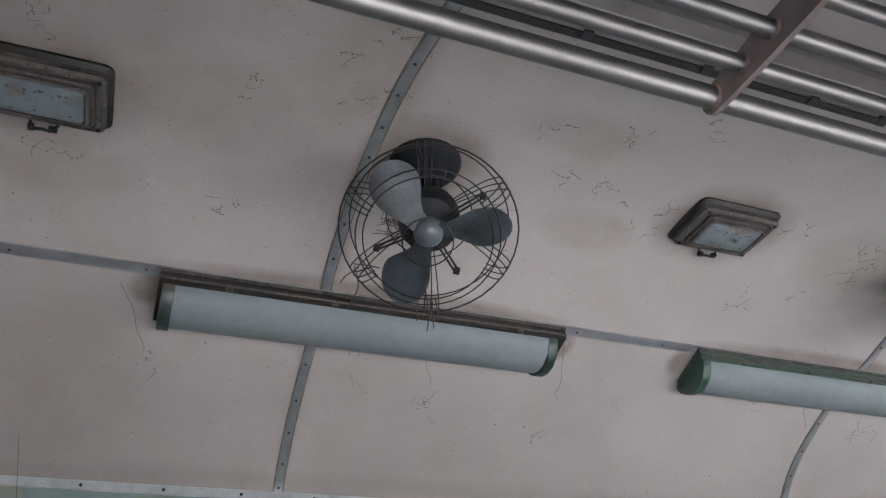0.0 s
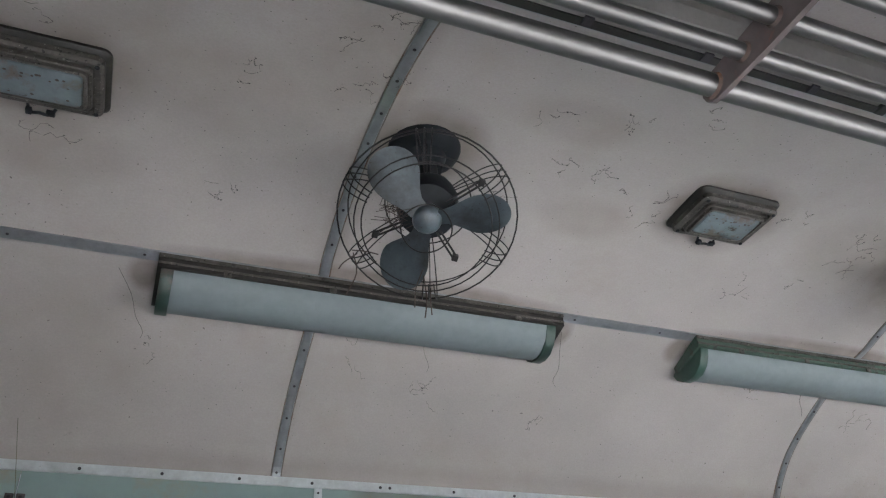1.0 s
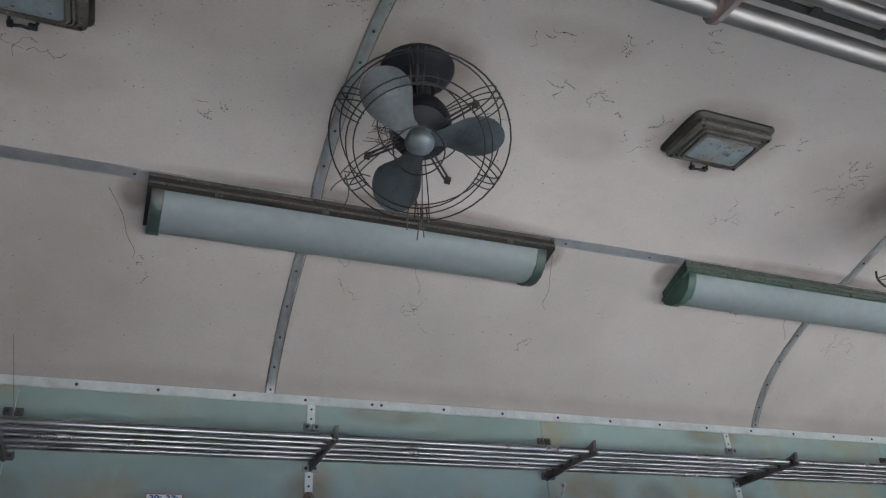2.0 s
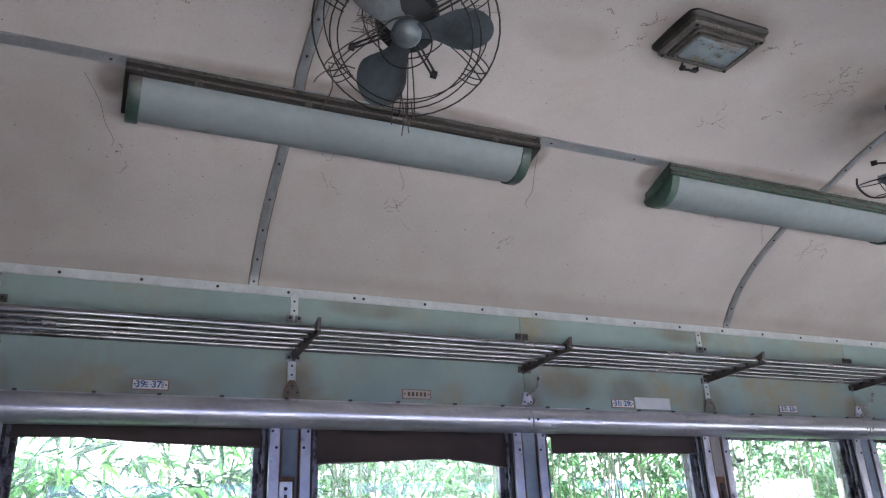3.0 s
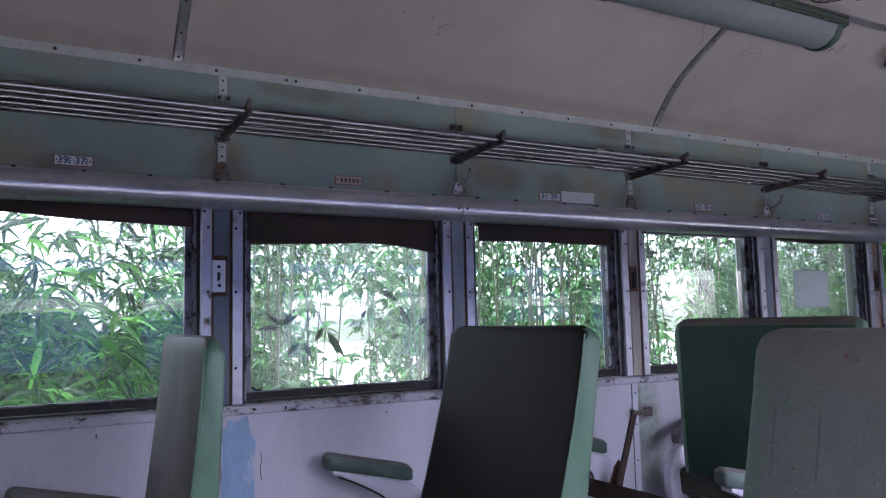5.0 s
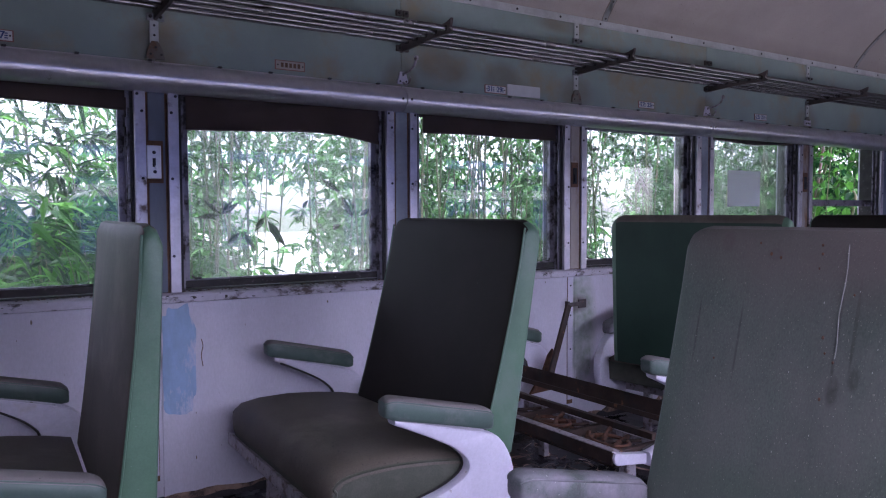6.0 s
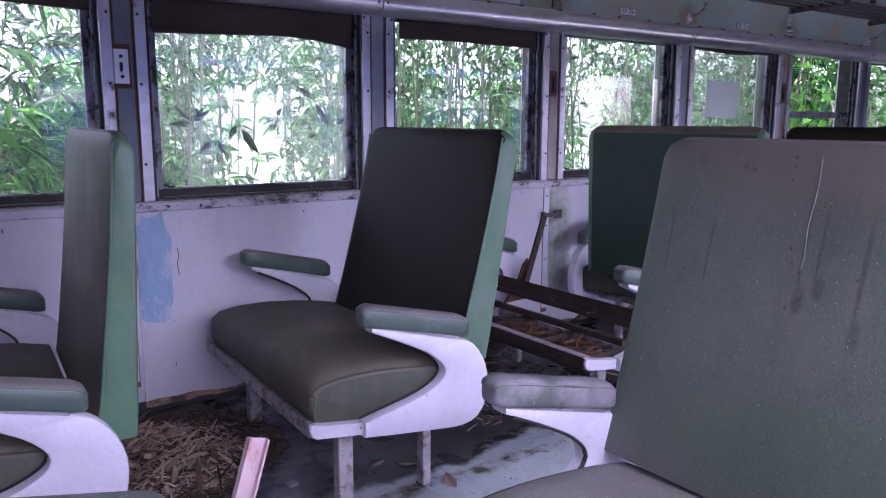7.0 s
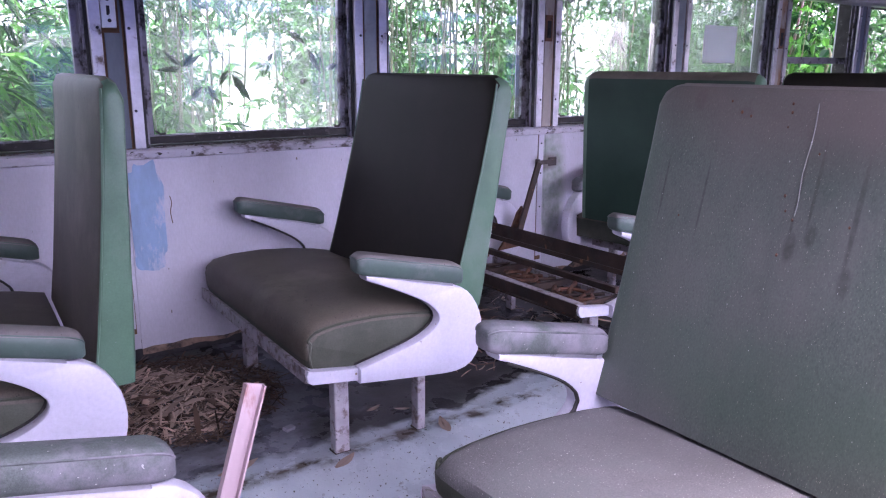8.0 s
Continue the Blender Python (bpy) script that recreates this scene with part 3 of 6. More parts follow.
    return out + [pts[-1]]


# ------------------------------------------------------------------ the coach: plan
FAR, NEAR = 2.65, 0.13            # inner faces of the two window walls
MID, JOINT = 1.425, 0.575          # ceiling's middle, and from there to the joint of the coves
THICK = 0.14
X0, X1 = -2.8, 8.2                # the two ends
PITCH, PILLAR = 0.9395, 0.0715    # window bays; half a pillar's width
PILLARS = [0.607 + PITCH * k for k in range(-3, 8)]
SILL, HEAD, TOP = 0.734, 1.46, 1.895
bays = list(zip(PILLARS, PILLARS[1:]))


def ceiling_half():
    """The far half of the ceiling's section, as (distance from the middle, height)."""
    flat = [(JOINT * i / 6, EYE + 1.45 - 0.40 * (JOINT * i / 6) ** 2) for i in range(7)]
    cove = [(0.10, 1.283), (0.20, 1.240), (0.30, 1.192), (0.40, 1.138), (0.48, 1.085), (0.55, 1.022),
            (0.60, 0.965), (0.635, 0.915), (0.65, 0.86)]
    return flat + [(JOINT + d, EYE + z) for d, z in cove]


SECTION = [Vector((d, z, 0)) for d, z in ceiling_half()]
SECTION = [(p.x, p.y) for p in curve_points(SECTION, 3)]


WIDER = (MID - JOINT - NEAR) / 0.65     # the near cove is a little wider


def near_y(d):
    return MID - d if d <= JOINT else MID - JOINT - (d - JOINT) * WIDER


def ceiling_z(y):
    d = abs(y - MID)
    if y < MID - JOINT:
        d = JOINT + (MID - JOINT - y) / WIDER
    for (a, za), (b, zb) in zip(SECTION, SECTION[1:]):
        if d <= b:
            return za + (zb - za) * (d - a) / (b - a)
    return SECTION[-1][1]


# floor: lino that rolls down from under the seats into the aisle
bm = bmesh.new()
ys = [NEAR - 0.1, 0.3, 0.6, 0.85, 0.95, 1.0, 1.04, 1.08, 1.12, 1.16, 1.2, 1.3, 1.4, 1.46, 1.5, 1.54, 1.58, 1.61, 1.64, 1.68, 1.73, 1.8, 1.9, 2.05, 2.2, 2.4, FAR + 0.1]
grid = []
for i in range(221):
    x = X0 + (X1 - X0) * i / 220
    row = []
    for y in ys:
        edge = 0.025 * noise.noise((x * 1.7, 0.3, y)) + (1.63 if y > 1.3 else 1.06)
        d = (edge - y) if y > 1.3 else (y - edge)
        t = min(1.0, max(0.0, d / 0.17))
        z = -0.055 * t * t * (3 - 2 * t) + 0.006 * math.exp(-(d / 0.03) ** 2) + 0.004 * noise.noise((x * 2.5, y * 3, 1.3))
        row.append(bm.verts.new((x, y, z)))
    grid.append(row)
for i in range(220):
    for j in range(len(ys) - 1):
        bm.faces.new((grid[i][j], grid[i + 1][j], grid[i + 1][j + 1], grid[i][j + 1]))
bmesh.ops.solidify(bm, geom=bm.faces[:], thickness=0.012)
tagged(part("floor", bm, M_FLOOR, smooth=True), "worn pale blue lino with wet black mud under the seats", "floor", kind="structure")
tagged(part("floor_base", boxes((X0, X1, NEAR - THICK, FAR + THICK, -0.16, -0.075)), M_RUST), "rusty steel floor pan of the coach", "floor", kind="structure")

# ceiling
bm = bmesh.new()
prof = [(near_y(d), z) for d, z in reversed(SECTION)] + [(MID + d, z) for d, z in SECTION[1:]]
outer = [(y + (0.04 if y > MID else -0.04) * (abs(y - MID) > 1.15), z + 0.06) for y, z in prof]
prism(bm, prof + outer[::-1], "x", X0, X1)
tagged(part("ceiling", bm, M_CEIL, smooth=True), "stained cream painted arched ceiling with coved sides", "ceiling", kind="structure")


def wall(name, inner, sign, label):
    """A window wall: sill wall, pillars and top band round real openings. sign: the way outwards."""
    a, b = sorted((inner, inner + sign * THICK))
    bm = bmesh.new()
    box(bm, X0, X1, a, b, -0.06, SILL - 0.03)
    box(bm, X0, X1, a, b, HEAD, TOP + 0.05)
    ends = [X0] + [v for p in PILLARS for v in (p - PILLAR, p + PILLAR)] + [X1]
    for p in PILLARS:
        box(bm, p - PILLAR, p + PILLAR, a, b, SILL - 0.03, HEAD)
    box(bm, X0, PILLARS[0] - PILLAR, a, b, SILL - 0.03, HEAD)
    box(bm, PILLARS[-1] + PILLAR, X1, a, b, SILL - 0.03, HEAD)
    return tagged(part(name, bm, M_WALL), label, "wall", kind="structure")


wall_far = wall("wall_far", FAR, 1, "lilac-white stained side wall with a row of windows")
wall_near = wall("wall_near", NEAR, -1, "lilac-white side wall with open windows")
# The first is an added, unseen wall that cuts light at that end.
for nm, xa, xb in (("wall_end_a", -0.72, -0.62), ("wall_end_b", X1, X1 + 0.1)):
    bm = boxes((xa, xb, NEAR - THICK, FAR + THICK, -0.06, 2.55))
    tagged(part(nm, bm, M_DARKEND), "unseen painted cross wall of the coach", "wall", kind="structure")

# ------------------------------------------------------------------ trim of the far wall
for k, (pa, pb) in enumerate(bays):
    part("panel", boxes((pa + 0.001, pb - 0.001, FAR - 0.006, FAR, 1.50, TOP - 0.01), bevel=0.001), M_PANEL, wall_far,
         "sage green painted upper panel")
    bm = bmesh.new()                                   # lower lining, with a ragged foot
    n = 26
    foot = [0.042 + 0.020 * noise.noise((pa * 3 + i * 0.35, 4.2, k)) + (0.02 if random.random() < 0.12 else 0) for i in range(n + 1)]
    xs = [pa + 0.001 + (pb - pa - 0.002) * i / n for i in range(n + 1)]
    prism(bm, [(x, z) for x, z in zip(xs, foot)] + [(xs[-1], SILL - 0.03), (xs[0], SILL - 0.03)], "y", FAR - 0.006, FAR - 0.0005)
    part("panel", bm, M_WALL, wall_far, "lilac-white painted lower panel")
# Dark strip behind the torn panels; the gap's shade is in its colour.
part("baseboard", boxes((X0, X1, FAR - 0.0025, FAR - 0.0005, 0.0, 0.075)), M_BOLT, wall_far, "dark strip for the shaded gap at the wall's foot")
for k, (pa, pb) in enumerate(bays):                    # splintered board under the paint
    n = 34
    low = [0.020 + 0.05 * max(0.0, noise.noise((i * 0.31, 1.7, k * 3.1))) + 0.012 * noise.noise((i * 1.3, 5.0, k)) for i in range(n + 1)]
    xs = [pa + 0.002 + (pb - pa - 0.004) * i / n for i in range(n + 1)]
    part("torn_board", prism(bmesh.new(), list(zip(xs, low)) + [(xs[-1], 0.085), (xs[0], 0.085)], "y", FAR - 0.0045, FAR - 0.003), M_TORN, wall_far, "splintered brown hardboard edge")


def bolts(bm, pts, axis, r=0.005, mat=1):
    for p in pts:
        disc(bm, p, axis, r, 0.003, 8, mat)


for k, p in enumerate(PILLARS):
    odd = k % 2 == 1                                   # strips at every second pillar, hooks between them
    rusty = k in (5, 7)
    col = part("pilaster", boxes((p - 0.037, p + 0.037, FAR - 0.003, FAR + 0.002, SILL, 1.45)), M_RUSTLINE, wall_far, "rust-edged window pillar")
    part("pilaster_panel", boxes((p - 0.0265, p + 0.0265, FAR - 0.006, FAR - 0.002, SILL + 0.004, 1.45), bevel=0.001),
         M_PILLAR_RUST if rusty else M_PILLAR_PALE if k in (4, 6) else M_PILLAR, col, "rust-stained cream paint" if rusty else "blue-grey paint")
    for s in (-1, 1):
        bm = bmesh.new()
        c = p + s * 0.053
        box(bm, c - 0.0175, c + 0.0175, FAR - 0.012, FAR + 0.002, SILL + 0.002, 1.45, 0.0015)
        bolts(bm, [(c - s * 0.006, FAR - 0.012, z) for z in (0.86, 1.12, 1.34)] + [(c + s * 0.008, FAR - 0.012, 1.395)], (0, -1, 0))
        part("trim_strip", bm, [M_ALU, M_BOLT], col, "bolted aluminium strip")
    bm = bmesh.new()                                   # batten on the lower lining
    box(bm, p - 0.045, p - 0.015, FAR - 0.011, FAR - 0.005, 0.12, SILL - 0.03, 0.001)
    bolts(bm, [(p - 0.03, FAR - 0.011, z) for z in (0.2, 0.36, 0.52, 0.66)], (0, -1, 0), 0.004)
    bt = part("batten", bm, [M_ENAMEL, M_BOLT], wall_far, "narrow white batten with dark screws")
    part("rust_margin", boxes((p - 0.0475, p - 0.0125, FAR - 0.0075, FAR - 0.005, 0.10, SILL - 0.031)), M_RUSTLINE, bt, "rusty margin")
    if odd:
        bm = bmesh.new()
        box(bm, p - 0.014, p + 0.014, FAR - 0.011, FAR - 0.005, 1.79, TOP - 0.012, 0.001)
        bolts(bm, [(p, FAR - 0.011, z) for z in (1.825, 1.86)], (0, -1, 0), 0.004)
        part("trim_strip", bm, [M_BRIGHTSTRIP, M_BOLT], wall_far)
        bm = bmesh.new()
        box(bm, p - 0.016, p + 0.012, FAR - 0.011, FAR - 0.005, 1.565, 1.64, 0.001)
        bolts(bm, [(p - 0.002, FAR - 0.011, z) for z in (1.59, 1.622)], (0, -1, 0), 0.004)
        part("trim_strip", bm, [M_BRIGHTSTRIP, M_BOLT], wall_far)
        bm = bmesh.new()
        prism(bm, [(p - 0.03, 1.512), (p + 0.03, 1.512), (p + 0.022, 1.545), (p + 0.008, 1.57), (p - 0.012, 1.57), (p - 0.026, 1.54)],
              "y", FAR - 0.016, FAR - 0.005)
        bolts(bm, [(p - 0.016, FAR - 0.016, 1.527), (p + 0.018, FAR - 0.016, 1.527), (p, FAR - 0.016, 1.55)], (0, -1, 0), 0.004)
        part("foot_plate", bm, [M_FOOT, M_BOLT], wall_far, "rusty foot plate")

# sill ledge, valance over the windows and rail at the foot of the cove
sections = [(PILLARS[i], PILLARS[i + 2]) for i in range(0, len(PILLARS) - 2, 2)]
for a, b in sections:
    bm = bmesh.new()
    prism(bm, [(FAR + 0.03, 0.737), (FAR - 0.012, 0.735), (FAR - 0.020, 0.728), (FAR - 0.020, 0.704), (FAR - 0.007, 0.700), (FAR - 0.007, 0.715), (FAR + 0.03, 0.715)],
          "x", a + 0.001, b - 0.001)
    part("window_ledge", bm, M_LEDGE, wall_far, "chipped lilac metal window ledge")
    bm = bmesh.new()
    arc = [(FAR - 0.001, 1.503), (FAR - 0.010, 1.505), (FAR - 0.012, 1.500)] + \
          [(FAR - 0.006 - 0.050 * math.sin(t), 1.452 + 0.047 * math.cos(t)) for t in [math.pi * i / 12 for i in range(1, 12)]] + \
          [(FAR - 0.008, 1.404), (FAR + 0.002, 1.404)]
    prism(bm, arc, "x", a + 0.0025, b - 0.0025)
    bolts(bm, [(x, FAR - 0.055, 1.45) for x in (a + 0.02, b - 0.02)], (0, -1, 0), 0.005)
    for i in range(9):
        x = a + 0.1 + i * 0.21 + random.uniform(-0.03, 0.03)
        box(bm, x - 0.006, x + 0.006, FAR - 0.02, FAR - 0.008, 1.503, 1.509, mat=1)
    part("valance", bm, [M_RAILMETAL, M_BOLT], wall_far, "rounded dull metal valance over the windows", smooth=True)
bm = bmesh.new()
box(bm, X0, X1, FAR - 0.014, FAR - 0.004, TOP - 0.018, TOP + 0.014, 0.0015)
bolts(bm, [(0.834 - 0.251 * i, FAR - 0.014, TOP - 0.003) for i in range(14)] + [(0.870 + 0.252 * i, FAR - 0.014, TOP - 0.003) for i in range(29)], (0, -1, 0), 0.0055)
part("cove_rail", bm, [M_BRIGHTSTRIP, M_BOLT], wall_far, "bolted flat metal rail under the coved ceiling")

# switch plate and lock plates on pillars
bm = bmesh.new()
box(bm, 0.573, 0.619, FAR - 0.012, FAR - 0.006, 1.119, 1.229, 0.003)
box(bm, 0.591, 0.601, FAR - 0.014, FAR - 0.011, 1.158, 1.187, 0.001, 1)
box(bm, 0.597, 0.605, FAR - 0.020, FAR - 0.011, 1.152, 1.162, 0.001, 0)
bolts(bm, [(0.596, FAR - 0.012, 1.206), (0.598, FAR - 0.012, 1.142)], (0, -1, 0), 0.006)
part("rust_stain", boxes((0.566, 0.626, FAR - 0.0075, FAR - 0.005, 1.105, 1.245)), M_RUSTLINE, wall_far, "rusty margin")
tagged(part("switch_plate", bm, [M_PLATE, M_BOLT]), "polished metal switch plate with a dark slot on a window pillar", "switch plate")
for p in (PILLARS[5], PILLARS[7]):
    ob = thing("window_lock", "rusty plate round a dark lock hole on a pillar", "lock", pose(p - 0.005, FAR - 0.006, 1.175))
    part("lock_plate", boxes((-0.022, 0.022, -0.003, 0, -0.055, 0.06), bevel=0.001), M_LOCKRUST, ob)
    bm = bmesh.new()
    box(bm, -0.012, 0.012, -0.006, -0.002, -0.04, 0.035, 0.002)
    box(bm, -0.008, 0.006, -0.012, -0.005, -0.03, 0.005, 0.002)
    part("lock_body", bm, M_BOLT, ob, "black lock body")

# coat hooks on the pillars without strips
hook = thing("coat_hook", "white metal double coat hook on a triangular plate", "hook", pose(PILLARS[4] + 0.005, FAR - 0.006, 1.515), "coat hooks")
bm = bmesh.new()
prism(bm, [(-0.026, 0.0), (0.026, 0.0), (0.012, 0.048), (-0.012, 0.048)], "y", -0.008, 0)
bolts(bm, [(-0.014, -0.008, 0.01), (0.014, -0.008, 0.01), (0, -0.008, 0.035)], (0, -1, 0), 0.004)
part("hook_plate", bm, [M_ENAMEL, M_BOLT], hook)
bm = bmesh.new()
tube(bm, curve_points([(0, -0.006, 0.04), (0.002, -0.045, 0.042), (0.004, -0.085, 0.06), (0.004, -0.10, 0.085)], 4), 0.005, 6)
disc(bm, (0.004, -0.10, 0.08), (0, -0.2, 1), 0.009, 0.016)
part("upper_hook", bm, M_FRAME, hook, smooth=True)
bm = bmesh.new()
tube(bm, curve_points([(0, -0.006, 0.006), (0.002, -0.03, -0.006), (0.004, -0.05, 0.004), (0.004, -0.056, 0.022)], 4), 0.004, 6)
part("lower_hook", bm, M_FRAME, hook, smooth=True)
for k in (6, 8, 10):
    copy_thing(hook, pose(PILLARS[k] + 0.005, FAR - 0.006, 1.515))
bm = bmesh.new()                                        # small plate under a strip further on
box(bm, PILLARS[7] - 0.03, PILLARS[7] + 0.03, FAR - 0.016, FAR - 0.006, 1.515, 1.55, 0.002)
bolts(bm, [(PILLARS[7] + d, FAR - 0.016, 1.53) for d in (-0.018, 0, 0.018)], (0, -1, 0), 0.005)
tagged(part("wall_bracket", bm, [M_ENAMEL, M_BOLT]), "small white bolted bracket over a window", "bracket")


def text_mesh(body, size):
    c = bpy.data.curves.new("letters", "FONT")
    c.body, c.size, c.extrude, c.offset = body, size, 0.0006, 0.0007
    c.align_x, c.align_y = "CENTER", "CENTER"
    tmp = new("letters", c)
    me = bpy.data.meshes.new_from_object(tmp.evaluated_get(bpy.context.evaluated_depsgraph_get()))
    bpy.data.objects.remove(tmp)
    return me


def seat_sign(xc, zc, a, b, faded=False):
    ob = thing("seat_number_sign", "faded seat number plate with a reddish edge" if faded else "white enamel seat number plate with blue figures",
               "sign", pose(xc, FAR - 0.006, zc), "seat number signs")
    part("sign_edge", boxes((-0.058, 0.058, -0.003, 0, -0.0175, 0.0175), bevel=0.001), M_SIGNRED, ob)
    part("sign_face", boxes((-0.054, 0.054, -0.0045, -0.002, -0.0145, 0.0145), bevel=0.001), M_PILLAR_RUST if faded else M_SIGN, ob)
    for s in (-1, 1):
        part("screw", disc(bmesh.new(), (s * 0.048, -0.0045, 0), (0, -1, 0), 0.003, 0.002), M_BOLT, ob)
        if not faded:                                   # window or aisle mark beside the figure
            for i in range(3):
                x0 = s * 0.025 + 0.013
                part("mark", boxes((x0 - 0.005, x0 + 0.004, -0.0052, -0.004, -0.009 + i * 0.007, -0.0055 + i * 0.007)), M_SIGNBLUE, ob)
    if faded:
        for i in range(5):
            part("mark", boxes((-0.036 + i * 0.016, -0.026 + i * 0.016, -0.0052, -0.004, -0.008, 0.008)), M_RUSTLINE, ob)
    else:
        for s, txt in ((-1, a), (1, b)):
            me = text_mesh(txt, 0.031)
            me.materials.append(M_SIGNBLUE)
            t = new("figure", me)
            t.parent, t.matrix_basis = ob, pose(s * 0.025 - 0.006, -0.0046, 0, 90)
        part("dot", disc(bmesh.new(), (0.002, -0.0045, 0), (0, -1, 0), 0.002, 0.001), M_SIGNBLUE, ob)


seat_sign(0.142, 1.537, "39", "37")
seat_sign(1.078, 1.539, "", "", True)
seat_sign(2.016, 1.533, "31", "29")
seat_sign(2.962, 1.537, "27", "25")
seat_sign(3.905, 1.537, "23", "21")
tagged(part("blank_plate", boxes((2.080, 2.267, FAR - 0.010, FAR - 0.006, 1.514, 1.563), bevel=0.002), M_SIGN),
       "blank whitish plate beside a seat number sign", "plate")
bm = bmesh.new()                                         # old repair paint on the lower lining
pts = []
for i in range(44):
    t = 2 * math.pi * i / 44
    sx, sz = math.cos(t), math.sin(t)
    r = 1 + 0.22 * noise.noise((sx * 2.2, sz * 2.2, 3))
    pts.append((0.664 + 0.056 * r * math.copysign(abs(sx) ** 0.5, sx), 0.50 + 0.185 * r * math.copysign(abs(sz) ** 0.5, sz)))
prism(bm, pts, "y", FAR - 0.0075, FAR - 0.0055)
part("paint_patch", bm, M_BLUEPATCH, wall_far, "flaking blue paint patch")
bm = boxes((2.425, 2.54, FAR - 0.018, FAR - 0.0085, 0.56, 0.58), (2.505, 2.555, FAR - 0.014, FAR - 0.0085, 0.55, 0.592), (2.422, 2.436, FAR - 0.03, FAR - 0.0085, 0.553, 0.588), bevel=0.002)
tagged(part("wall_latch", bm, M_BRACKET), "small corroded latch plate on the side wall", "latch")
tagged(part("wall_crack", tube(bmesh.new(), curve_points([(0.741, FAR - 0.007, 0.57), (0.746, FAR - 0.007, 0.545), (0.740, FAR - 0.007, 0.515), (0.745, FAR - 0.007, 0.475)], 4), 0.0014, 5), M_RUSTLINE),
       "thin brown crack in the wall paint", "crack")

# ------------------------------------------------------------------ windows


def ring(bm, x0, x1, z0, z1, w, ya, yb, mat=0, bevel=0.002):
    box(bm, x0, x0 + w, ya, yb, z0, z1, bevel, mat)
    box(bm, x1 - w, x1, ya, yb, z0, z1, bevel, mat)
    box(bm, x0 + w, x1 - w, ya + 0.0005, yb - 0.0005, z1 - w, z1 - 0.0005, bevel, mat)
    box(bm, x0 + w, x1 - w, ya + 0.0005, yb - 0.0005, z0 + 0.0005, z0 + w, bevel, mat)
    return bm


def window(k, pa, pb, wall_y, out, pane, blind=None):
    """One window bay: lined opening, running grooves, sash, pane and, if drawn, its blind."""
    x0, x1 = pa + PILLAR, pb - PILLAR

    def Y(a, b):
        return tuple(sorted((wall_y + out * a, wall_y + out * b)))
    ob = thing("window_%d" % k, "grimy metal-framed coach window with a dirty pane" if pane else "metal-framed coach window standing open",
               "window", kind="structure")
    bm = bmesh.new()
    ya, yb = Y(0.001, 0.125)
    box(bm, x0, x0 + 0.010, ya, yb, SILL - 0.028, HEAD - 0.001)
    box(bm, x1 - 0.010, x1, ya, yb, SILL - 0.028, HEAD - 0.001)
    box(bm, x0 + 0.010, x1 - 0.010, ya, yb, HEAD - 0.012, HEAD - 0.001)
    box(bm, x0 + 0.010, x1 - 0.010, *Y(0.032, 0.125), SILL - 0.028, SILL + 0.008)
    part("window_frame", bm, M_DARKFRAME, ob, "grimy dark window lining")
    for xg, s in ((x0 + 0.010, 1), (x1 - 0.010, -1)):
        for d, h in ((0.010, 0.008), (0.030, 0.012)):
            bm = bmesh.new()
            xa, xb = sorted((xg, xg + s * h))
            box(bm, xa, xb, *Y(d, d + 0.007), SILL + 0.004, HEAD - 0.014, 0.001)
            for i in range(7):
                z = SILL + 0.08 + i * 0.095
                xa2, xb2 = sorted((xg + s * h, xg + s * (h + 0.004)))
                box(bm, xa2, xb2, *Y(d + 0.001, d + 0.006), z, z + 0.03)
            part("groove", bm, M_SASH, ob)
    zs = SILL + 0.010
    if pane:
        part("sash", ring(bmesh.new(), x0 + 0.011, x1 - 0.011, zs, 1.43, 0.031, *Y(0.042, 0.062)), M_SASH, ob, "tarnished sash")
        part("bottom_rail", boxes((x0 + 0.014, x1 - 0.014, *Y(0.034, 0.060), zs + 0.002, zs + 0.026), bevel=0.003), M_DARKFRAME, ob, "black grimy bottom rail")
        p = part("pane", boxes((x0 + 0.040, x1 - 0.040, *Y(0.050, 0.054), zs + 0.029, 1.401)), pane, ob, "dirty glass")
        p.visible_shadow = False
        for s, xc in ((1, x0 + 0.046), (-1, x1 - 0.046)):   # catches in the lower corners
            bm = bmesh.new()
            tube(bm, [Vector((xc, wall_y + out * 0.04, zs + 0.045)), Vector((xc + s * 0.012, wall_y + out * 0.03, zs + 0.034)),
                      Vector((xc + s * 0.03, wall_y + out * 0.028, zs + 0.036))], 0.004, 6)
            part("catch", bm, M_BOLT, ob)
    if blind:
        bm = bmesh.new()
        xa, xb, drops = blind
        n = 40
        low = curve_points([(xa + (xb - xa) * i / (len(drops) - 1), 0, z) for i, z in enumerate(drops)], 8)
        front = [(p.x, wall_y + out * (0.022 + 0.004 * math.sin(9 * p.x))) for p in low]
        va = [bm.verts.new((x, y, p.z)) for p, (x, y) in zip(low, front)]
        vb = [bm.verts.new((x, y, 1.455)) for x, y in front]
        for i in range(len(va) - 1):
            bm.faces.new((va[i], va[i + 1], vb[i + 1], vb[i]))
        bmesh.ops.solidify(bm, geom=bm.faces[:], thickness=0.0025)
        b = part("blind", bm, M_BLIND)
        tagged(b, "dark brown roller blind with a sagging hem, partly or fully drawn", "blind")
        bm = bmesh.new()
        tube(bm, [(p.x, wall_y + out * (0.022 + 0.004 * math.sin(9 * p.x)), p.z) for p in low], 0.004, 6)
        part("hem", bm, M_BLIND, b)
        tube_bm = tube(bmesh.new(), [(xa, wall_y + out * 0.03, 1.44), (xb, wall_y + out * 0.03, 1.44)], 0.014, 10)
        part("roller", tube_bm, M_BLIND, b)
    return ob


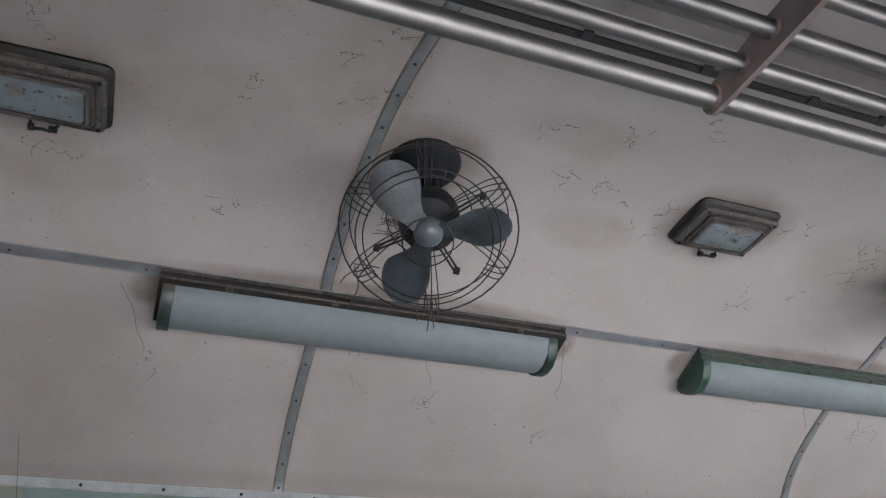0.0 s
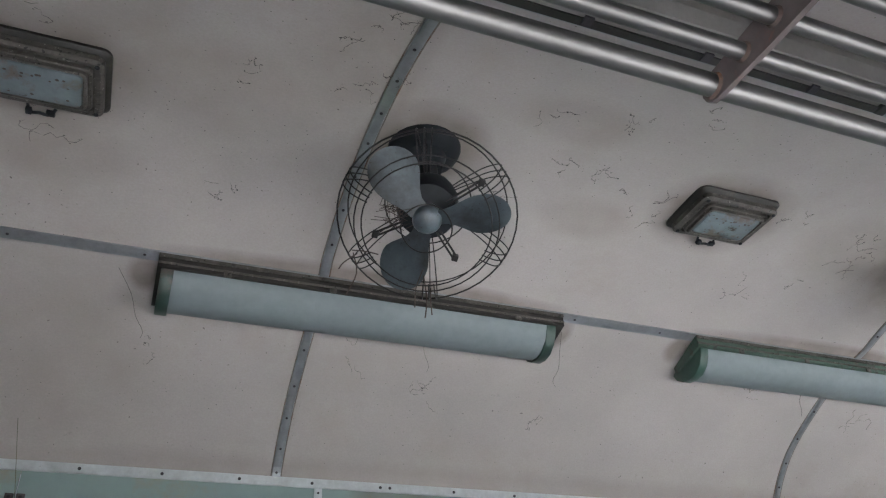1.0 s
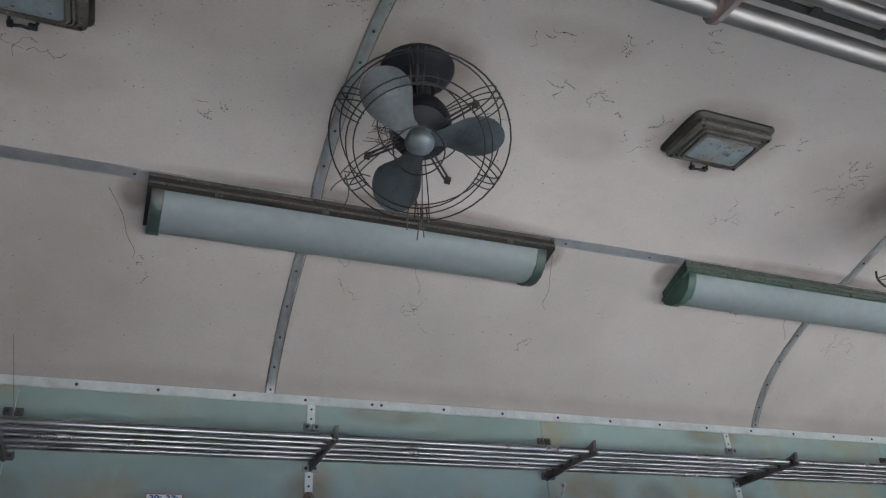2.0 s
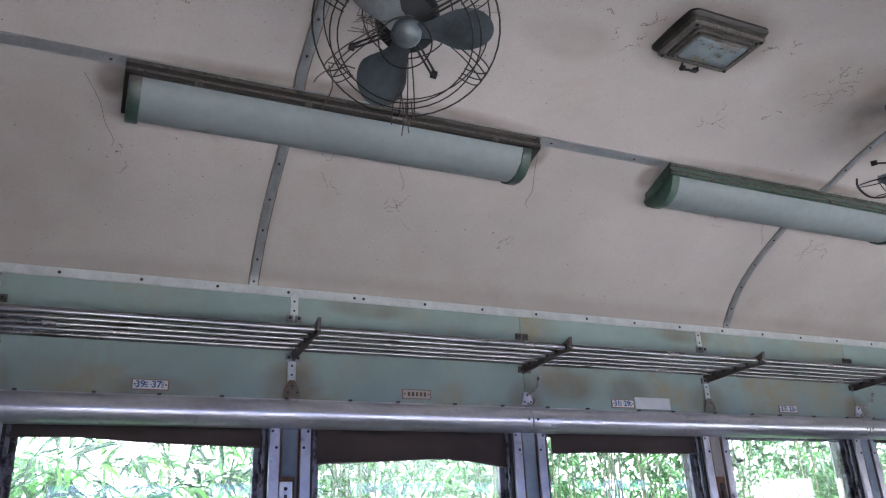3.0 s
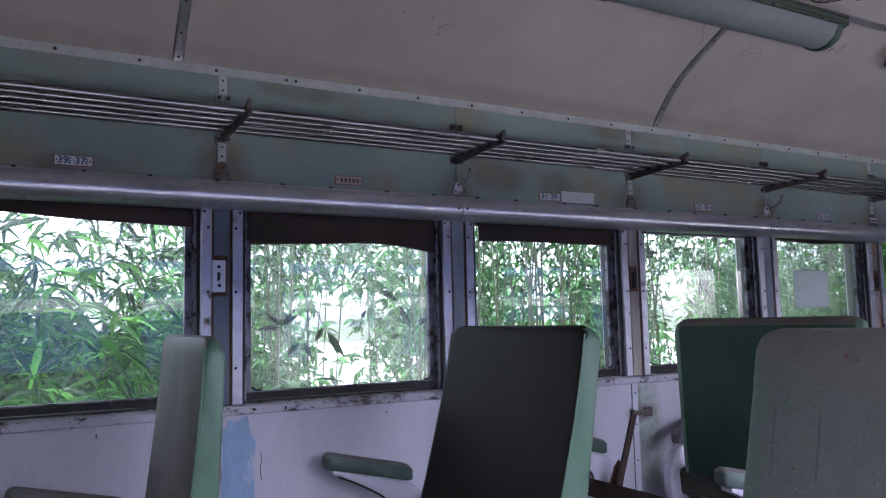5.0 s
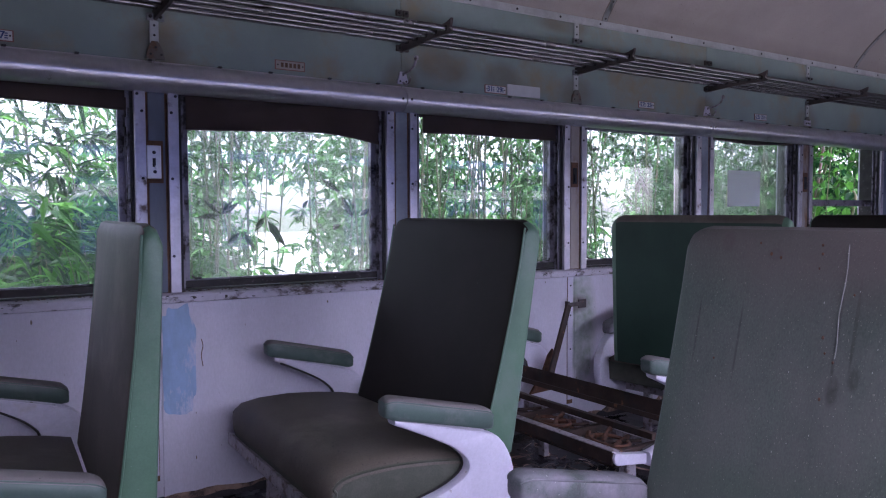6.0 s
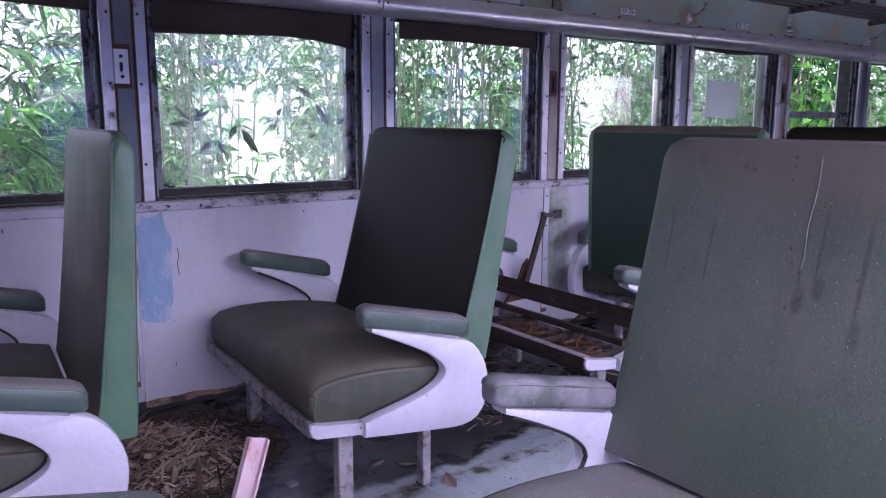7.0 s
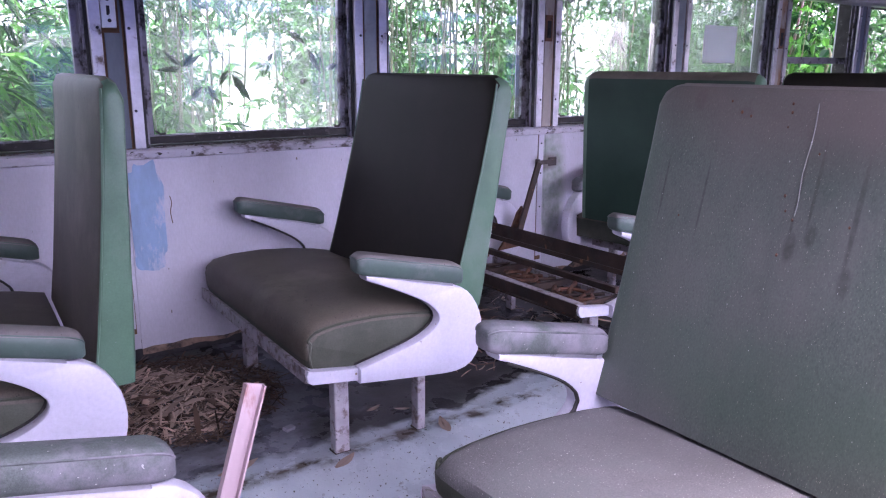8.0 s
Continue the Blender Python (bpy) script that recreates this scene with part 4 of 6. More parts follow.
# Bay 1's blind is unseen, added fully drawn to cut light at that end.
BLINDS = {1: (-1.19, -0.41, (0.752, 0.75, 0.751, 0.75)), 2: (-0.25, 0.52, (1.37, 1.372, 1.36, 1.352, 1.345)), 3: (0.71, 1.462, (1.292, 1.298, 1.303, 1.309, 1.300, 1.276)),
          4: (1.665, 2.392, (1.333, 1.338, 1.336, 1.336)), 6: (3.52, 4.27, (1.398, 1.392, 1.385, 1.394, 1.40))}
for k, (pa, pb) in enumerate(bays):
    pane = M_GLASSHAZY if k in (3, 5, 6) else M_GLASS
    if k == 7:
        pane = None
    w = window(k + 1, pa, pb, FAR, 1, pane, BLINDS.get(k))
    if k == 7:                                            # half-dropped sash
        part("sash", boxes((pa + PILLAR + 0.012, pb - PILLAR - 0.012, FAR + 0.040, FAR + 0.062, 1.035, 1.075), bevel=0.003), M_SASH, w)
    # Near bay 1 gets an unseen, fully drawn blind too, against the light.
    window(k + 21, pa, pb, NEAR, -1, None, (pa + 0.08, pb - 0.08, (0.75, 0.748, 0.75, 0.749)) if k == 1 else None)
ob = part("notice_sheet", boxes((3.695, 3.995, FAR + 0.0475, FAR + 0.0492, 1.033, 1.236)), M_PAPER)
tagged(ob, "sun-bleached blank sheet of paper stuck on a window pane", "notice")

rnd = random.Random(77)
verts, faces = [], []
for _ in range(900):                                   # grime and crumbs along the window ledge
    x = rnd.uniform(-0.3, 4.6)
    c = Vector((x, FAR + rnd.uniform(-0.012, 0.026), 0.7368))
    if noise.noise((x * 3.0, 0.5, 2.0)) < -0.15:
        continue
    r, h, a = rnd.uniform(0.0015, 0.006), rnd.uniform(0.0012, 0.004), rnd.random() * 3
    b = len(verts)
    verts += [tuple(c + Vector((r * k * math.cos(a + i * 1.2566), 0.6 * r * math.sin(a + i * 1.2566), 0))) for i, k in enumerate((1, 0.7, 1.2, 0.8, 1.1))] + [tuple(c + Vector((0, 0, h)))]
    faces += [(b + i, b + (i + 1) % 5, b + 5) for i in range(5)]
me = bpy.data.meshes.new("sill_grime")
me.from_pydata(verts, [], faces)
me.materials.append(M_MOULD)
tagged(new("sill_grime", me), "black grime and crumbs along the window ledge", "grime", kind="stuff")

# ------------------------------------------------------------------ ceiling trim
for i, (x, aside) in enumerate(((-1.76, 0.0), (0.4555, -0.010), (2.664, 0.030), (4.885, 0.0), (7.1, 0.0))):
    bm = bmesh.new()
    pr = [(y, z) for y, z in prof if z > EYE + 0.87]
    rings, under = [], []
    for j, (y, z) in enumerate(pr):
        a, b = pr[max(j - 1, 0)], pr[min(j + 1, len(pr) - 1)]
        t = Vector((0, b[0] - a[0], b[1] - a[1])).normalized()
        nrm = Vector((0, -t.z, t.y))
        if nrm.z > 0:
            nrm = -nrm
        c = Vector((x + aside * min(1.0, max(0.0, (2.05 - y) / 0.12)), y, z))
        rings.append([c + Vector((-0.016, 0, 0)), c + Vector((0.016, 0, 0)), c + Vector((0.014, 0, 0)) + nrm * 0.004, c + Vector((-0.014, 0, 0)) + nrm * 0.004])
        under.append([c + Vector((-0.019, 0, 0)), c + Vector((0.0195, 0, 0)), c + Vector((0.0195, 0, 0)) + nrm * 0.0015, c + Vector((-0.019, 0, 0)) + nrm * 0.0015])
        if j % 4 == 2:
            disc(bm, c + nrm * 0.004, nrm, 0.0045, 0.003, 8, 1)
    loft(bm, rings)
    strip = part("ceiling_strip", bm, [M_STRIP, M_BOLT])
    part("rust_margin", loft(bmesh.new(), under), M_FOOT, strip, "dirty margin")
    tagged(strip, "riveted metal strip across the arched ceiling", "trim", "ceiling strips", "structure")
for s in (-1, 1):
    y = MID + s * JOINT
    bm = bmesh.new()
    a, b = (y - 0.016, ceiling_z(y - 0.016)), (y + 0.016, ceiling_z(y + 0.016))
    prism(bm, [a, b, (b[0], b[1] - 0.005), (a[0], a[1] - 0.005)], "x", X0, X1)
    for i in range(30):
        disc(bm, (X0 + 0.2 + 0.36 * i, y, ceiling_z(y) - 0.005), (0, 0, -1), 0.0045, 0.003, 8, 1)
    tagged(part("ceiling_joint", bm, [M_STRIP, M_BOLT]), "metal strip along the joint of ceiling and cove", "trim", "ceiling strips", "structure")


# ------------------------------------------------------------------ tube lights


def tube_light(length, shell, ends):
    """A covered tube light on the joint of the ceiling, its length along x; y runs from the aisle to the wall, z up."""
    ob = thing("tube_light", "long ceiling light with milky grey cover and grimy green ends", "light", group="tube lights")
    L = length

    def slope(y):
        return ceiling_z(MID + JOINT + y) - ceiling_z(MID + JOINT)
    bm = bmesh.new()
    prism(bm, [(-0.012, slope(-0.012) - 0.004), (0.150, slope(0.15) - 0.004), (0.150, slope(0.15) - 0.03), (0.012, -0.050), (-0.012, -0.044)],
          "x", 0.0, L)
    part("housing", bm, shell, ob, "sooty dark housing")
    part("edge_bead", tube(bmesh.new(), [(0, -0.0125, -0.030), (L, -0.0125, -0.030)], 0.004, 8), M_LAMPFRAME, ob)
    bm = bmesh.new()
    prism(bm, [(-0.018, -0.001), (-0.012, -0.001), (-0.012, -0.012), (-0.018, -0.012)], "x", 0.0, L)
    part("edge_bead", bm, M_LAMPFRAME, ob)
    for i in range(4):
        x = L * (0.14 + 0.24 * i)
        part("clip", boxes((x, x + 0.022, -0.0165, -0.010, -0.050, -0.035), bevel=0.002), M_LAMPFRAME, ob)
    bm = bmesh.new()
    cover = [(-0.007, -0.026), (-0.001, -0.062), (0.022, -0.102), (0.065, -0.128), (0.105, -0.134), (0.145, -0.126), (0.178, -0.108), (0.192, -0.085),
             (0.185, -0.08), (0.10, -0.06)]
    cover = [(y * 0.9, z * 0.93) for y, z in cover]
    prism(bm, cover, "x", 0.045, L - 0.06)
    cover_ob = part("cover", bm, M_DIFFUSER, ob, "milky grey cover", smooth=True)
    # The lip's pale colour stands for the highlight along the cover's edge.
    part("lip", tube(bmesh.new(), [(0.046, -0.0065, -0.036), (L - 0.061, -0.0065, -0.036)], 0.0040, 6), M_LIP, cover_ob, "dusty pale lip with the highlight in its colour", True)
    cap = [(-0.008, -0.02), (-0.004, -0.06), (0.005, -0.082), (0.025, -0.112), (0.062, -0.135), (0.105, -0.141), (0.15, -0.133), (0.185, -0.112),
           (0.20, -0.085), (0.205, slope(0.205) - 0.006), (0.10, slope(0.10) - 0.006)]
    cap = [(y * 0.9, z * 0.93) for y, z in cap[:9]] + [(0.172, slope(0.172) - 0.006), (0.10, slope(0.10) - 0.006)]
    for a, b in ((0.012, 0.048), (L - 0.066, L - 0.03)):
        part("end_cap", prism(bmesh.new(), cap, "x", a, b, bevel=0.003), ends, ob, "dark green end cap", smooth=True)
    return ob


yj = MID + JOINT
light = tube_light(1.345, M_HOUSING, M_FIXTURE)
light.matrix_basis = pose(-0.04, yj, ceiling_z(yj))
light = tube_light(1.345, M_HOUSINGGREEN, M_FIXTUREGREEN)
light.matrix_basis = pose(1.875, yj, ceiling_z(yj))
for x in (3.79, 5.7):
    copy_thing(light, pose(x, yj, ceiling_z(yj)))


def framed_light(length):
    """The lights over the near seats: a dusty cover in a dark hooked rim, hung with its origin at the end of its lower aisle edge."""
    ob = thing("framed_light", "ceiling light with dusty cream cover in a black hooked rim", "light", group="framed lights")
    L = length
    prof_n = [(-0.008, 0.006), (-0.034, 0.003), (-0.060, 0.012), (-0.077, 0.036), (-0.084, 0.10), (0.04, 0.150)]
    part("cover", prism(bmesh.new(), prof_n, "x", 0.0, L), M_NEARCOVER, ob, "dusty cream cover", smooth=False)
    bm = bmesh.new()
    prism(bm, [(-0.010, 0.0), (0.006, 0.0), (0.008, 0.012), (0.06, 0.150), (0.045, 0.150), (-0.008, 0.012)], "x", -0.01, L + 0.01, bevel=0.001)
    part("rim", bm, M_HOUSING, ob, "black grimy rim")
    cap = [(0.006, -0.002), (-0.036, -0.006), (-0.066, 0.003), (-0.086, 0.031), (-0.094, 0.10), (0.06, 0.150)]
    for a, b in ((-0.028, -0.0005), (L + 0.0005, L + 0.028)):
        part("end_cap", prism(bmesh.new(), cap, "x", a, b, bevel=0.003), M_HOUSING, ob, "black end cap")
    for i in range(5):
        x = 0.12 + i * 0.27
        part("hook", boxes((x, x + 0.02, -0.020, 0.002, -0.007, -0.001), bevel=0.001), M_BOLT, ob)
    return ob


near_light = framed_light(1.395)
near_light.matrix_basis = pose(-0.03, 0.738, 2.143)
for x in (1.885, 3.80):
    copy_thing(near_light, pose(x, 0.738, 2.143))


# ------------------------------------------------------------------ small ceiling lamps


def rounded(hx, hy, r, z, n=4):
    out = []
    for cx, cy, a0 in ((hx - r, hy - r, 0), (-hx + r, hy - r, 90), (-hx + r, -hy + r, 180), (hx - r, -hy + r, 270)):
        for i in range(n + 1):
            a = radians(a0 + 90 * i / n)
            out.append(Vector((cx + r * math.cos(a), cy + r * math.sin(a), z)))
    return out


def ceiling_lamp():
    ob = thing("ceiling_lamp", "small oblong ceiling lamp with a grimy stepped frame and frosted glass", "lamp", group="ceiling lamps")
    bm = bmesh.new()
    loft(bm, [rounded(0.153, 0.106, 0.025, 0.03), rounded(0.154, 0.107, 0.025, -0.008), rounded(0.149, 0.102, 0.024, -0.014), rounded(0.138, 0.092, 0.02, -0.020)])
    part("gasket", bm, M_HOUSING, ob, "black outer rim", smooth=True)
    bm = bmesh.new()
    loft(bm, [rounded(0.142, 0.096, 0.022, -0.018), rounded(0.142, 0.096, 0.022, -0.034), rounded(0.134, 0.088, 0.02, -0.040), rounded(0.122, 0.078, 0.018, -0.040),
              rounded(0.121, 0.077, 0.018, -0.033), rounded(0.117, 0.073, 0.017, -0.033), rounded(0.116, 0.072, 0.017, -0.046), rounded(0.112, 0.068, 0.016, -0.048),
              rounded(0.111, 0.067, 0.016, -0.044), rounded(0.107, 0.064, 0.015, -0.044), rounded(0.106, 0.063, 0.015, -0.054), rounded(0.100, 0.058, 0.014, -0.056),
              rounded(0.098, 0.056, 0.014, -0.050), rounded(0.090, 0.050, 0.012, -0.048)])
    part("lamp_frame", bm, M_LAMPFRAME, ob, "corroded stepped frame")
    bm = bmesh.new()
    loft(bm, [rounded(0.099, 0.057, 0.012, -0.046), rounded(0.094, 0.053, 0.012, -0.0555), rounded(0.080, 0.042, 0.012, -0.0612), rounded(0.05, 0.022, 0.01, -0.0635)])
    part("lamp_glass", bm, M_LAMPGLASS, ob, "spotted frosted glass", smooth=True)
    bm = bmesh.new()                                   # insects and rust on the glass
    rnd = random.Random(4)
    for q in range(17):
        x, y = rnd.uniform(-0.072, 0.072), rnd.choice((rnd.uniform(-0.034, 0.034), rnd.uniform(0.024, 0.036), rnd.uniform(-0.036, -0.026)))
        z = -0.0605 - 0.0025 * (1 - max(abs(x) / 0.08, abs(y) / 0.042))
        if max(abs(x) / 0.083, abs(y) / 0.043) > 0.84:
            z = -0.0585
        bmesh.ops.create_icosphere(bm, subdivisions=1, radius=rnd.uniform(0.0025, 0.0048), matrix=Matrix.Translation((x, y, z)) @ Matrix.Diagonal((1.2, 1, 0.7, 1)))
    part("rust_spots", bm, M_TWIG, ob, "dark spots on the glass")["kind"] = "stuff"
    for sx, sy in ((1, 1), (-1, 1), (1, -1), (-1, -1)):
        part("screw", disc(bmesh.new(), (sx * 0.126, sy * 0.08, -0.040), (0, 0, -1), 0.006, 0.004), M_FANDARK, ob)
    bm = bmesh.new()
    tube(bm, curve_points([(-0.03, 0.094, -0.03), (-0.024, 0.112, -0.044), (0.0, 0.104, -0.05), (0.022, 0.110, -0.046), (0.034, 0.097, -0.034)], 4), 0.004, 6)
    box(bm, -0.032, -0.018, 0.098, 0.116, -0.052, -0.040, 0.002)
    box(bm, 0.014, 0.034, 0.096, 0.113, -0.050, -0.040, 0.002)
    part("catch", bm, M_FANDARK, ob, "bent black catch", smooth=True)
    return ob


lamp_y = 1.458
lamp = ceiling_lamp()
lamp.matrix_basis = pose(1.622, lamp_y, ceiling_z(lamp_y) - 0.001)
copy_thing(lamp, pose(-0.364, lamp_y + 0.014, ceiling_z(lamp_y + 0.014) - 0.001))
for x in (3.61, 5.6):
    copy_thing(lamp, pose(x, lamp_y, ceiling_z(lamp_y) - 0.001))


# ------------------------------------------------------------------ fans


def fan(head, spin, cage=20, rear=True):
    """A ceiling fan in a wire cage; the origin lies on the ceiling. head: the pose of the propeller, its z forwards; rear: whether the back of the cage is left."""
    ob = thing("ceiling_fan", "old grey-blue three-bladed fan in a rusty wire cage", "fan", group="ceiling fans")

    def add(name, bm, mat, label="", smooth=True):
        bm.transform(head)
        return part(name, bm, mat, ob, label, smooth)
    bm = bmesh.new()
    rows = ((0.103, 0.014), (0.103, -0.006), (0.097, -0.018), (0.082, -0.028), (0.06, -0.034), (0.045, -0.08))
    loft(bm, [[Vector((r * math.cos(a), r * math.sin(a), z)) for a in [2 * math.pi * i / 24 for i in range(24)]] for r, z in rows])
    part("ceiling_rose", bm, M_FANDARK, ob, "dark domed ceiling rose", True)
    bm = bmesh.new()
    rows = ((0.03, -0.185), (0.055, -0.175), (0.072, -0.15), (0.078, -0.12), (0.078, -0.07), (0.072, -0.055), (0.045, -0.045), (0.02, -0.04), (0.02, 0.0))
    loft(bm, [[Vector((r * math.cos(a), r * math.sin(a), z)) for a in [2 * math.pi * i / 20 for i in range(20)]] for r, z in rows])
    add("motor", bm, M_FANDARK, "dark motor housing")
    back = head @ Vector((0, 0, -0.12))
    bm = bmesh.new()
    tube(bm, curve_points([(0, 0, -0.05), (back.x * 0.3, back.y * 0.3, -0.10), (back.x * 0.8, back.y * 0.8, back.z * 0.8), back], 5), 0.034, 12)
    part("neck", bm, M_FANDARK, ob, "dark swivel neck", True)
    bm = bmesh.new()
    rows = ((0.033, -0.03), (0.036, -0.012), (0.036, 0.004), (0.032, 0.014), (0.022, 0.022), (0.008, 0.026))
    loft(bm, [[Vector((r * math.cos(a), r * math.sin(a), z)) for a in [2 * math.pi * i / 20 for i in range(20)]] for r, z in rows])
    add("hub", bm, M_FAN, "round grey-blue hub")
    for k in range(3):
        bm = bmesh.new()
        turn = Matrix.Rotation(radians(spin + 120 * k), 4, "Z")
        grid = []
        for i in range(17):
            u = math.sin(math.pi / 2 * i / 16)
            r = 0.03 + 0.172 * u
            swell = min(1.0, max(0.0, (u - 0.05) / 0.5))
            swell = swell * swell * (3 - 2 * swell)
            half = (0.026 + 0.037 * swell) * math.sqrt(max(0.0, 1 - (max(0.0, u - 0.6) / 0.401) ** 2))
            lead, trail = half - 0.016 * swell, half + 0.016 * swell
            tw = radians(30 - 14 * u)
            row = []
            for j in range(7):
                w = -trail + (lead + trail) * j / 6
                row.append(Vector((r, w * math.cos(tw), w * math.sin(tw) + 0.010 * (1 - ((w + 0.02) / 0.07) ** 2) - 0.008)))
            grid.append([bm.verts.new(turn @ p) for p in row])
        for i in range(16):
            for j in range(6):
                bm.faces.new((grid[i][j], grid[i + 1][j], grid[i + 1][j + 1], grid[i][j + 1]))
        bmesh.ops.solidify(bm, geom=bm.faces[:], thickness=0.003)
        add("blade", bm, M_FAN, "broad grey-blue blade")

    def circle(r, z, wobble=0.0):
        return [Vector((r * math.cos(a), r * math.sin(a), z + wobble * math.sin(3 * a))) for a in [2 * math.pi * i / 40 for i in range(40)]]
    for r, z, w in ((0.218, -0.012, 0.0022), (0.172, 0.040, 0.0018), (0.154, 0.046, 0.0018), (0.06, 0.060, 0.0018), (0.198, -0.065, 0.0018),
                    (0.11, -0.115, 0.0018))[:None if rear else 4]:
        add("cage_ring", tube(bmesh.new(), circle(r, z, 0.002), w, 6, closed=True), M_WIRE)
    for k in range(6):
        a0 = radians(cage + 28 + 60 * k)
        for d in (-0.085, 0.0, 0.085):
            a = a0 + d
            c, s = math.cos(a), math.sin(a)
            pts = [(0.150 * c, 0.150 * s, 0.047), (0.173 * c, 0.173 * s, 0.043), (0.198 * c, 0.198 * s, 0.028), (0.218 * c, 0.218 * s, -0.010),
                   (0.214 * c, 0.214 * s, -0.04), (0.198 * c, 0.198 * s, -0.065), (0.165 * c, 0.165 * s, -0.095), (0.11 * c, 0.11 * s, -0.115), (0.075 * c, 0.075 * s, -0.12)]
            add("cage_wire", tube(bmesh.new(), curve_points(pts if rear else pts[:5], 3), 0.0016, 5), M_WIRE)
    for k in range(4):
        a = radians(cage + 24 + 90 * k)
        c, s = math.cos(a), math.sin(a)
        bm = bmesh.new()
        for d in (-0.005, 0.005):
            tube(bm, [(0.05 * c - d * s, 0.05 * s + d * c, -0.05), (0.15 * c - d * s, 0.15 * s + d * c, -0.075)], 0.0028, 6)
        box(bm, 0.15 * c - 0.008, 0.15 * c + 0.008, 0.15 * s - 0.008, 0.15 * s + 0.008, -0.085, -0.067, 0.002)
        add("cage_arm", bm, M_WIRE, "cage arm with a clamp")
    return ob


def head_pose(offset, way):
    """The pose of a fan's head: where its hub hangs from the rose, and the way that it faces."""
    z = Vector(way).normalized()
    x = (Vector((1, 0, 0)) - z * z.x).normalized()
    return Matrix.Translation(offset) @ Matrix((x, z.cross(x), z)).transposed().to_4x4()


FAN_BASE = Vector((0.603, 1.468, ceiling_z(1.468)))
f1 = fan(head_pose(Vector((0.5515, 1.35, 2.1135)) - FAN_BASE, (-0.24, -0.47, -0.85)), 27)
f1.matrix_basis = Matrix.Translation(FAN_BASE)
base = FAN_BASE + Vector((2.0, 0, 0))
f2 = fan(head_pose(Vector((2.495, 1.44, 2.125)) - base, (0.27, 0.15, -0.89)), 50, rear=False)      # this one hangs facing the floor
f2.matrix_basis = Matrix.Translation(base)
copy_thing(f1, Matrix.Translation(FAN_BASE + Vector((4.0, 0, 0))))

# ------------------------------------------------------------------ luggage racks
far_rack = thing("luggage_rack", "long luggage rack of thin metal rods on brown brackets", "rack")
for i in range(5):
    t = i / 4
    y, z = 2.315 + 0.265 * t, 1.668 + 0.003 * t
    part("rod", tube(bmesh.new(), [(X0 + 0.1, y, z), (X1 - 0.1, y, z)], 0.0115 if i == 0 else 0.0108, 14), M_RODS, far_rack, smooth=True)
for k, p in enumerate(PILLARS):
    bm = bmesh.new()
    prism(bm, [(2.648, 1.638), (2.648, 1.672), (2.40, 1.682), (2.315, 1.688), (2.282, 1.700), (2.285, 1.682), (2.294, 1.668), (2.276, 1.652), (2.30, 1.648),
               (2.40, 1.650)], "x", p - 0.006, p + 0.006, bevel=0.001)
    b = part("bracket", bm, M_BRACKET, far_rack, "brown metal bracket", smooth=False)
    for z in ((1.648, 1.794) if k % 2 else (1.652, 1.79)):
        bm = bmesh.new()
        for s in (-1, 1):
            c = p + s * 0.016
            box(bm, c - 0.012, c + 0.012, FAR - 0.022, FAR - 0.011, z - 0.012, z + 0.012, 0.002)
            disc(bm, (c, FAR - 0.022, z), (0, -1, 0), 0.006, 0.006, 6, 1)
        part("mount", bm, [M_STRIP if k % 2 else M_BRACKET, M_BOLT], b)

near_rack = thing("luggage_rack", "chrome tube luggage rack on brown welded brackets, close overhead", "rack")
ZR = 1.697
for i, (y, r) in enumerate(((0.4795, 0.0152), (0.423, 0.0108), (0.369, 0.0108), (0.315, 0.0108), (0.261, 0.0108), (0.207, 0.0108))):
    part("rod", tube(bmesh.new(), [(X0 + 0.1, y, ZR), (X1 - 0.1, y, ZR)], r, 20), M_CHROME, near_rack, "worn chrome tube", smooth=True)
for k, p in enumerate(PILLARS):
    x = p - 0.012
    bm = bmesh.new()
    front = [(0.480 + 0.021 * math.cos(a), ZR + 0.021 * math.sin(a)) for a in [radians(d) for d in (-90, -60, -30, 0, 30, 60, 90)]]
    prism(bm, front + [(0.40, ZR + 0.024), (0.13, ZR + 0.018), (0.13, ZR - 0.035), (0.40, ZR - 0.026)], "x", x - 0.004, x + 0.004, bevel=0.0008)
    b = part("bracket", bm, M_BRACKET, near_rack, "brown welded bracket")
    for y, r in ((0.4795, 0.0155), (0.423, 0.0111), (0.369, 0.0111)):
        bm = bmesh.new()
        for s in (-1, 1):
            tube(bm, [(x + s * 0.0035, y, ZR), (x + s * 0.008, y, ZR)], [r + 0.0025, r + 0.0003], 14)
        part("weld", bm, M_RUST, b, "rusty weld", smooth=True)

# ------------------------------------------------------------------ seats
# a seat's own axes: it faces -x, y runs from the aisle to the window (side = 1) or the other way (side = -1)
ARM_OUT = [(-0.082, 0.500), (0.069, 0.460), (0.200, 0.424), (0.240, 0.400), (0.265, 0.365), (0.281, 0.325)], \
          [(0.281, 0.325), (0.285, 0.280), (0.277, 0.232), (0.258, 0.199), (0.230, 0.181), (0.182, 0.175), (0.096, 0.183), (-0.013, 0.195), (-0.102, 0.206)]
ARM_IN = [(-0.080, 0.482), (-0.062, 0.474), (0.009, 0.442), (0.087, 0.401), (0.128, 0.367), (0.139, 0.343)], \
         [(0.139, 0.343), (0.130, 0.322), (0.100, 0.302), (0.052, 0.284), (-0.030, 0.265), (-0.102, 0.249)]


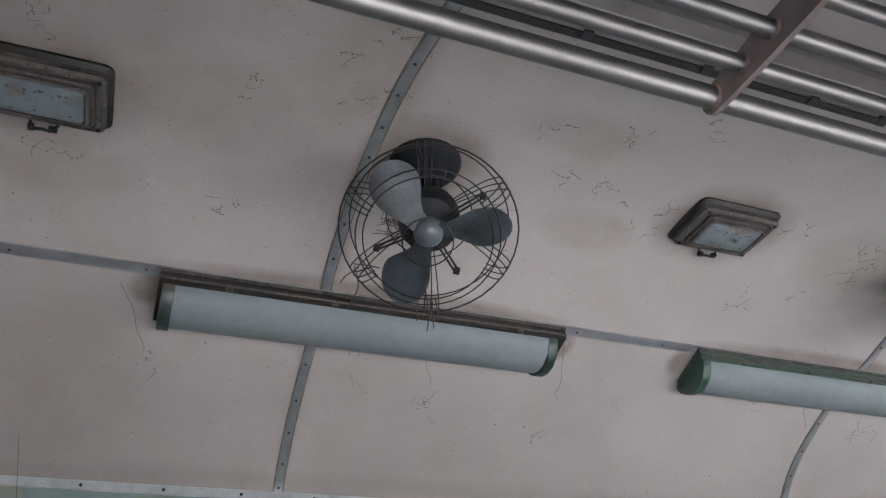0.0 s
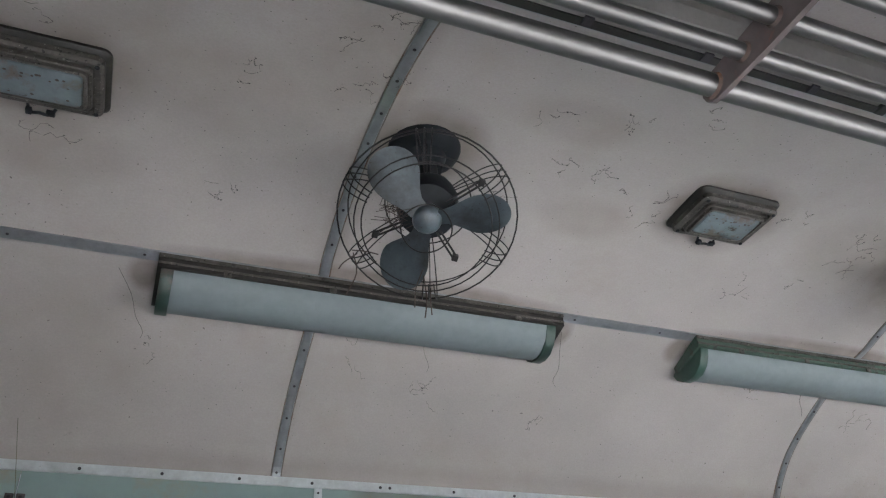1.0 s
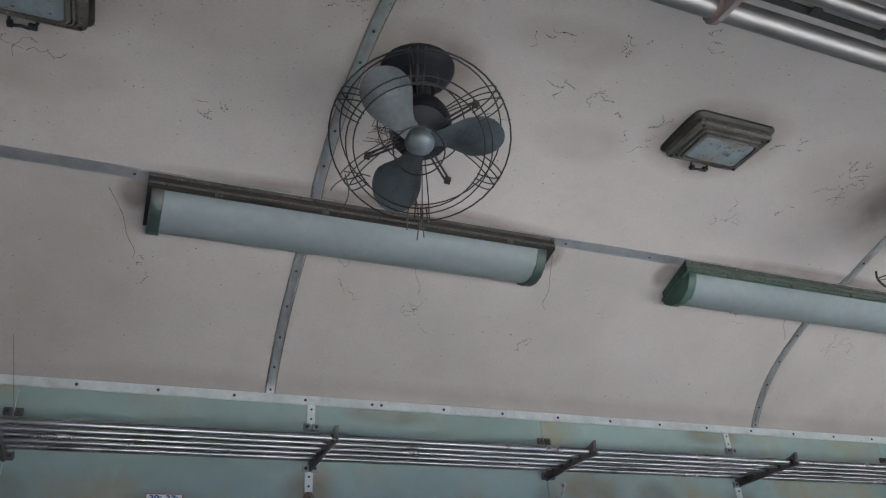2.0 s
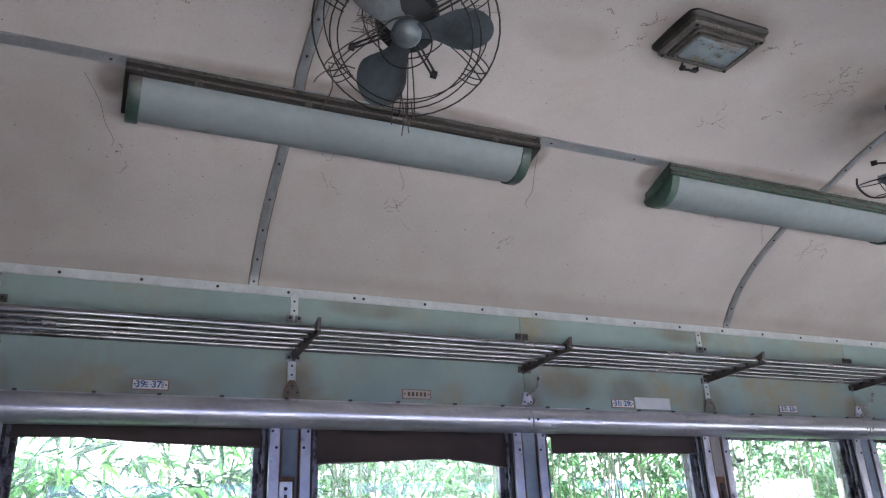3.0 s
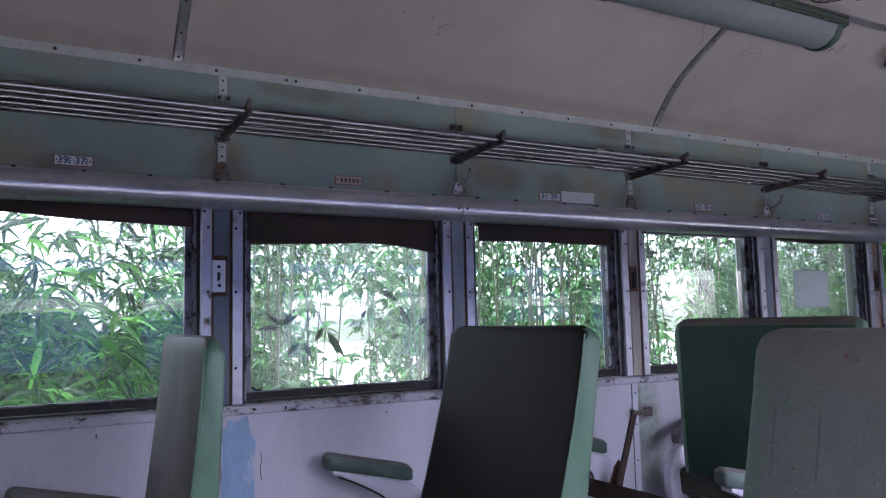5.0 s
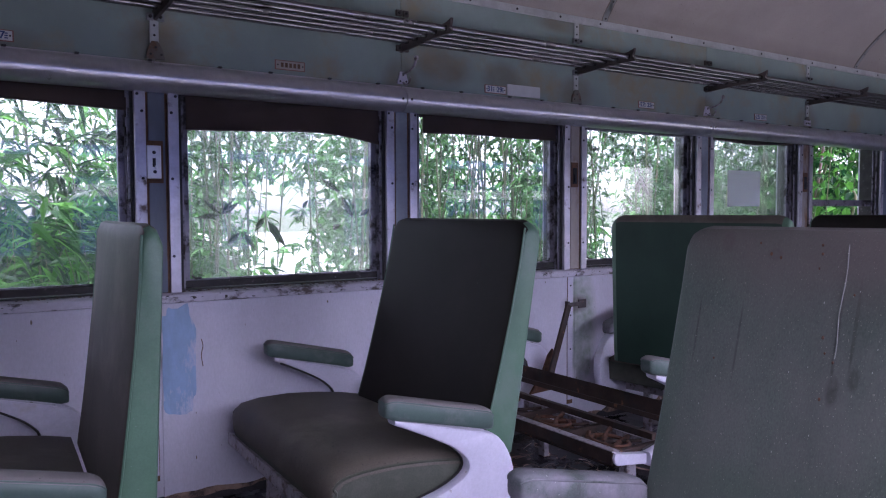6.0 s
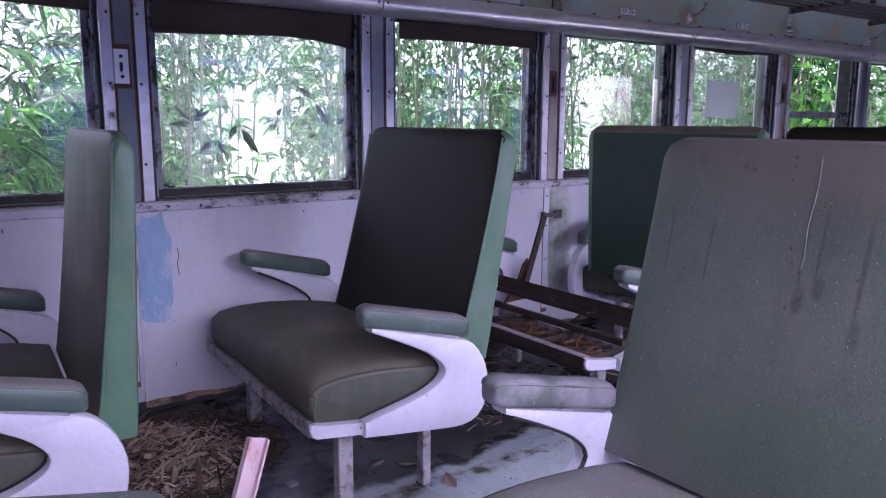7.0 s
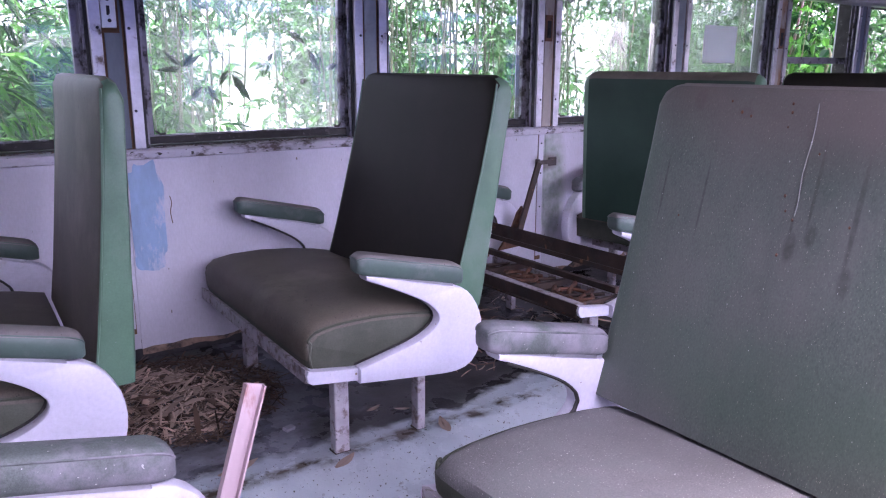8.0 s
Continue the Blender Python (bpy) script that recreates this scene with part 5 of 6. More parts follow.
def evenly(pts, n):
    """n + 1 points at even steps along a smooth curve."""
    c = curve_points([Vector((u, v, 0)) for u, v in pts], 8)
    run = [0.0]
    for a, b in zip(c, c[1:]):
        run.append(run[-1] + (b - a).length)
    out = []
    for k in range(n + 1):
        d = run[-1] * k / n
        i = max(0, min(len(c) - 2, next((q for q in range(len(run) - 1) if run[q + 1] >= d), len(c) - 2)))
        t = (d - run[i]) / max(1e-9, run[i + 1] - run[i])
        out.append(c[i].lerp(c[i + 1], min(1, max(0, t))))
    return out


def arm_bracket(y0, y1, r=0.009):
    """The hook-shaped arm plate, as sections from its outer to its inner rim."""
    outer = evenly(ARM_OUT[0] + ARM_OUT[1][1:], 36)
    inner = evenly(ARM_IN[0] + ARM_IN[1][1:], 36)
    rings = []
    for o, i in zip(outer, inner):
        u = (i - o).normalized()
        rr = min(r, (i - o).length * 0.35)
        sec = []
        for e, s in ((o, u), (i, -u)):
            row = [(e + s * rr * k, y) for k, y in ((1, y0), (0.3, y0 + 0.3 * r), (0, y0 + r), (0, y1 - r), (0.3, y1 - 0.3 * r), (1, y1))]
            sec += row if e is o else row[::-1]
        rings.append([Vector((p.x, y, p.y)) for p, y in sec])
    return loft(bmesh.new(), rings)


def seat(side, cushion=True, back=True, front=None, top=None, label="", upright=0.0, thick=1.0, shift=0.0, sink=0.0):
    ob = thing("coach_seat", label or "worn green vinyl coach seat with dusty cushion and white metal arms", "seat", group="coach seats")
    front, top = front or M_DUSTY, top or M_DUSTY

    def add(name, bm, mats, label_="", smooth=False, parent=None):
        if side < 0:
            bm.transform(Matrix.Diagonal((1, -1, 1, 1)))
        return part(name, bm, mats, parent or ob, label_, smooth)
    W = 0.875
    for y0, lift in ((-0.014, -0.002), (W, 0.010)):
        bm = arm_bracket(y0, y0 + 0.042)
        for v in bm.verts:
            v.co.z += lift * max(0.0, min(1.0, (v.co.z - 0.25) / 0.2))
        rim = evenly(ARM_IN[0] + ARM_IN[1][1:], 24)
        br = add("arm_bracket", bm, M_ENAMEL, "white enamelled arm bracket", True)
        for v in rim:
            v.y += lift * max(0.0, min(1.0, (v.y - 0.25) / 0.2))
        # Thin dark line laid along the bracket's inner rim.
        add("edging", tube(bmesh.new(), [(v.x, y0 + (0.004 if y0 > 0.4 else 0.036), v.y) for v in rim[1:]], 0.0045, 6), M_BLACKEDGE, "dark line along the inner rim", True, br)
        bm = bmesh.new()                               # padded arm, sloping back
        rings, seam = [], []
        for u in (0.0, 0.004, 0.015, 0.035, 0.065, 0.1, 0.15, 0.3, 0.5, 0.7, 0.85, 0.9, 0.94, 0.97, 0.988, 0.997, 1.0):
            x = -0.108 + 0.325 * u
            e = min(u, 1 - u) * 10
            q = 1.0 if e >= 1 else 0.45 + 0.55 * math.sqrt(1 - (1 - e) ** 2)
            zc = 0.530 + lift - 0.074 * u - 0.012 * (1 - q)
            crease = 1 + 0.07 * max(0.0, 1 - 7 * min(u, 1 - u)) * noise.noise((x * 90.0, y0 * 7.0, side * 3.0))
            h, w = 0.031 * q * crease, 0.032 * q * crease
            seam.append((x, w, zc + 0.66 * h))
            sec = []
            for a in range(16):
                t = 2 * math.pi * a / 16
                ca, sa = math.cos(t), math.sin(t)
                sec.append(Vector((x, y0 + 0.021 + w * math.copysign(abs(ca) ** 0.55, ca), zc + h * math.copysign(abs(sa) ** 0.6, sa))))
            rings.append(sec)
        loft(bm, rings)
        bm.normal_update()
        for f in bm.faces:
            f.material_index = 1 if f.calc_center_median().z > (0.530 - 0.074 * (f.calc_center_median().x + 0.108) / 0.325) + lift + (0.012 if side > 0 else -9) else 0
        ar = add("armrest", bm, [M_NEARARM, M_NEARARM] if side < 0 else [M_ARM, M_GREYDUST], "padded green vinyl armrest with grey dusty top", True)
        for e in (-1, 1):
            add("seam", tube(bmesh.new(), [(x, y0 + 0.021 + e * 0.925 * w, z) for x, w, z in seam[1:-1]], 0.0022, 5), M_NEARARM if side < 0 else M_ARM, "", True, ar)
        add("arm_trim", prism(bmesh.new(), [(-0.070, 0.494 + lift), (0.18, 0.429 + lift), (0.18, 0.436 + lift), (-0.070, 0.501 + lift)], "y", y0 - 0.003, y0 + 0.045), M_ALU, "", False, br)
    # frame and legs
    bm = bmesh.new()
    prism(bm, [(-0.246, 0.232), (-0.226, 0.226), (-0.226, 0.262), (-0.246, 0.270)], "y", 0.012, 0.880, bevel=0.002)
    add("front_rail", bm, M_FRAME if cushion else M_RUST, "chipped pale front rail" if cushion else "rusty front rail")
    for y0 in (0.004, 0.855):
        bm = prism(bmesh.new(), [(-0.228, 0.226), (-0.10, 0.210), (-0.10, 0.243), (-0.200, 0.257), (-0.240, 0.266), (-0.245, 0.252), (-0.241, 0.236)], "y", y0, y0 + 0.03, bevel=0.003)
        add("side_rail", bm, M_ENAMEL)
        add("side_rail", prism(bmesh.new(), [(-0.15, 0.205), (0.14, 0.185), (0.14, 0.215), (-0.15, 0.235)], "y", y0 + 0.03, y0 + 0.055), M_FRAME)
    for x, z, t in ((-0.136, 0.215, 0.021), (0.111, 0.20, 0.013)):
        for y in (0.052, 0.74):
            leg = add("leg", boxes((x - t, x + t, y - 0.018, y + 0.018, 0.0, z), bevel=0.004), M_FRAME, "chipped square metal leg")
            add("foot", boxes((x - t - 0.002, x + t + 0.002, y - 0.020, y + 0.020, -0.004, 0.004), bevel=0.001), M_RUST, "", False, leg)
    add("cross_rail", boxes((-0.15, -0.12, 0.05, 0.85, 0.19, 0.222)), M_FRAME)
    add("cross_rail", boxes((0.095, 0.125, 0.05, 0.85, 0.18, 0.21)), M_FRAME)
    CW = 0.835                                         # cushion from y = 0.03
    if cushion:
        prof_c = [(-0.226, 0.250), (-0.235, 0.282), (-0.238, 0.325), (-0.230, 0.355), (-0.208, 0.374), (-0.15, 0.384), (-0.05, 0.386), (0.06, 0.377),
                  (0.15, 0.364), (0.215, 0.350), (0.222, 0.32), (0.215, 0.235), (0.0, 0.240)]
        ys = [0.030, 0.034, 0.044, 0.062, 0.10, 0.18, 0.33, 0.45, 0.60, 0.71, 0.79, 0.83, 0.855, 0.868, 0.875]
        rings = []
        for y in ys:
            e = min(y - 0.030, 0.875 - y)
            q = math.sqrt(max(0.0, 1 - (1 - min(1, e / 0.05)) ** 2))
            crown = 0.010 * math.sin(math.pi * (y - 0.03) / 0.845)
            sag = 0.0035 * noise.noise((y * 6.0, 2.0, side))                  # the worn stuffing
            rings.append([Vector((x + (0.010 * (1 - q) + sag if x < -0.2 else 0), y, z - (0.030 * (1 - q) - crown - sag * 0.7 if z > 0.33 else 0) - sink * (z - 0.235) / 0.15)) for x, z in prof_c])
        bm = loft(bmesh.new(), rings, 0, True, 1)
        for f in bm.faces:
            c = f.calc_center_median()
            if c.z < 0.3 and c.x > -0.26:
                f.material_index = 1
        cu = add("seat_cushion", bm, [top, M_OLIVE], "dusty dark vinyl seat cushion with green sides", True)
        for y in (0.0335, 0.8715):
            e = 1 if y < 0.4 else -1
            pts = curve_points([(-0.218, y - e * 0.002, 0.256), (-0.224, y - e * 0.002, 0.29), (-0.219, y - e * 0.002, 0.325)] + [(x + 0.004, y - e * 0.002, z - 0.020 - sink * (z - 0.235) / 0.15) for x, z in prof_c[3:10]], 2)
            add("piping", tube(bmesh.new(), pts, 0.0042, 6), M_OLIVE, "", True, cu)
    if back:
        prof_b = [(0.185, 0.345), (0.220, 0.46), (0.258, 0.60), (0.293, 0.735), (0.322, 0.87), (0.333, 0.935), (0.338, 0.962), (0.350, 0.980), (0.368, 0.985),
                  (0.386, 0.976), (0.395, 0.955), (0.392, 0.925), (0.365, 0.73), (0.338, 0.56), (0.312, 0.40), (0.300, 0.345)]
        ys = [0.014, 0.017, 0.024, 0.038, 0.06, 0.10, 0.25, 0.45, 0.60, 0.71, 0.745, 0.767, 0.781, 0.788, 0.791]
        rings = []
        for y in ys:
            e = min(y - 0.014, 0.791 - y)
            q = math.sqrt(max(0.0, 1 - (1 - min(1, e / 0.018)) ** 2))
            qt = math.sqrt(max(0.0, 1 - (1 - min(1, e / 0.05)) ** 2))
            sec = []
            for x, z in prof_b:
                xc = 0.245 + 0.135 * (z - 0.345) / 0.64
                bulge = 0.010 * math.sin(math.pi * min(1, max(0, (y - 0.014) / 0.777))) * math.sin(math.pi * (z - 0.33) / 0.66) if x < xc else 0
                k = (0.80 + 0.20 * q) * thick
                sec.append(Vector((xc + (x - xc) * k - bulge, y, z - (0.035 * (1 - qt) * max(0, (z - 0.80) / 0.185)))))
            rings.append(sec)
        bm = loft(bmesh.new(), rings, 0, True, 1)
        for f in bm.faces:
            c = f.calc_center_median()
            xc = 0.245 + 0.135 * (c.z - 0.345) / 0.64
            e = min(c.y - 0.014, 0.791 - c.y)
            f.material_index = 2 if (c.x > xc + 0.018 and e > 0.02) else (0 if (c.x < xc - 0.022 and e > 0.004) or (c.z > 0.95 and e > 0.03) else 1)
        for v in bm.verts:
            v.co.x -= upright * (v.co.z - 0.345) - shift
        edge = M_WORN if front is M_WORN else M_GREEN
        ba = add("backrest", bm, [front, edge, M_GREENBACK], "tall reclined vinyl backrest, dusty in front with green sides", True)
        for y in (0.0165, 0.7885) if side > 0 else ():
            pts = [(0.245 + shift + (0.135 - 0.64 * upright) * (z - 0.345) / 0.64 + (x - 0.245 - 0.135 * (z - 0.345) / 0.64) * 0.90 * thick, y, z) for x, z in prof_b[:7]]
            add("piping", tube(bmesh.new(), pts, 0.003, 6), edge, "", True, ba)
    else:                                              # bare steel supports of a missing back
        for y in ((0.775,) if not cushion else (0.21,)):
            back_by = 0.02 if cushion else 0.0
            bm = bmesh.new()
            a, b = (Vector((0.19 - back_by, y, 0.29)), Vector((0.292 - back_by, y, 0.624))) if cushion else (Vector((0.155, y, 0.27)), Vector((0.273, y, 0.61)))
            d = (b - a).normalized()
            nrm = Vector((d.z, 0, -d.x))
            for off, w, th in ((0, 0.034, 0.006), ):
                secs = []
                for c in (a, b):
                    s = []
                    for u, v in ((-0.013, 0), (0.013, 0), (0.013, 0.011), (0.0105, 0.011), (0.0105, 0.003), (-0.0105, 0.003), (-0.0105, 0.011), (-0.013, 0.011)):
                        s.append(c + nrm * u + Vector((0, v - 0.011, 0)))
                    secs.append(s)
                loft(bm, secs)
            add("back_support", bm, M_PINKBAR if cushion else M_RUST, "channel bar with peeling pink primer" if cushion else "rusty channel bar")
    if not cushion:
        bm = bmesh.new()
        prism(bm, [(0.060, 0.30), (0.098, 0.29), (0.104, 0.355), (0.09, 0.362), (0.088, 0.31), (0.062, 0.318)], "y", 0.05, 0.85)
        add("rear_channel", bm, M_RUST, "rusty channel across the bare seat")
        add("beam", boxes((-0.030, -0.008, 0.045, 0.87, 0.262, 0.284), bevel=0.002), M_RUST, "rusty cross beam")
        add("beam", boxes((-0.225, -0.195, 0.03, 0.87, 0.258, 0.264), bevel=0.001), M_FRAME, "dusty flange of the front rail")
        for y in (0.05, 0.30, 0.56, 0.82):
            add("beam", boxes((-0.20, 0.07, y - 0.010, y + 0.010, 0.232, 0.256), bevel=0.002), M_RUST)
        for y in (0.14, 0.38, 0.64):
            pts = curve_points([(-0.19, y - 0.07, 0.252), (-0.14, y, 0.236), (-0.09, y + 0.06, 0.240), (-0.03, y + 0.09, 0.258)], 4)
            add("spring_strap", tube(bmesh.new(), pts, 0.009, 6), M_RUSTFLAKE, "bent rusty strap", True)
            add("spring_strap", tube(bmesh.new(), curve_points([(-0.19, y + 0.07, 0.248), (-0.12, y + 0.03, 0.240), (-0.03, y - 0.05, 0.252)], 4), 0.007, 6), M_RUST, "", True)
        for y in (0.16, 0.44):
            ring_pts = [(-0.105 + 0.05 * math.cos(2 * math.pi * i / 12), y + 0.075 * math.sin(2 * math.pi * i / 12), 0.246) for i in range(12)]
            add("spring_ring", tube(bmesh.new(), ring_pts, 0.007, 6, closed=True), M_RUSTFLAKE, "rusty spring ring", True)
        bm = prism(bmesh.new(), [(0.09, 0.245), (0.205, 0.250), (0.235, 0.36), (0.215, 0.425), (0.19, 0.40), (0.16, 0.33)], "y", 0.800, 0.812, bevel=0.001)
        add("gusset", bm, M_RUSTFLAKE, "flaking rusty gusset plate")
        add("seat_tray", boxes((-0.19, 0.02, 0.06, 0.84, 0.196, 0.201)), M_RUST, "rusty sheet tray")
        bm = bmesh.new()
        rnd = random.Random(31)
        for _ in range(170):
            c = Vector((rnd.uniform(-0.18, 0.01), rnd.uniform(0.08, 0.82), 0.2025))
            bmesh.ops.create_icosphere(bm, subdivisions=1, radius=1, matrix=Matrix.Translation(c) @ Matrix.Rotation(rnd.random() * 3, 4, "Z") @ Matrix.Diagonal((rnd.uniform(0.004, 0.022), rnd.uniform(0.003, 0.009), rnd.uniform(0.002, 0.006), 1)))
        add("rust_flakes", bm, M_RUSTFLAKE, "orange rust flakes and litter in the tray")["kind"] = "stuff"
        for a, b in (((-0.17, 0.2, 0.24), (-0.02, 0.34, 0.235)), ((-0.16, 0.5, 0.238), (-0.03, 0.40, 0.243)), ((-0.12, 0.12, 0.24), (-0.02, 0.16, 0.246))):
            add("loose_bar", tube(bmesh.new(), [a, b], 0.009, 6), M_RUSTFLAKE, "loose orange rusty bar")
    return ob


Y_FAR, Y_NEAR = 1.62, 1.05
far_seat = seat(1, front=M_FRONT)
far_seat.matrix_basis = pose(1.0, Y_FAR, 0, 0, 0, -2)
upright_seat = seat(1, front=M_DUSTY, upright=0.13, thick=0.74, shift=0.026, label="worn green vinyl coach seat seen from its side, upright back")
upright_seat.matrix_basis = pose(0.042, Y_FAR, 0, 0, 0, -3)
bare = seat(1, False, False, label="stripped coach seat, a rusty frame with white arms and no cushions")
bare.matrix_basis = pose(1.94, Y_FAR, 0)
near_seat = seat(-1, front=M_WORN, top=M_DUST, sink=0.034, label="worn grey vinyl coach seat with pale dust on its cushion")
near_seat.matrix_basis = pose(0.945, Y_NEAR, -0.008)
near_back = next(c for c in near_seat.children if c.name.startswith("backrest"))
tear = [(0.3345, -0.356, 0.958), (0.3235, -0.3585, 0.906), (0.3085, -0.355, 0.839), (0.297, -0.359, 0.792), (0.2915, -0.358, 0.768)]
part("tear", tube(bmesh.new(), curve_points(tear, 5), [0.0005 + 0.0008 * abs(math.sin(1.9 * i)) for i in range(21)], 5), M_DUST, near_back, "thin pale tear in the vinyl")
bm = bmesh.new()
rnd = random.Random(61)
for y, z in ((-0.310, 0.955), (-0.312, 0.940), (-0.335, 0.80), (-0.342, 0.775), (-0.377, 0.875), (-0.345, 0.70), (-0.358, 0.762), (-0.13, 0.735), (-0.455, 0.765), (-0.19, 0.955), (-0.31, 0.915), (-0.235, 0.93), (-0.215, 0.936)):
    x = 0.2195 + 0.2455 * (z - 0.468) / 1.0 - 0.008
    bmesh.ops.create_icosphere(bm, subdivisions=1, radius=rnd.uniform(0.0016, 0.0032), matrix=Matrix.Translation((x + 0.0035, y, z)) @ Matrix.Diagonal((0.6, 1, 1.3, 1)))
part("crumbs", bm, M_RUSTFLAKE, near_back, "brown crumbs stuck to the vinyl")["kind"] = "stuff"
bm = bmesh.new()
for _ in range(150):                                   # pale crumbs of plaster on the vinyl
    y, z = rnd.uniform(-0.83, -0.04), rnd.uniform(0.44, 0.93)
    x = 0.2195 + 0.2455 * (z - 0.468) - 0.0045
    r = rnd.uniform(0.0004, 0.0010)
    bmesh.ops.create_icosphere(bm, subdivisions=1, radius=r, matrix=Matrix.Translation((x, y, z)) @ Matrix.Diagonal((0.7, 1, rnd.uniform(1.0, 2.4), 1)))
part("plaster_crumbs", bm, M_LIP, near_back, "pale crumbs stuck to the vinyl")["kind"] = "stuff"
backless = seat(-1, True, False, top=M_DUST, label="coach seat without backrest, a bare pink bar behind it")
backless.matrix_basis = pose(0.05, Y_NEAR, 0)
turned = seat(-1, upright=0.12, label="dark green coach seat turned round, its flat back in view")
turned.matrix_basis = pose(2.855, Y_FAR, 0.006, 0, 0, 187)
copy_thing(far_seat, pose(3.70, Y_FAR, 0))
copy_thing(far_seat, pose(4.64, Y_FAR, 0))


# ------------------------------------------------------------------ litter on the floor
def litter(name, cx, cy, rx, ry, n, height, label, broad=0.12, mat=None):
    verts, faces = [], []
    rnd = random.Random(7)
    for _ in range(n):
        r, a = math.sqrt(rnd.random()), rnd.random() * 2 * math.pi
        x, y = cx + rx * r * math.cos(a), cy + ry * r * math.sin(a)
        z = 0.004 + height * (1 - r * r) * rnd.random()
        wide = rnd.random() < broad
        L = rnd.uniform(0.03, 0.11) if wide else rnd.uniform(0.012, 0.09)
        w = rnd.uniform(0.004, 0.0105) if wide else rnd.uniform(0.001, 0.004)
        t, tilt = rnd.random() * math.pi, rnd.gauss(0, 0.16)
        d = Vector((math.cos(t) * math.cos(tilt), math.sin(t) * math.cos(tilt), math.sin(tilt)))
        s = Vector((-math.sin(t), math.cos(t), rnd.gauss(0, 0.4))).normalized()
        c, base = Vector((x, y, z + abs(math.sin(tilt)) * L / 2)), len(verts)
        up = Vector((0, 0, 0.0012))
        mid = c + Vector((0, 0, rnd.uniform(-0.004, 0.008)))
        for p, ww in ((c - d * L / 2, rnd.uniform(0.5, 1)), (mid, 1), (c + d * L / 2, rnd.uniform(0.2, 1))):
            verts += [p - s * w * ww, p + s * w * ww, p + up]
        for i in (0, 3):
            b = base + i
            faces += [(b, b + 3, b + 5, b + 2), (b + 2, b + 5, b + 4, b + 1), (b, b + 1, b + 4, b + 3)]
    me = bpy.data.meshes.new(name)
    me.from_pydata([tuple(v) for v in verts], [], faces)
    me.materials.append(mat or M_DEBRIS)
    return tagged(new(name, me), label, "litter", kind="stuff")


litter("leaf_mould", 0.62, 2.26, 0.31, 0.34, 1900, 0.016, "dark crumbled leaf mould on the floor by the wall", 0.0, M_MOULD)
litter("dry_litter", 0.575, 2.225, 0.225, 0.27, 900, 0.05, "heap of dry bamboo sheaths and splinters on the floor by the wall", 0.22)
litter("dry_litter", 1.7, 2.2, 0.7, 0.35, 320, 0.02, "scattered dry bamboo litter under the seats")

# ------------------------------------------------------------------ outside
bm = bmesh.new()
n = 40
rows = []
for i in range(n + 1):
    u = -1 + 2 * i / n
    rows.append([])
    for j in range(n + 1):
        v = -1 + 2 * j / n
        x, y = 3 + math.copysign(abs(u) ** 3, u) * 900, 1.4 + math.copysign(abs(v) ** 3, v) * 900
        rows[-1].append(bm.verts.new((x, y, -1.15 + 0.05 * noise.noise((x * 0.4, y * 0.4, 0)))))
for i in range(n):
    for j in range(n):
        bm.faces.new((rows[i][j], rows[i + 1][j], rows[i + 1][j + 1], rows[i][j + 1]))
tagged(part("ground", bm, M_GROUND, smooth=True), "rough trackside ground", "ground", kind="structure")


def leaf_mesh(name, blades, mat, parent, clear=-9.0):
    """Lance-shaped folded leaves as one mesh; each blade: root, heading, length, half its width, how it is rolled, how far its tip hangs."""
    verts, faces = [], []
    for p, d, L, w, roll, hang in blades:
        s = d.cross(Vector((0, 0, 1)))
        s = s.normalized() if s.length > 1e-3 else Vector((1, 0, 0))
        s = Matrix.Rotation(roll, 3, d) @ s
        up = s.cross(d)
        if min(p.y, (p + d * L).y) - w < clear:       # none grows through the coach
            continue
        b = len(verts)
        q, r = p + d * L * 0.33 + Vector((0, 0, 0.02 * L)), p + d * L * 0.70 + Vector((0, 0, -0.25 * hang * L))
        e = p + d * L + Vector((0, 0, -hang * L))
        verts += [p, q - s * w + up * w * 0.3, q, q + s * w + up * w * 0.3, r - s * w * 0.72 + up * w * 0.2, r, r + s * w * 0.72 + up * w * 0.2, e]
        faces += [(b, b + 1, b + 2), (b, b + 2, b + 3), (b + 1, b + 4, b + 5, b + 2), (b + 2, b + 5, b + 6, b + 3), (b + 4, b + 7, b + 5), (b + 5, b + 7, b + 6)]
    me = bpy.data.meshes.new(name)
    me.from_pydata([tuple(v) for v in verts], [], faces)
    me.materials.append(mat)
    ob = new(name, me)
    if parent:
        ob.parent = parent
    return tagged(ob, kind="stuff")


def leaves(name, spots, mat, parent, lo, hi, width, rnd, clear=-9.0):
    """Single leaves at the given spots, each its own way."""
    blades = []
    for p in spots:
        L = rnd.uniform(lo, hi)
        yaw, fall = rnd.random() * 2 * math.pi, rnd.gauss(-0.35, 0.5)
        d = Vector((math.cos(yaw) * math.cos(fall), math.sin(yaw) * math.cos(fall), math.sin(fall)))
        blades.append((p, d, L, L * width * rnd.uniform(0.7, 1.3), rnd.uniform(-0.8, 0.8), 0.12))
    return leaf_mesh(name, blades, mat, parent, clear)


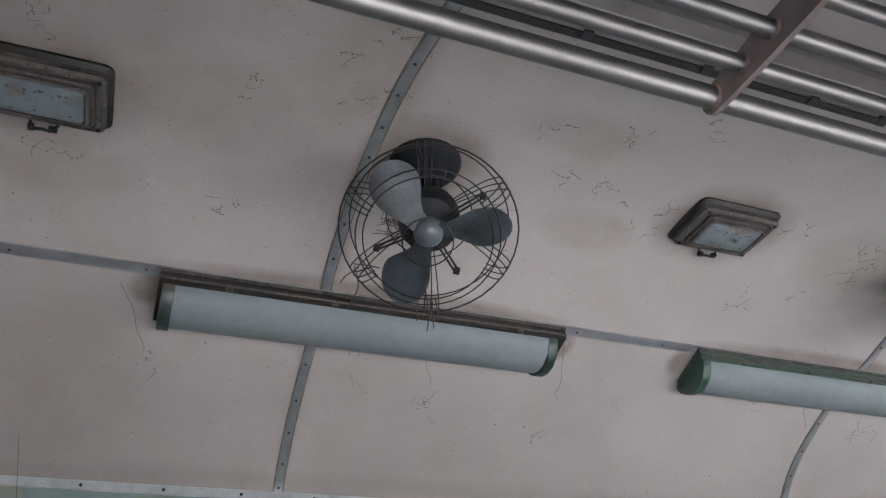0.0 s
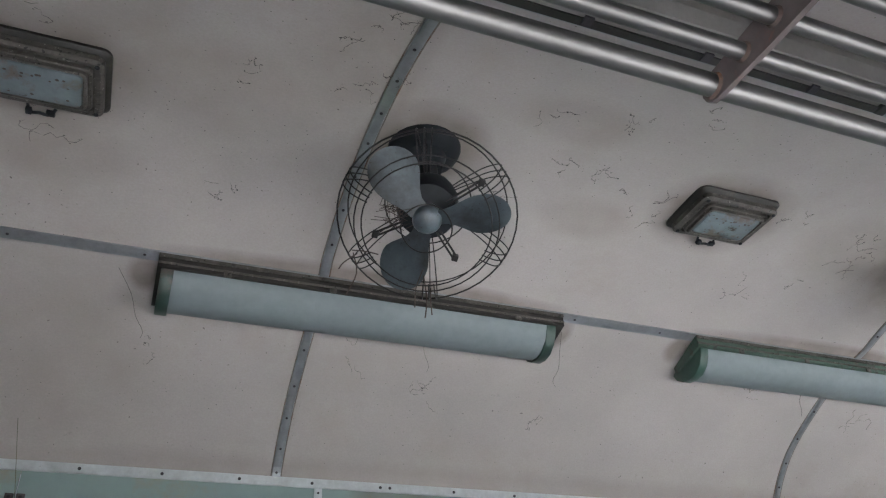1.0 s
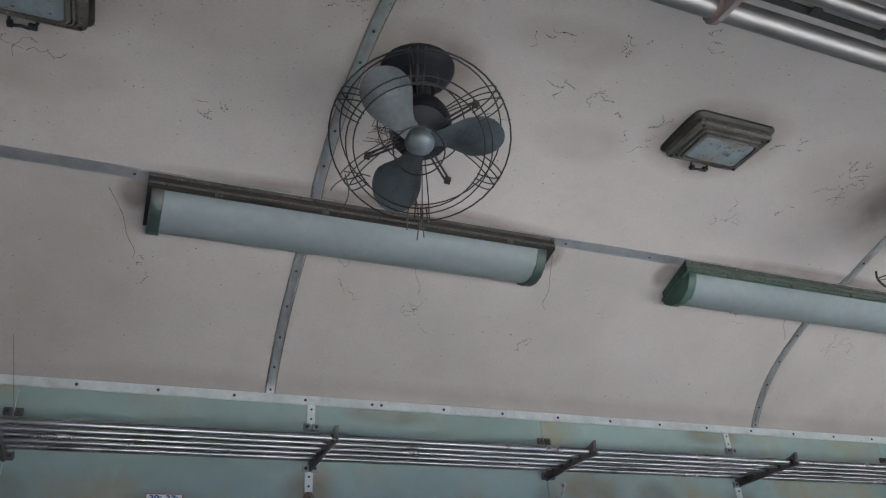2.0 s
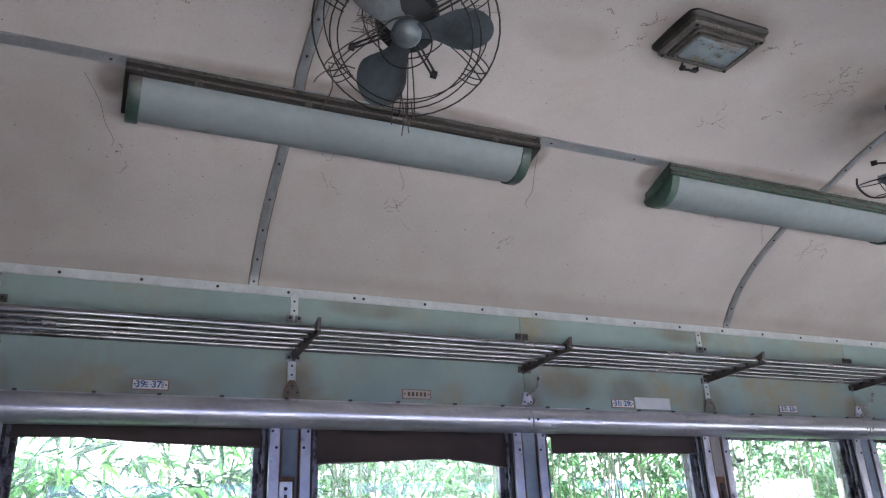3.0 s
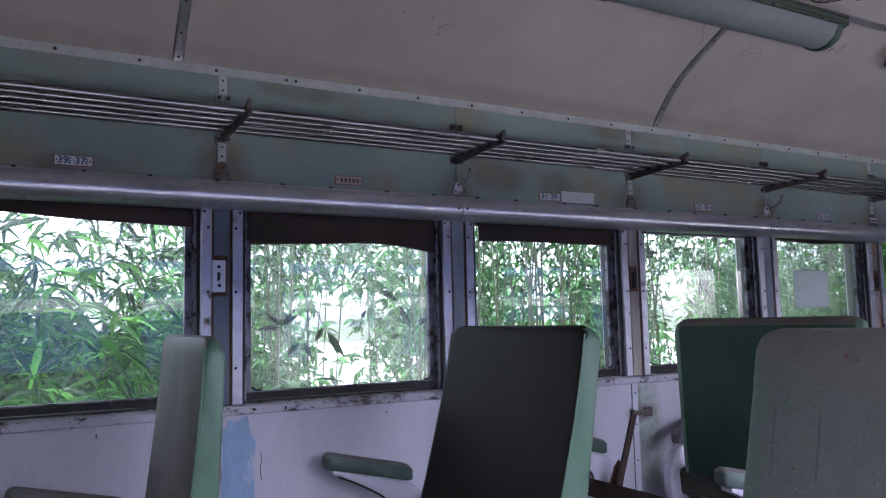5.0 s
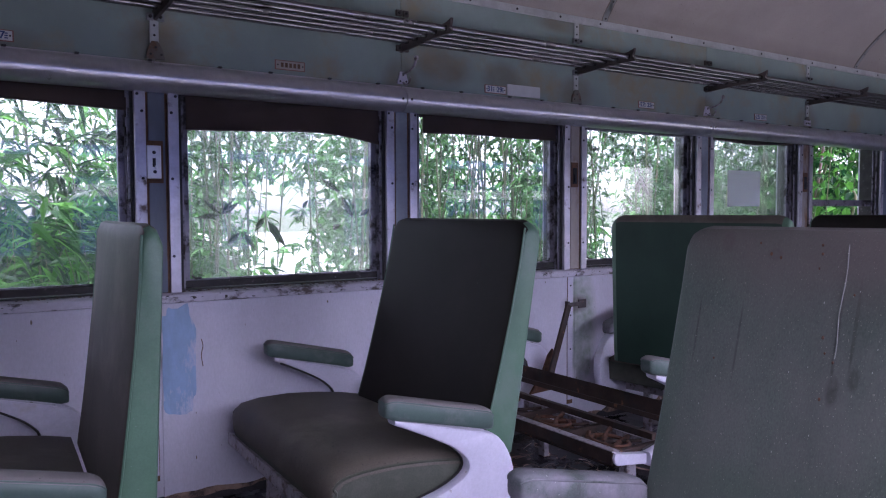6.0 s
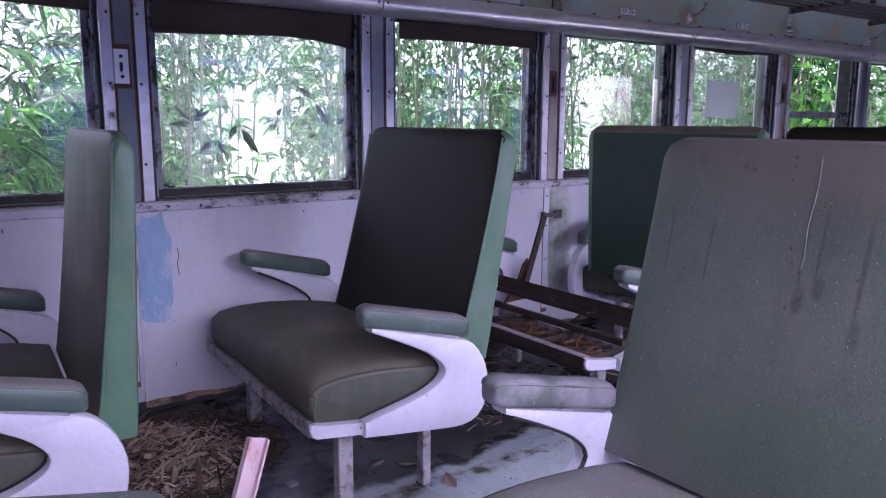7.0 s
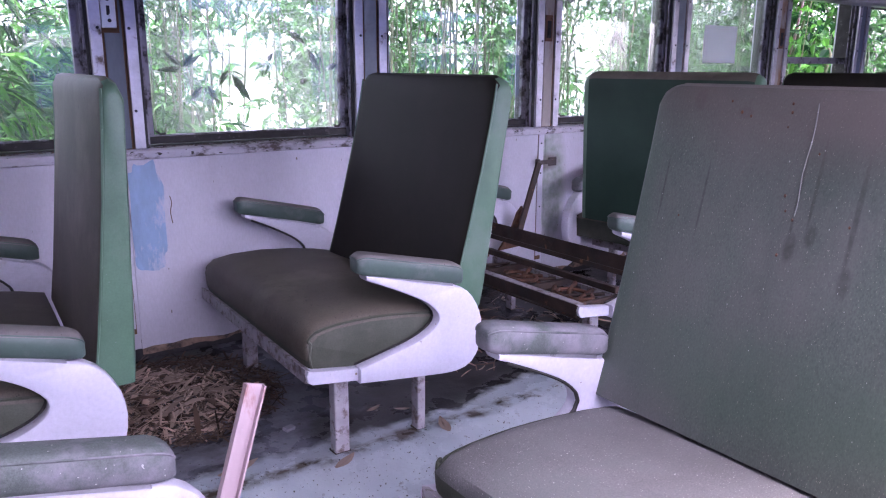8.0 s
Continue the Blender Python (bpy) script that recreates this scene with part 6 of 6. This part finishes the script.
def spray(tip, yaw, rnd, lo, hi, width):
    """The fan of leaves at the end of one twig."""
    out = []
    n = rnd.randint(4, 7)
    for i in range(n):
        a = yaw + (i - (n - 1) / 2) * rnd.uniform(0.3, 0.5) + rnd.gauss(0, 0.12)
        fall = rnd.gauss(-0.25, 0.38)
        d = Vector((math.cos(a) * math.cos(fall), math.sin(a) * math.cos(fall), math.sin(fall)))
        L = rnd.uniform(lo, hi)
        root = tip - Vector((math.cos(yaw), math.sin(yaw), -0.15)) * L * 0.5 * (1 - abs(i - (n - 1) / 2) / n) * rnd.random()
        out.append((root, d, L, L * width * rnd.uniform(0.75, 1.3), rnd.uniform(-0.9, 0.9), rnd.uniform(0.05, 0.3)))
    return out


def sight_gap(x, y, z=1.0):
    """How open the thicket is along sight lines from the lens, so that bright sky shows: 1 in the two gaps, less in a
    third; leaves close over them.
    """
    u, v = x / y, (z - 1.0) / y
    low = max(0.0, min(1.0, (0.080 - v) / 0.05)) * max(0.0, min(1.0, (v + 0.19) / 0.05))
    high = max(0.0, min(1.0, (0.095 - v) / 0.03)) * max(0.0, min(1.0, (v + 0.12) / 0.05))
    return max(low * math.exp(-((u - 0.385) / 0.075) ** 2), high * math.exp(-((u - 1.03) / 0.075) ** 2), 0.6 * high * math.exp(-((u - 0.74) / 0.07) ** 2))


def bamboo(x, y, seed, count, sprays, tall=(3.6, 5.2), leaf=(0.07, 0.14), bare=0.0, mat=None, spread=0.42, culm=(0.006, 0.014), label="", shade_leaves=300):
    """A clump; its culms stand bare up to a height in the gaps along the sight lines and carry fans of leaves above and
    below.
    """
    rnd = random.Random(seed)
    ob = thing("bamboo", label or "dense green bamboo clump with slender leaves outside the window", "bamboo", pose(x, y, -1.15), "bamboo outside")
    blades = []
    for c in range(count):
        bx, by = rnd.gauss(0, spread), rnd.gauss(0, 0.28)
        if sight_gap(x + bx, y + by) > 0.45 and rnd.random() < 0.5:
            continue
        lean = (rnd.gauss(0, 0.22), rnd.gauss(-0.08, 0.16))
        h = rnd.uniform(*tall)
        pts = [Vector((bx + lean[0] * t * t * 1.6, by + lean[1] * t * t * 1.6, h * t)) for t in [i / 8 for i in range(9)]]
        r0 = rnd.uniform(*culm)
        part("culm", tube(bmesh.new(), pts, [r0 * (1 - 0.8 * i / 8) for i in range(9)], 6), M_CULM, ob, smooth=True)
        for i in range(sprays):
            t = rnd.uniform(0.12, 1.0)
            k = min(7, int(t * 8))
            c0 = pts[k].lerp(pts[k + 1], t * 8 - k)
            a, d = rnd.random() * 2 * math.pi, abs(rnd.gauss(0.34, 0.24))
            tip = c0 + Vector((math.cos(a) * d, math.sin(a) * d * 0.8, rnd.uniform(-0.1, 0.15)))
            open_here = max(bare, sight_gap(x + tip.x, y + tip.y, tip.z - 1.15 + 0.12 * rnd.gauss(0, 1)))
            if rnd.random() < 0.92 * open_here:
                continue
            blades += spray(tip, a, rnd, *leaf, 0.075)
    leaf_mesh("crown", blades, mat or M_LEAF, ob, 2.90 - y)
    over = []                                          # unseen leaves added above the culms to shade the growth below
    for _ in range(shade_leaves):
        a, d = rnd.random() * 2 * math.pi, math.sqrt(rnd.random())
        over.append(Vector((1.2 * d * math.cos(a), 1.3 * d * math.sin(a), rnd.uniform(3.9, 5.6))))
    if over:
        leaves("canopy", over, M_LEAF, ob, 0.3, 0.55, 0.13, rnd, 2.90 - y)
    return ob


rnd_out = random.Random(11)
LOW = "low bright bamboo with broad leaves close to the window"
for i in range(7):                                     # the low broad-leaved growth before one window, open sky above it
    bx = -0.75 + 0.24 * i + rnd_out.uniform(-0.06, 0.06)
    bamboo(bx, 3.75 + rnd_out.uniform(-0.35, 0.45), 600 + i, 5, 26, (1.6, 2.2 + 0.2 * i), (0.11, 0.21), 0.0, M_LEAFBRIGHT, 0.2, (0.003, 0.006), LOW, 170)
for i in range(5):
    bx = -1.0 + 0.42 * i + rnd_out.uniform(-0.1, 0.1)
    bamboo(bx, 4.6 + rnd_out.uniform(-0.2, 0.3), 640 + i, 6, 34, (1.9, 2.4 if i < 3 else 3.4), (0.10, 0.19), 0.0, M_LEAFBRIGHT, 0.25, (0.003, 0.006), LOW, 170)
for i in range(5):                                     # taller bamboo, paler against the sky, beside the open end
    bx = 0.75 + 0.24 * i + rnd_out.uniform(-0.06, 0.06)
    bamboo(bx, 5.9 + rnd_out.uniform(-0.3, 0.3), 660 + i, 4, 30, (2.6, 4.0), (0.09, 0.16), 0.0, M_LEAFBRIGHT, 0.3, (0.004, 0.008), shade_leaves=0)
for bx, by in ((1.12, 4.1), (1.30, 4.9), (2.02, 4.0), (2.45, 4.8), (2.75, 4.2), (3.6, 4.3)):
    bamboo(bx, by, 700 + int(bx * 10), 3, 40, leaf=(0.05, 0.11), spread=0.14, shade_leaves=0)
for i in range(14):
    bx = 1.05 + 0.72 * i + rnd_out.uniform(-0.2, 0.2)
    bamboo(bx, 4.35 + rnd_out.uniform(-0.3, 0.35) + 0.05 * i, 100 + i, 4, 58, leaf=(0.05, 0.12))
for i in range(13):
    bx, by = 1.1 + 1.0 * i + rnd_out.uniform(-0.3, 0.3), 5.4 + rnd_out.uniform(-0.3, 0.3)
    bamboo(bx, by, 400 + i, 4, 66, leaf=(0.05, 0.12))
for i in range(12):
    bx, by = 1.3 + 1.35 * i + rnd_out.uniform(-0.4, 0.4), 6.7 + rnd_out.uniform(-0.4, 0.5)
    bamboo(bx, by, 200 + i, 4, 72, leaf=(0.06, 0.13))
for i in range(5):                                     # a stand of thicker pale culms with few leaves among them
    bx, by = 3.35 + 0.42 * i + rnd_out.uniform(-0.1, 0.1), 5.0 + rnd_out.uniform(-0.3, 0.6)
    bamboo(bx, by, 330 + i, 5, 16, leaf=(0.06, 0.12), bare=0.6, culm=(0.012, 0.022))


def shrub(x, y, seed):
    """A broad-leaved shrub with a few bare limbs."""
    rnd = random.Random(seed)
    ob = thing("shrub", "sunlit broad-leaved shrub with a bare reddish branch", "shrub", pose(x, y, -1.15))
    spots = []
    for k in range(7):
        a = rnd.uniform(-0.6, 0.6)
        pts = curve_points([(rnd.gauss(0, 0.1), rnd.gauss(0, 0.1), 0), (a * 0.4, rnd.gauss(0, 0.15), 1.2), (a + rnd.gauss(0, 0.2), rnd.gauss(0, 0.3), 2.3),
                            (a * 1.7 + rnd.gauss(0, 0.3), rnd.gauss(0, 0.4), 3.4)], 5)
        part("limb", tube(bmesh.new(), pts, [0.035 * (1 - 0.8 * i / (len(pts) - 1)) for i in range(len(pts))], 7), M_PINKBAR if k == 0 else M_CULM, ob, smooth=True)
        for _ in range(190):
            c = pts[rnd.randint(4, len(pts) - 1)]
            spots.append(c + Vector((rnd.gauss(0, 0.32), rnd.gauss(0, 0.3), rnd.gauss(0, 0.3))))
    leaves("crown", spots, M_LEAFBRIGHT, ob, 0.09, 0.17, 0.30, rnd)


shrub(8.0, 4.7, 41)
shrub(9.4, 5.0, 42)


def undergrowth(name, x0, x1, y0, y1, top, n, seed, lo, hi, label, mat=None, shut=0.0):
    """A band of low leaves; shut: how much of it also fills the gaps along the sight lines."""
    rnd = random.Random(seed)
    spots = []
    for _ in range(n):
        x, y = rnd.uniform(x0, x1), rnd.uniform(y0, y1)
        h = top * (0.65 + 0.5 * noise.noise((x * 0.6, y * 0.5, seed)))
        z = -1.15 + (h + 1.15) * rnd.random() ** 0.6
        if rnd.random() < (1 - shut) * 0.93 * sight_gap(x, y, z):
            continue
        spots.append(Vector((x, y, z)))
    ob = leaves(name, spots, mat or M_LEAF, None, lo, hi, 0.16, rnd)
    return tagged(ob, label, "undergrowth", kind="stuff")


undergrowth("undergrowth", -2, 10, 3.2, 5.6, 0.72, 8200, 5, 0.08, 0.18, "low green weeds outside the windows", M_LEAFBRIGHT)
undergrowth("undergrowth", 1.2, 28, 8, 11, 3.2, 12000, 6, 0.14, 0.28, "distant green scrub beyond the bamboo")
undergrowth("undergrowth", -2.2, 1.6, 4.2, 6.6, 0.95, 12000, 9, 0.12, 0.24, "dense dark bamboo scrub close to the coach")
undergrowth("undergrowth", -3.2, 1.9, 6.8, 8.4, 2.1, 14000, 17, 0.10, 0.20, "soft green scrub behind the low bamboo")
undergrowth("undergrowth", 1.5, 12, 6.0, 8.2, 3.0, 17000, 15, 0.08, 0.16, "fine green bamboo leaves in a thicket")
undergrowth("undergrowth", 1.6, 26, 12, 15, 3.3, 7000, 18, 0.2, 0.4, "pale leafy trees far behind the bamboo")
undergrowth("undergrowth", -10, 40, 12, 15, 1.3, 9000, 8, 0.25, 0.45, "thick green scrub far behind the bamboo")
# Added pale sheet that shows white through the gaps in the scrub.
bm = bmesh.new()
box(bm, -30, 90, 18, 75, -1.3, -1.08, 0.01)
tagged(part("gravel_yard", bm, M_CONCRETE), "added pale ground that shows white through the scrub", "yard", kind="structure")
# Unseen platform beside the lens, kept pale to bounce daylight onto the ceiling.
bm = bmesh.new()
box(bm, -30, 36, -4.6, -0.25, -1.2, -0.22, 0.02)
tagged(part("platform", bm, M_CONCRETE), "unseen pale concrete station platform that bounces daylight into the coach", "platform", kind="structure")

# sprigs that hang close before the panes
def sprig(name, rows, mat, label, parent_stem=None):
    verts, faces = [], []
    for a, b, w in rows:
        a, b = Vector(a), Vector(b)
        d = b - a
        s = d.cross(Vector((0.2, 1, 0.1))).normalized()
        k = len(verts)
        q, r = a + d * 0.35, a + d * 0.7
        o = Vector((0, 0.006, 0))
        verts += [a, q - s * w + o, q, q + s * w + o, r - s * w * 0.7 + o, r, r + s * w * 0.7 + o, b]
        faces += [(k, k + 1, k + 2), (k, k + 2, k + 3), (k + 1, k + 4, k + 5, k + 2), (k + 2, k + 5, k + 6, k + 3), (k + 4, k + 7, k + 5), (k + 5, k + 7, k + 6)]
    me = bpy.data.meshes.new(name)
    me.from_pydata([tuple(v) for v in verts], [], faces)
    me.materials.append(mat)
    ob = tagged(new(name, me), label, "bamboo sprig")
    if parent_stem:
        part("stem", tube(bmesh.new(), curve_points(parent_stem, 4), 0.0016, 5), M_TWIG, ob)
    return ob


P = 2.80
sprig("bamboo_sprig", [((0.868, P, 0.998), (0.798, P, 1.059), 0.009), ((0.868, P, 0.998), (0.911, P, 1.052), 0.009), ((0.864, P, 0.995), (0.772, P, 0.989), 0.011),
                       ((0.874, P, 1), (0.938, P, 1.047), 0.009)], M_LEAFDARK, "thin dark bamboo sprig hanging outside a window pane",
      [(0.869, P, 1), (0.879, P + 0.02, 1.193), (0.83, P + 0.05, 1.435), (0.772, P + 0.3, 1.773)])
sprig("bamboo_sprig", [((1.043, P, 0.977), (1.118, P, 0.871), 0.016), ((1.033, P, 0.991), (0.994, P, 0.933), 0.012), ((0.935, P, 0.932), (0.884, P, 0.881), 0.012),
                       ((0.951, P, 0.937), (0.994, P, 0.865), 0.011)], M_LEAFDARK, "drooping dark bamboo leaf outside a window pane",
      [(1.043, P, 0.981), (1.014, P, 1.029), (0.956, P + 0.03, 1.193), (0.917, P + 0.2, 1.676)])
sprig("bamboo_sprig", [((1.273, P, 1.137), (1.352, P, 1.087), 0.013), ((1.352, P, 1.077), (1.411, P, 0.975), 0.012), ((1.188, P, 1.021), (1.212, P, 1.055), 0.009),
                       ((1.313, P, 0.937), (1.352, P, 0.957), 0.012), ((1.439, P, 0.991), (1.487, P, 1.02), 0.012)], M_LEAFDARK, "bamboo twig with a few dark leaves outside a window pane",
      [(1.352, P, 1.077), (1.313, P, 1.106), (1.273, P, 1.137), (1.226, P + 0.02, 1.29), (1.159, P + 0.3, 1.773)])
sprig("bamboo_sprig", [((3.091, P, 1.197), (3.184, P, 1.074), 0.014), ((3.095, P, 1.187), (3.085, P, 1.098), 0.014), ((3.095, P, 1.197), (3.144, P, 1.118), 0.014),
                       ((2.737, P, 1.381), (2.74, P, 1.271), 0.014), ((2.741, P, 1.315), (2.8, P, 1.324), 0.012)], M_LEAFDARK,
      "small bunch of dark leaves outside a window pane", [(3.095, P, 1.197), (3.065, P + 0.01, 1.295), (2.996, P + 0.1, 1.491), (2.947, P + 0.35, 1.786), (2.898, P + 0.95, 2.081)])

# a blue coach on the next track
coach = thing("railway_coach", "blue railway coach with a white stripe on the next track", "railway coach", pose(3, -8.0, -1.15))
part("body", prism(bmesh.new(), [(0, 0.9), (0, 3.1), (-0.25, 3.45), (-1.4, 3.65), (-2.55, 3.45), (-2.8, 3.1), (-2.8, 0.9)], "x", -9, 9), M_COACHBLUE, coach, "blue painted body")
part("stripe", boxes((-8.98, 8.98, 0.001, 0.012, 2.42, 2.62)), M_COACHWHITE, coach, "white stripe")
for i in range(15):
    part("window", boxes((-8.4 + i * 1.18, -7.65 + i * 1.18, -0.01, 0.008, 2.74, 3.06), bevel=0.003), M_COACHGLASS, coach)
for x in (-6.5, 6.5):
    bm = bmesh.new()
    for dx in (-1, 1):
        for y in (-0.6, -2.2):
            tube(bm, [(x + dx, y, 0.43), (x + dx, y - 0.12, 0.43)], 0.43, 20)
    box(bm, x - 1.5, x + 1.5, -2.4, -0.4, 0.45, 0.9)
    part("bogie", bm, M_FANDARK, coach)


# ------------------------------------------------------------------ cobwebs, twigs, fallen leaves
def on_ceiling(x, y, drop=0.003):
    return Vector((x, y, ceiling_z(y) - drop))


def cobweb(x, y, seed, size):
    """A few dusty strands on the ceiling, some knotted into dark crumbs."""
    rnd = random.Random(seed)
    bm = bmesh.new()
    a0 = rnd.random() * 6.28
    for _ in range(rnd.randint(3, 6)):                 # ragged threads that wander one way
        a, px, py = a0 + rnd.gauss(0, 0.5), x + rnd.gauss(0, size * 0.25), y + rnd.gauss(0, size * 0.25)
        pts = []
        step = size * rnd.uniform(0.04, 0.12)
        for i in range(7):
            pts.append(on_ceiling(px, py, 0.0015 + 0.003 * rnd.random()))
            a += rnd.gauss(0, 0.75)
            px, py = px + step * math.cos(a), py + step * math.sin(a)
        tube(bm, pts, [rnd.uniform(0.0002, 0.00065) for _ in pts], 4)
        for _ in range(rnd.randint(2, 6)):             # dust caught on them
            c = rnd.choice(pts) + Vector((rnd.gauss(0, 0.003), rnd.gauss(0, 0.003), 0))
            bmesh.ops.create_icosphere(bm, subdivisions=1, radius=rnd.uniform(0.0006, 0.0018), matrix=Matrix.Translation(c) @ Matrix.Rotation(rnd.random() * 3, 4, "Z") @ Matrix.Diagonal((2.4, 0.8, 0.5, 1)))
    return tagged(part("cobweb", bm, M_WEB), "dusty cobweb strands clinging to the ceiling", "cobweb", "cobwebs", "stuff")


verts, faces = [], []                                  # fly dirt over the whole ceiling
rnd = random.Random(88)
for _ in range(2600):
    x, y = rnd.uniform(-0.6, 3.2), rnd.uniform(0.95, 2.6)
    if noise.noise((x * 2.2, y * 2.2, 4.0)) < rnd.uniform(-0.5, 0.35):
        continue
    c, r, a = on_ceiling(x, y, 0.0012), rnd.choice((0.0007, 0.0009, 0.0012, 0.0019)), rnd.random() * 3
    b = len(verts)
    verts += [tuple(c + Vector((r * k * math.cos(a + i * 1.2566), 0.7 * r * math.sin(a + i * 1.2566), 0))) for i, k in enumerate((1, 0.7, 1.5, 0.8, 1.1))] + [tuple(c + Vector((0, 0, -0.6 * r)))]
    faces += [(b + i, b + (i + 1) % 5, b + 5) for i in range(5)]
me = bpy.data.meshes.new("ceiling_specks")
me.from_pydata(verts, [], faces)
me.materials.append(M_WEB)
tagged(new("ceiling_specks", me), "small dark specks of fly dirt on the ceiling", "dirt", kind="stuff")
rnd_web = random.Random(3)
for x, y, size in ((-0.33, 1.66, 0.16), (-0.40, 1.24, 0.14), (0.33, 1.30, 0.16), (0.30, 1.12, 0.12), (0.38, 1.02, 0.12), (0.42, 1.22, 0.08), (0.92, 1.2, 0.12), (1.1, 1.16, 0.1),
                   (1.0, 1.36, 0.1), (1.16, 1.42, 0.16), (1.38, 1.52, 0.14), (1.9, 1.4, 0.1), (2.2, 1.45, 0.14), (1.9, 1.8, 0.12), (2.15, 1.72, 0.12), (0.1, 1.3, 0.1),
                   (0.1, 1.75, 0.08), (0.85, 1.6, 0.1), (1.3, 1.1, 0.12), (2.3, 1.55, 0.16), (0.0, 2.3, 0.1), (0.62, 2.28, 0.12), (0.9, 2.35, 0.14), (1.4, 2.45, 0.08),
                   (2.3, 2.2, 0.1), (2.9, 2.3, 0.14), (3.4, 2.2, 0.1)):
    cobweb(x, y, rnd_web.randint(0, 9999), size)
for i in range(4):                                     # long threads between the lights and the cove
    rnd = random.Random(50 + i)
    x = (-0.13, 0.78, 1.33, 2.5)[i]
    pts = [on_ceiling(x + rnd.gauss(0, 0.02) + 0.03 * j, 2.06 + 0.07 * j, 0.004 + 0.02 * math.sin(j)) for j in range(6)]
    tagged(part("cobweb", tube(bmesh.new(), curve_points(pts, 3), 0.0007, 4), M_WEB), "dusty cobweb thread on the coved ceiling", "cobweb", "cobwebs", "stuff")
bm = bmesh.new()                                       # straw caught in the cage
for a, b, c in (((0.40, 1.46, 2.06), (0.42, 1.50, 2.03), (0.405, 1.54, 1.99)), ((0.41, 1.46, 2.06), (0.38, 1.47, 2.035), (0.37, 1.48, 2.02)),
                ((0.575, 1.45, 2.02), (0.60, 1.50, 1.985), (0.605, 1.53, 1.95)), ((0.57, 1.44, 2.03), (0.565, 1.48, 2.0), (0.575, 1.52, 1.97)),
                ((0.60, 1.47, 2.0), (0.61, 1.50, 1.98), (0.62, 1.52, 1.955)), ((0.395, 1.45, 2.06), (0.43, 1.46, 2.07), (0.46, 1.45, 2.06))):
    tube(bm, curve_points([a, b, c], 4), 0.0016, 5)
rnd = random.Random(9)
for _ in range(36):
    c = Vector((0.475 + rnd.gauss(0, 0.018), 1.37 + rnd.gauss(0, 0.02), 2.15 + rnd.gauss(0, 0.02)))
    d = Vector((rnd.gauss(0, 1), rnd.gauss(0, 1), rnd.gauss(0, 1))).normalized() * rnd.uniform(0.015, 0.04)
    tube(bm, [c - d, c + d], 0.0008, 4)
tagged(part("old_nest_straw", bm, M_TWIG), "dry twigs and straw of an old nest caught in the fan", "straw", kind="stuff")
for x, y, t, s, m in ((1.06, 1.83, 20, 0.06, M_DEBRIS), (0.84, 1.60, 30, 0.09, M_DEBRIS), (1.17, 1.62, 70, 0.10, M_DEBRIS), (1.13, 1.78, -30, 0.05, M_DEBRIS), (0.60, 1.72, 15, 0.12, M_DEBRIS)):
    bm = bmesh.new()
    rows = []
    for i in range(6):
        u = i / 5
        w = s * 0.16 * math.sin(math.pi * (0.08 + 0.9 * u))
        rows.append([bm.verts.new((s * (u - 0.5), v * w, 0.010 + 0.3 * s * (u - 0.5) ** 2 + 0.25 * w * v * v)) for v in (-1, 0, 1)])
    for a, b in zip(rows, rows[1:]):
        for j in range(2):
            bm.faces.new((a[j], b[j], b[j + 1], a[j + 1]))
    ob = part("fallen_leaf", bm, m)
    ob.matrix_basis = pose(x, y, -0.002, 0, 0, t)
    tagged(ob, "curled dry brown leaf lying on the floor", "leaf", "fallen leaves")
bm = boxes((-0.016, 0.016, -0.010, 0.010, 0.0, 0.009), bevel=0.001)
ob = part("foil_scrap", bm, M_ALU)
ob.matrix_basis = pose(0.80, 1.86, 0.004, 6, 4, 20)
tagged(ob, "small crumpled grey foil scrap on the floor", "scrap")
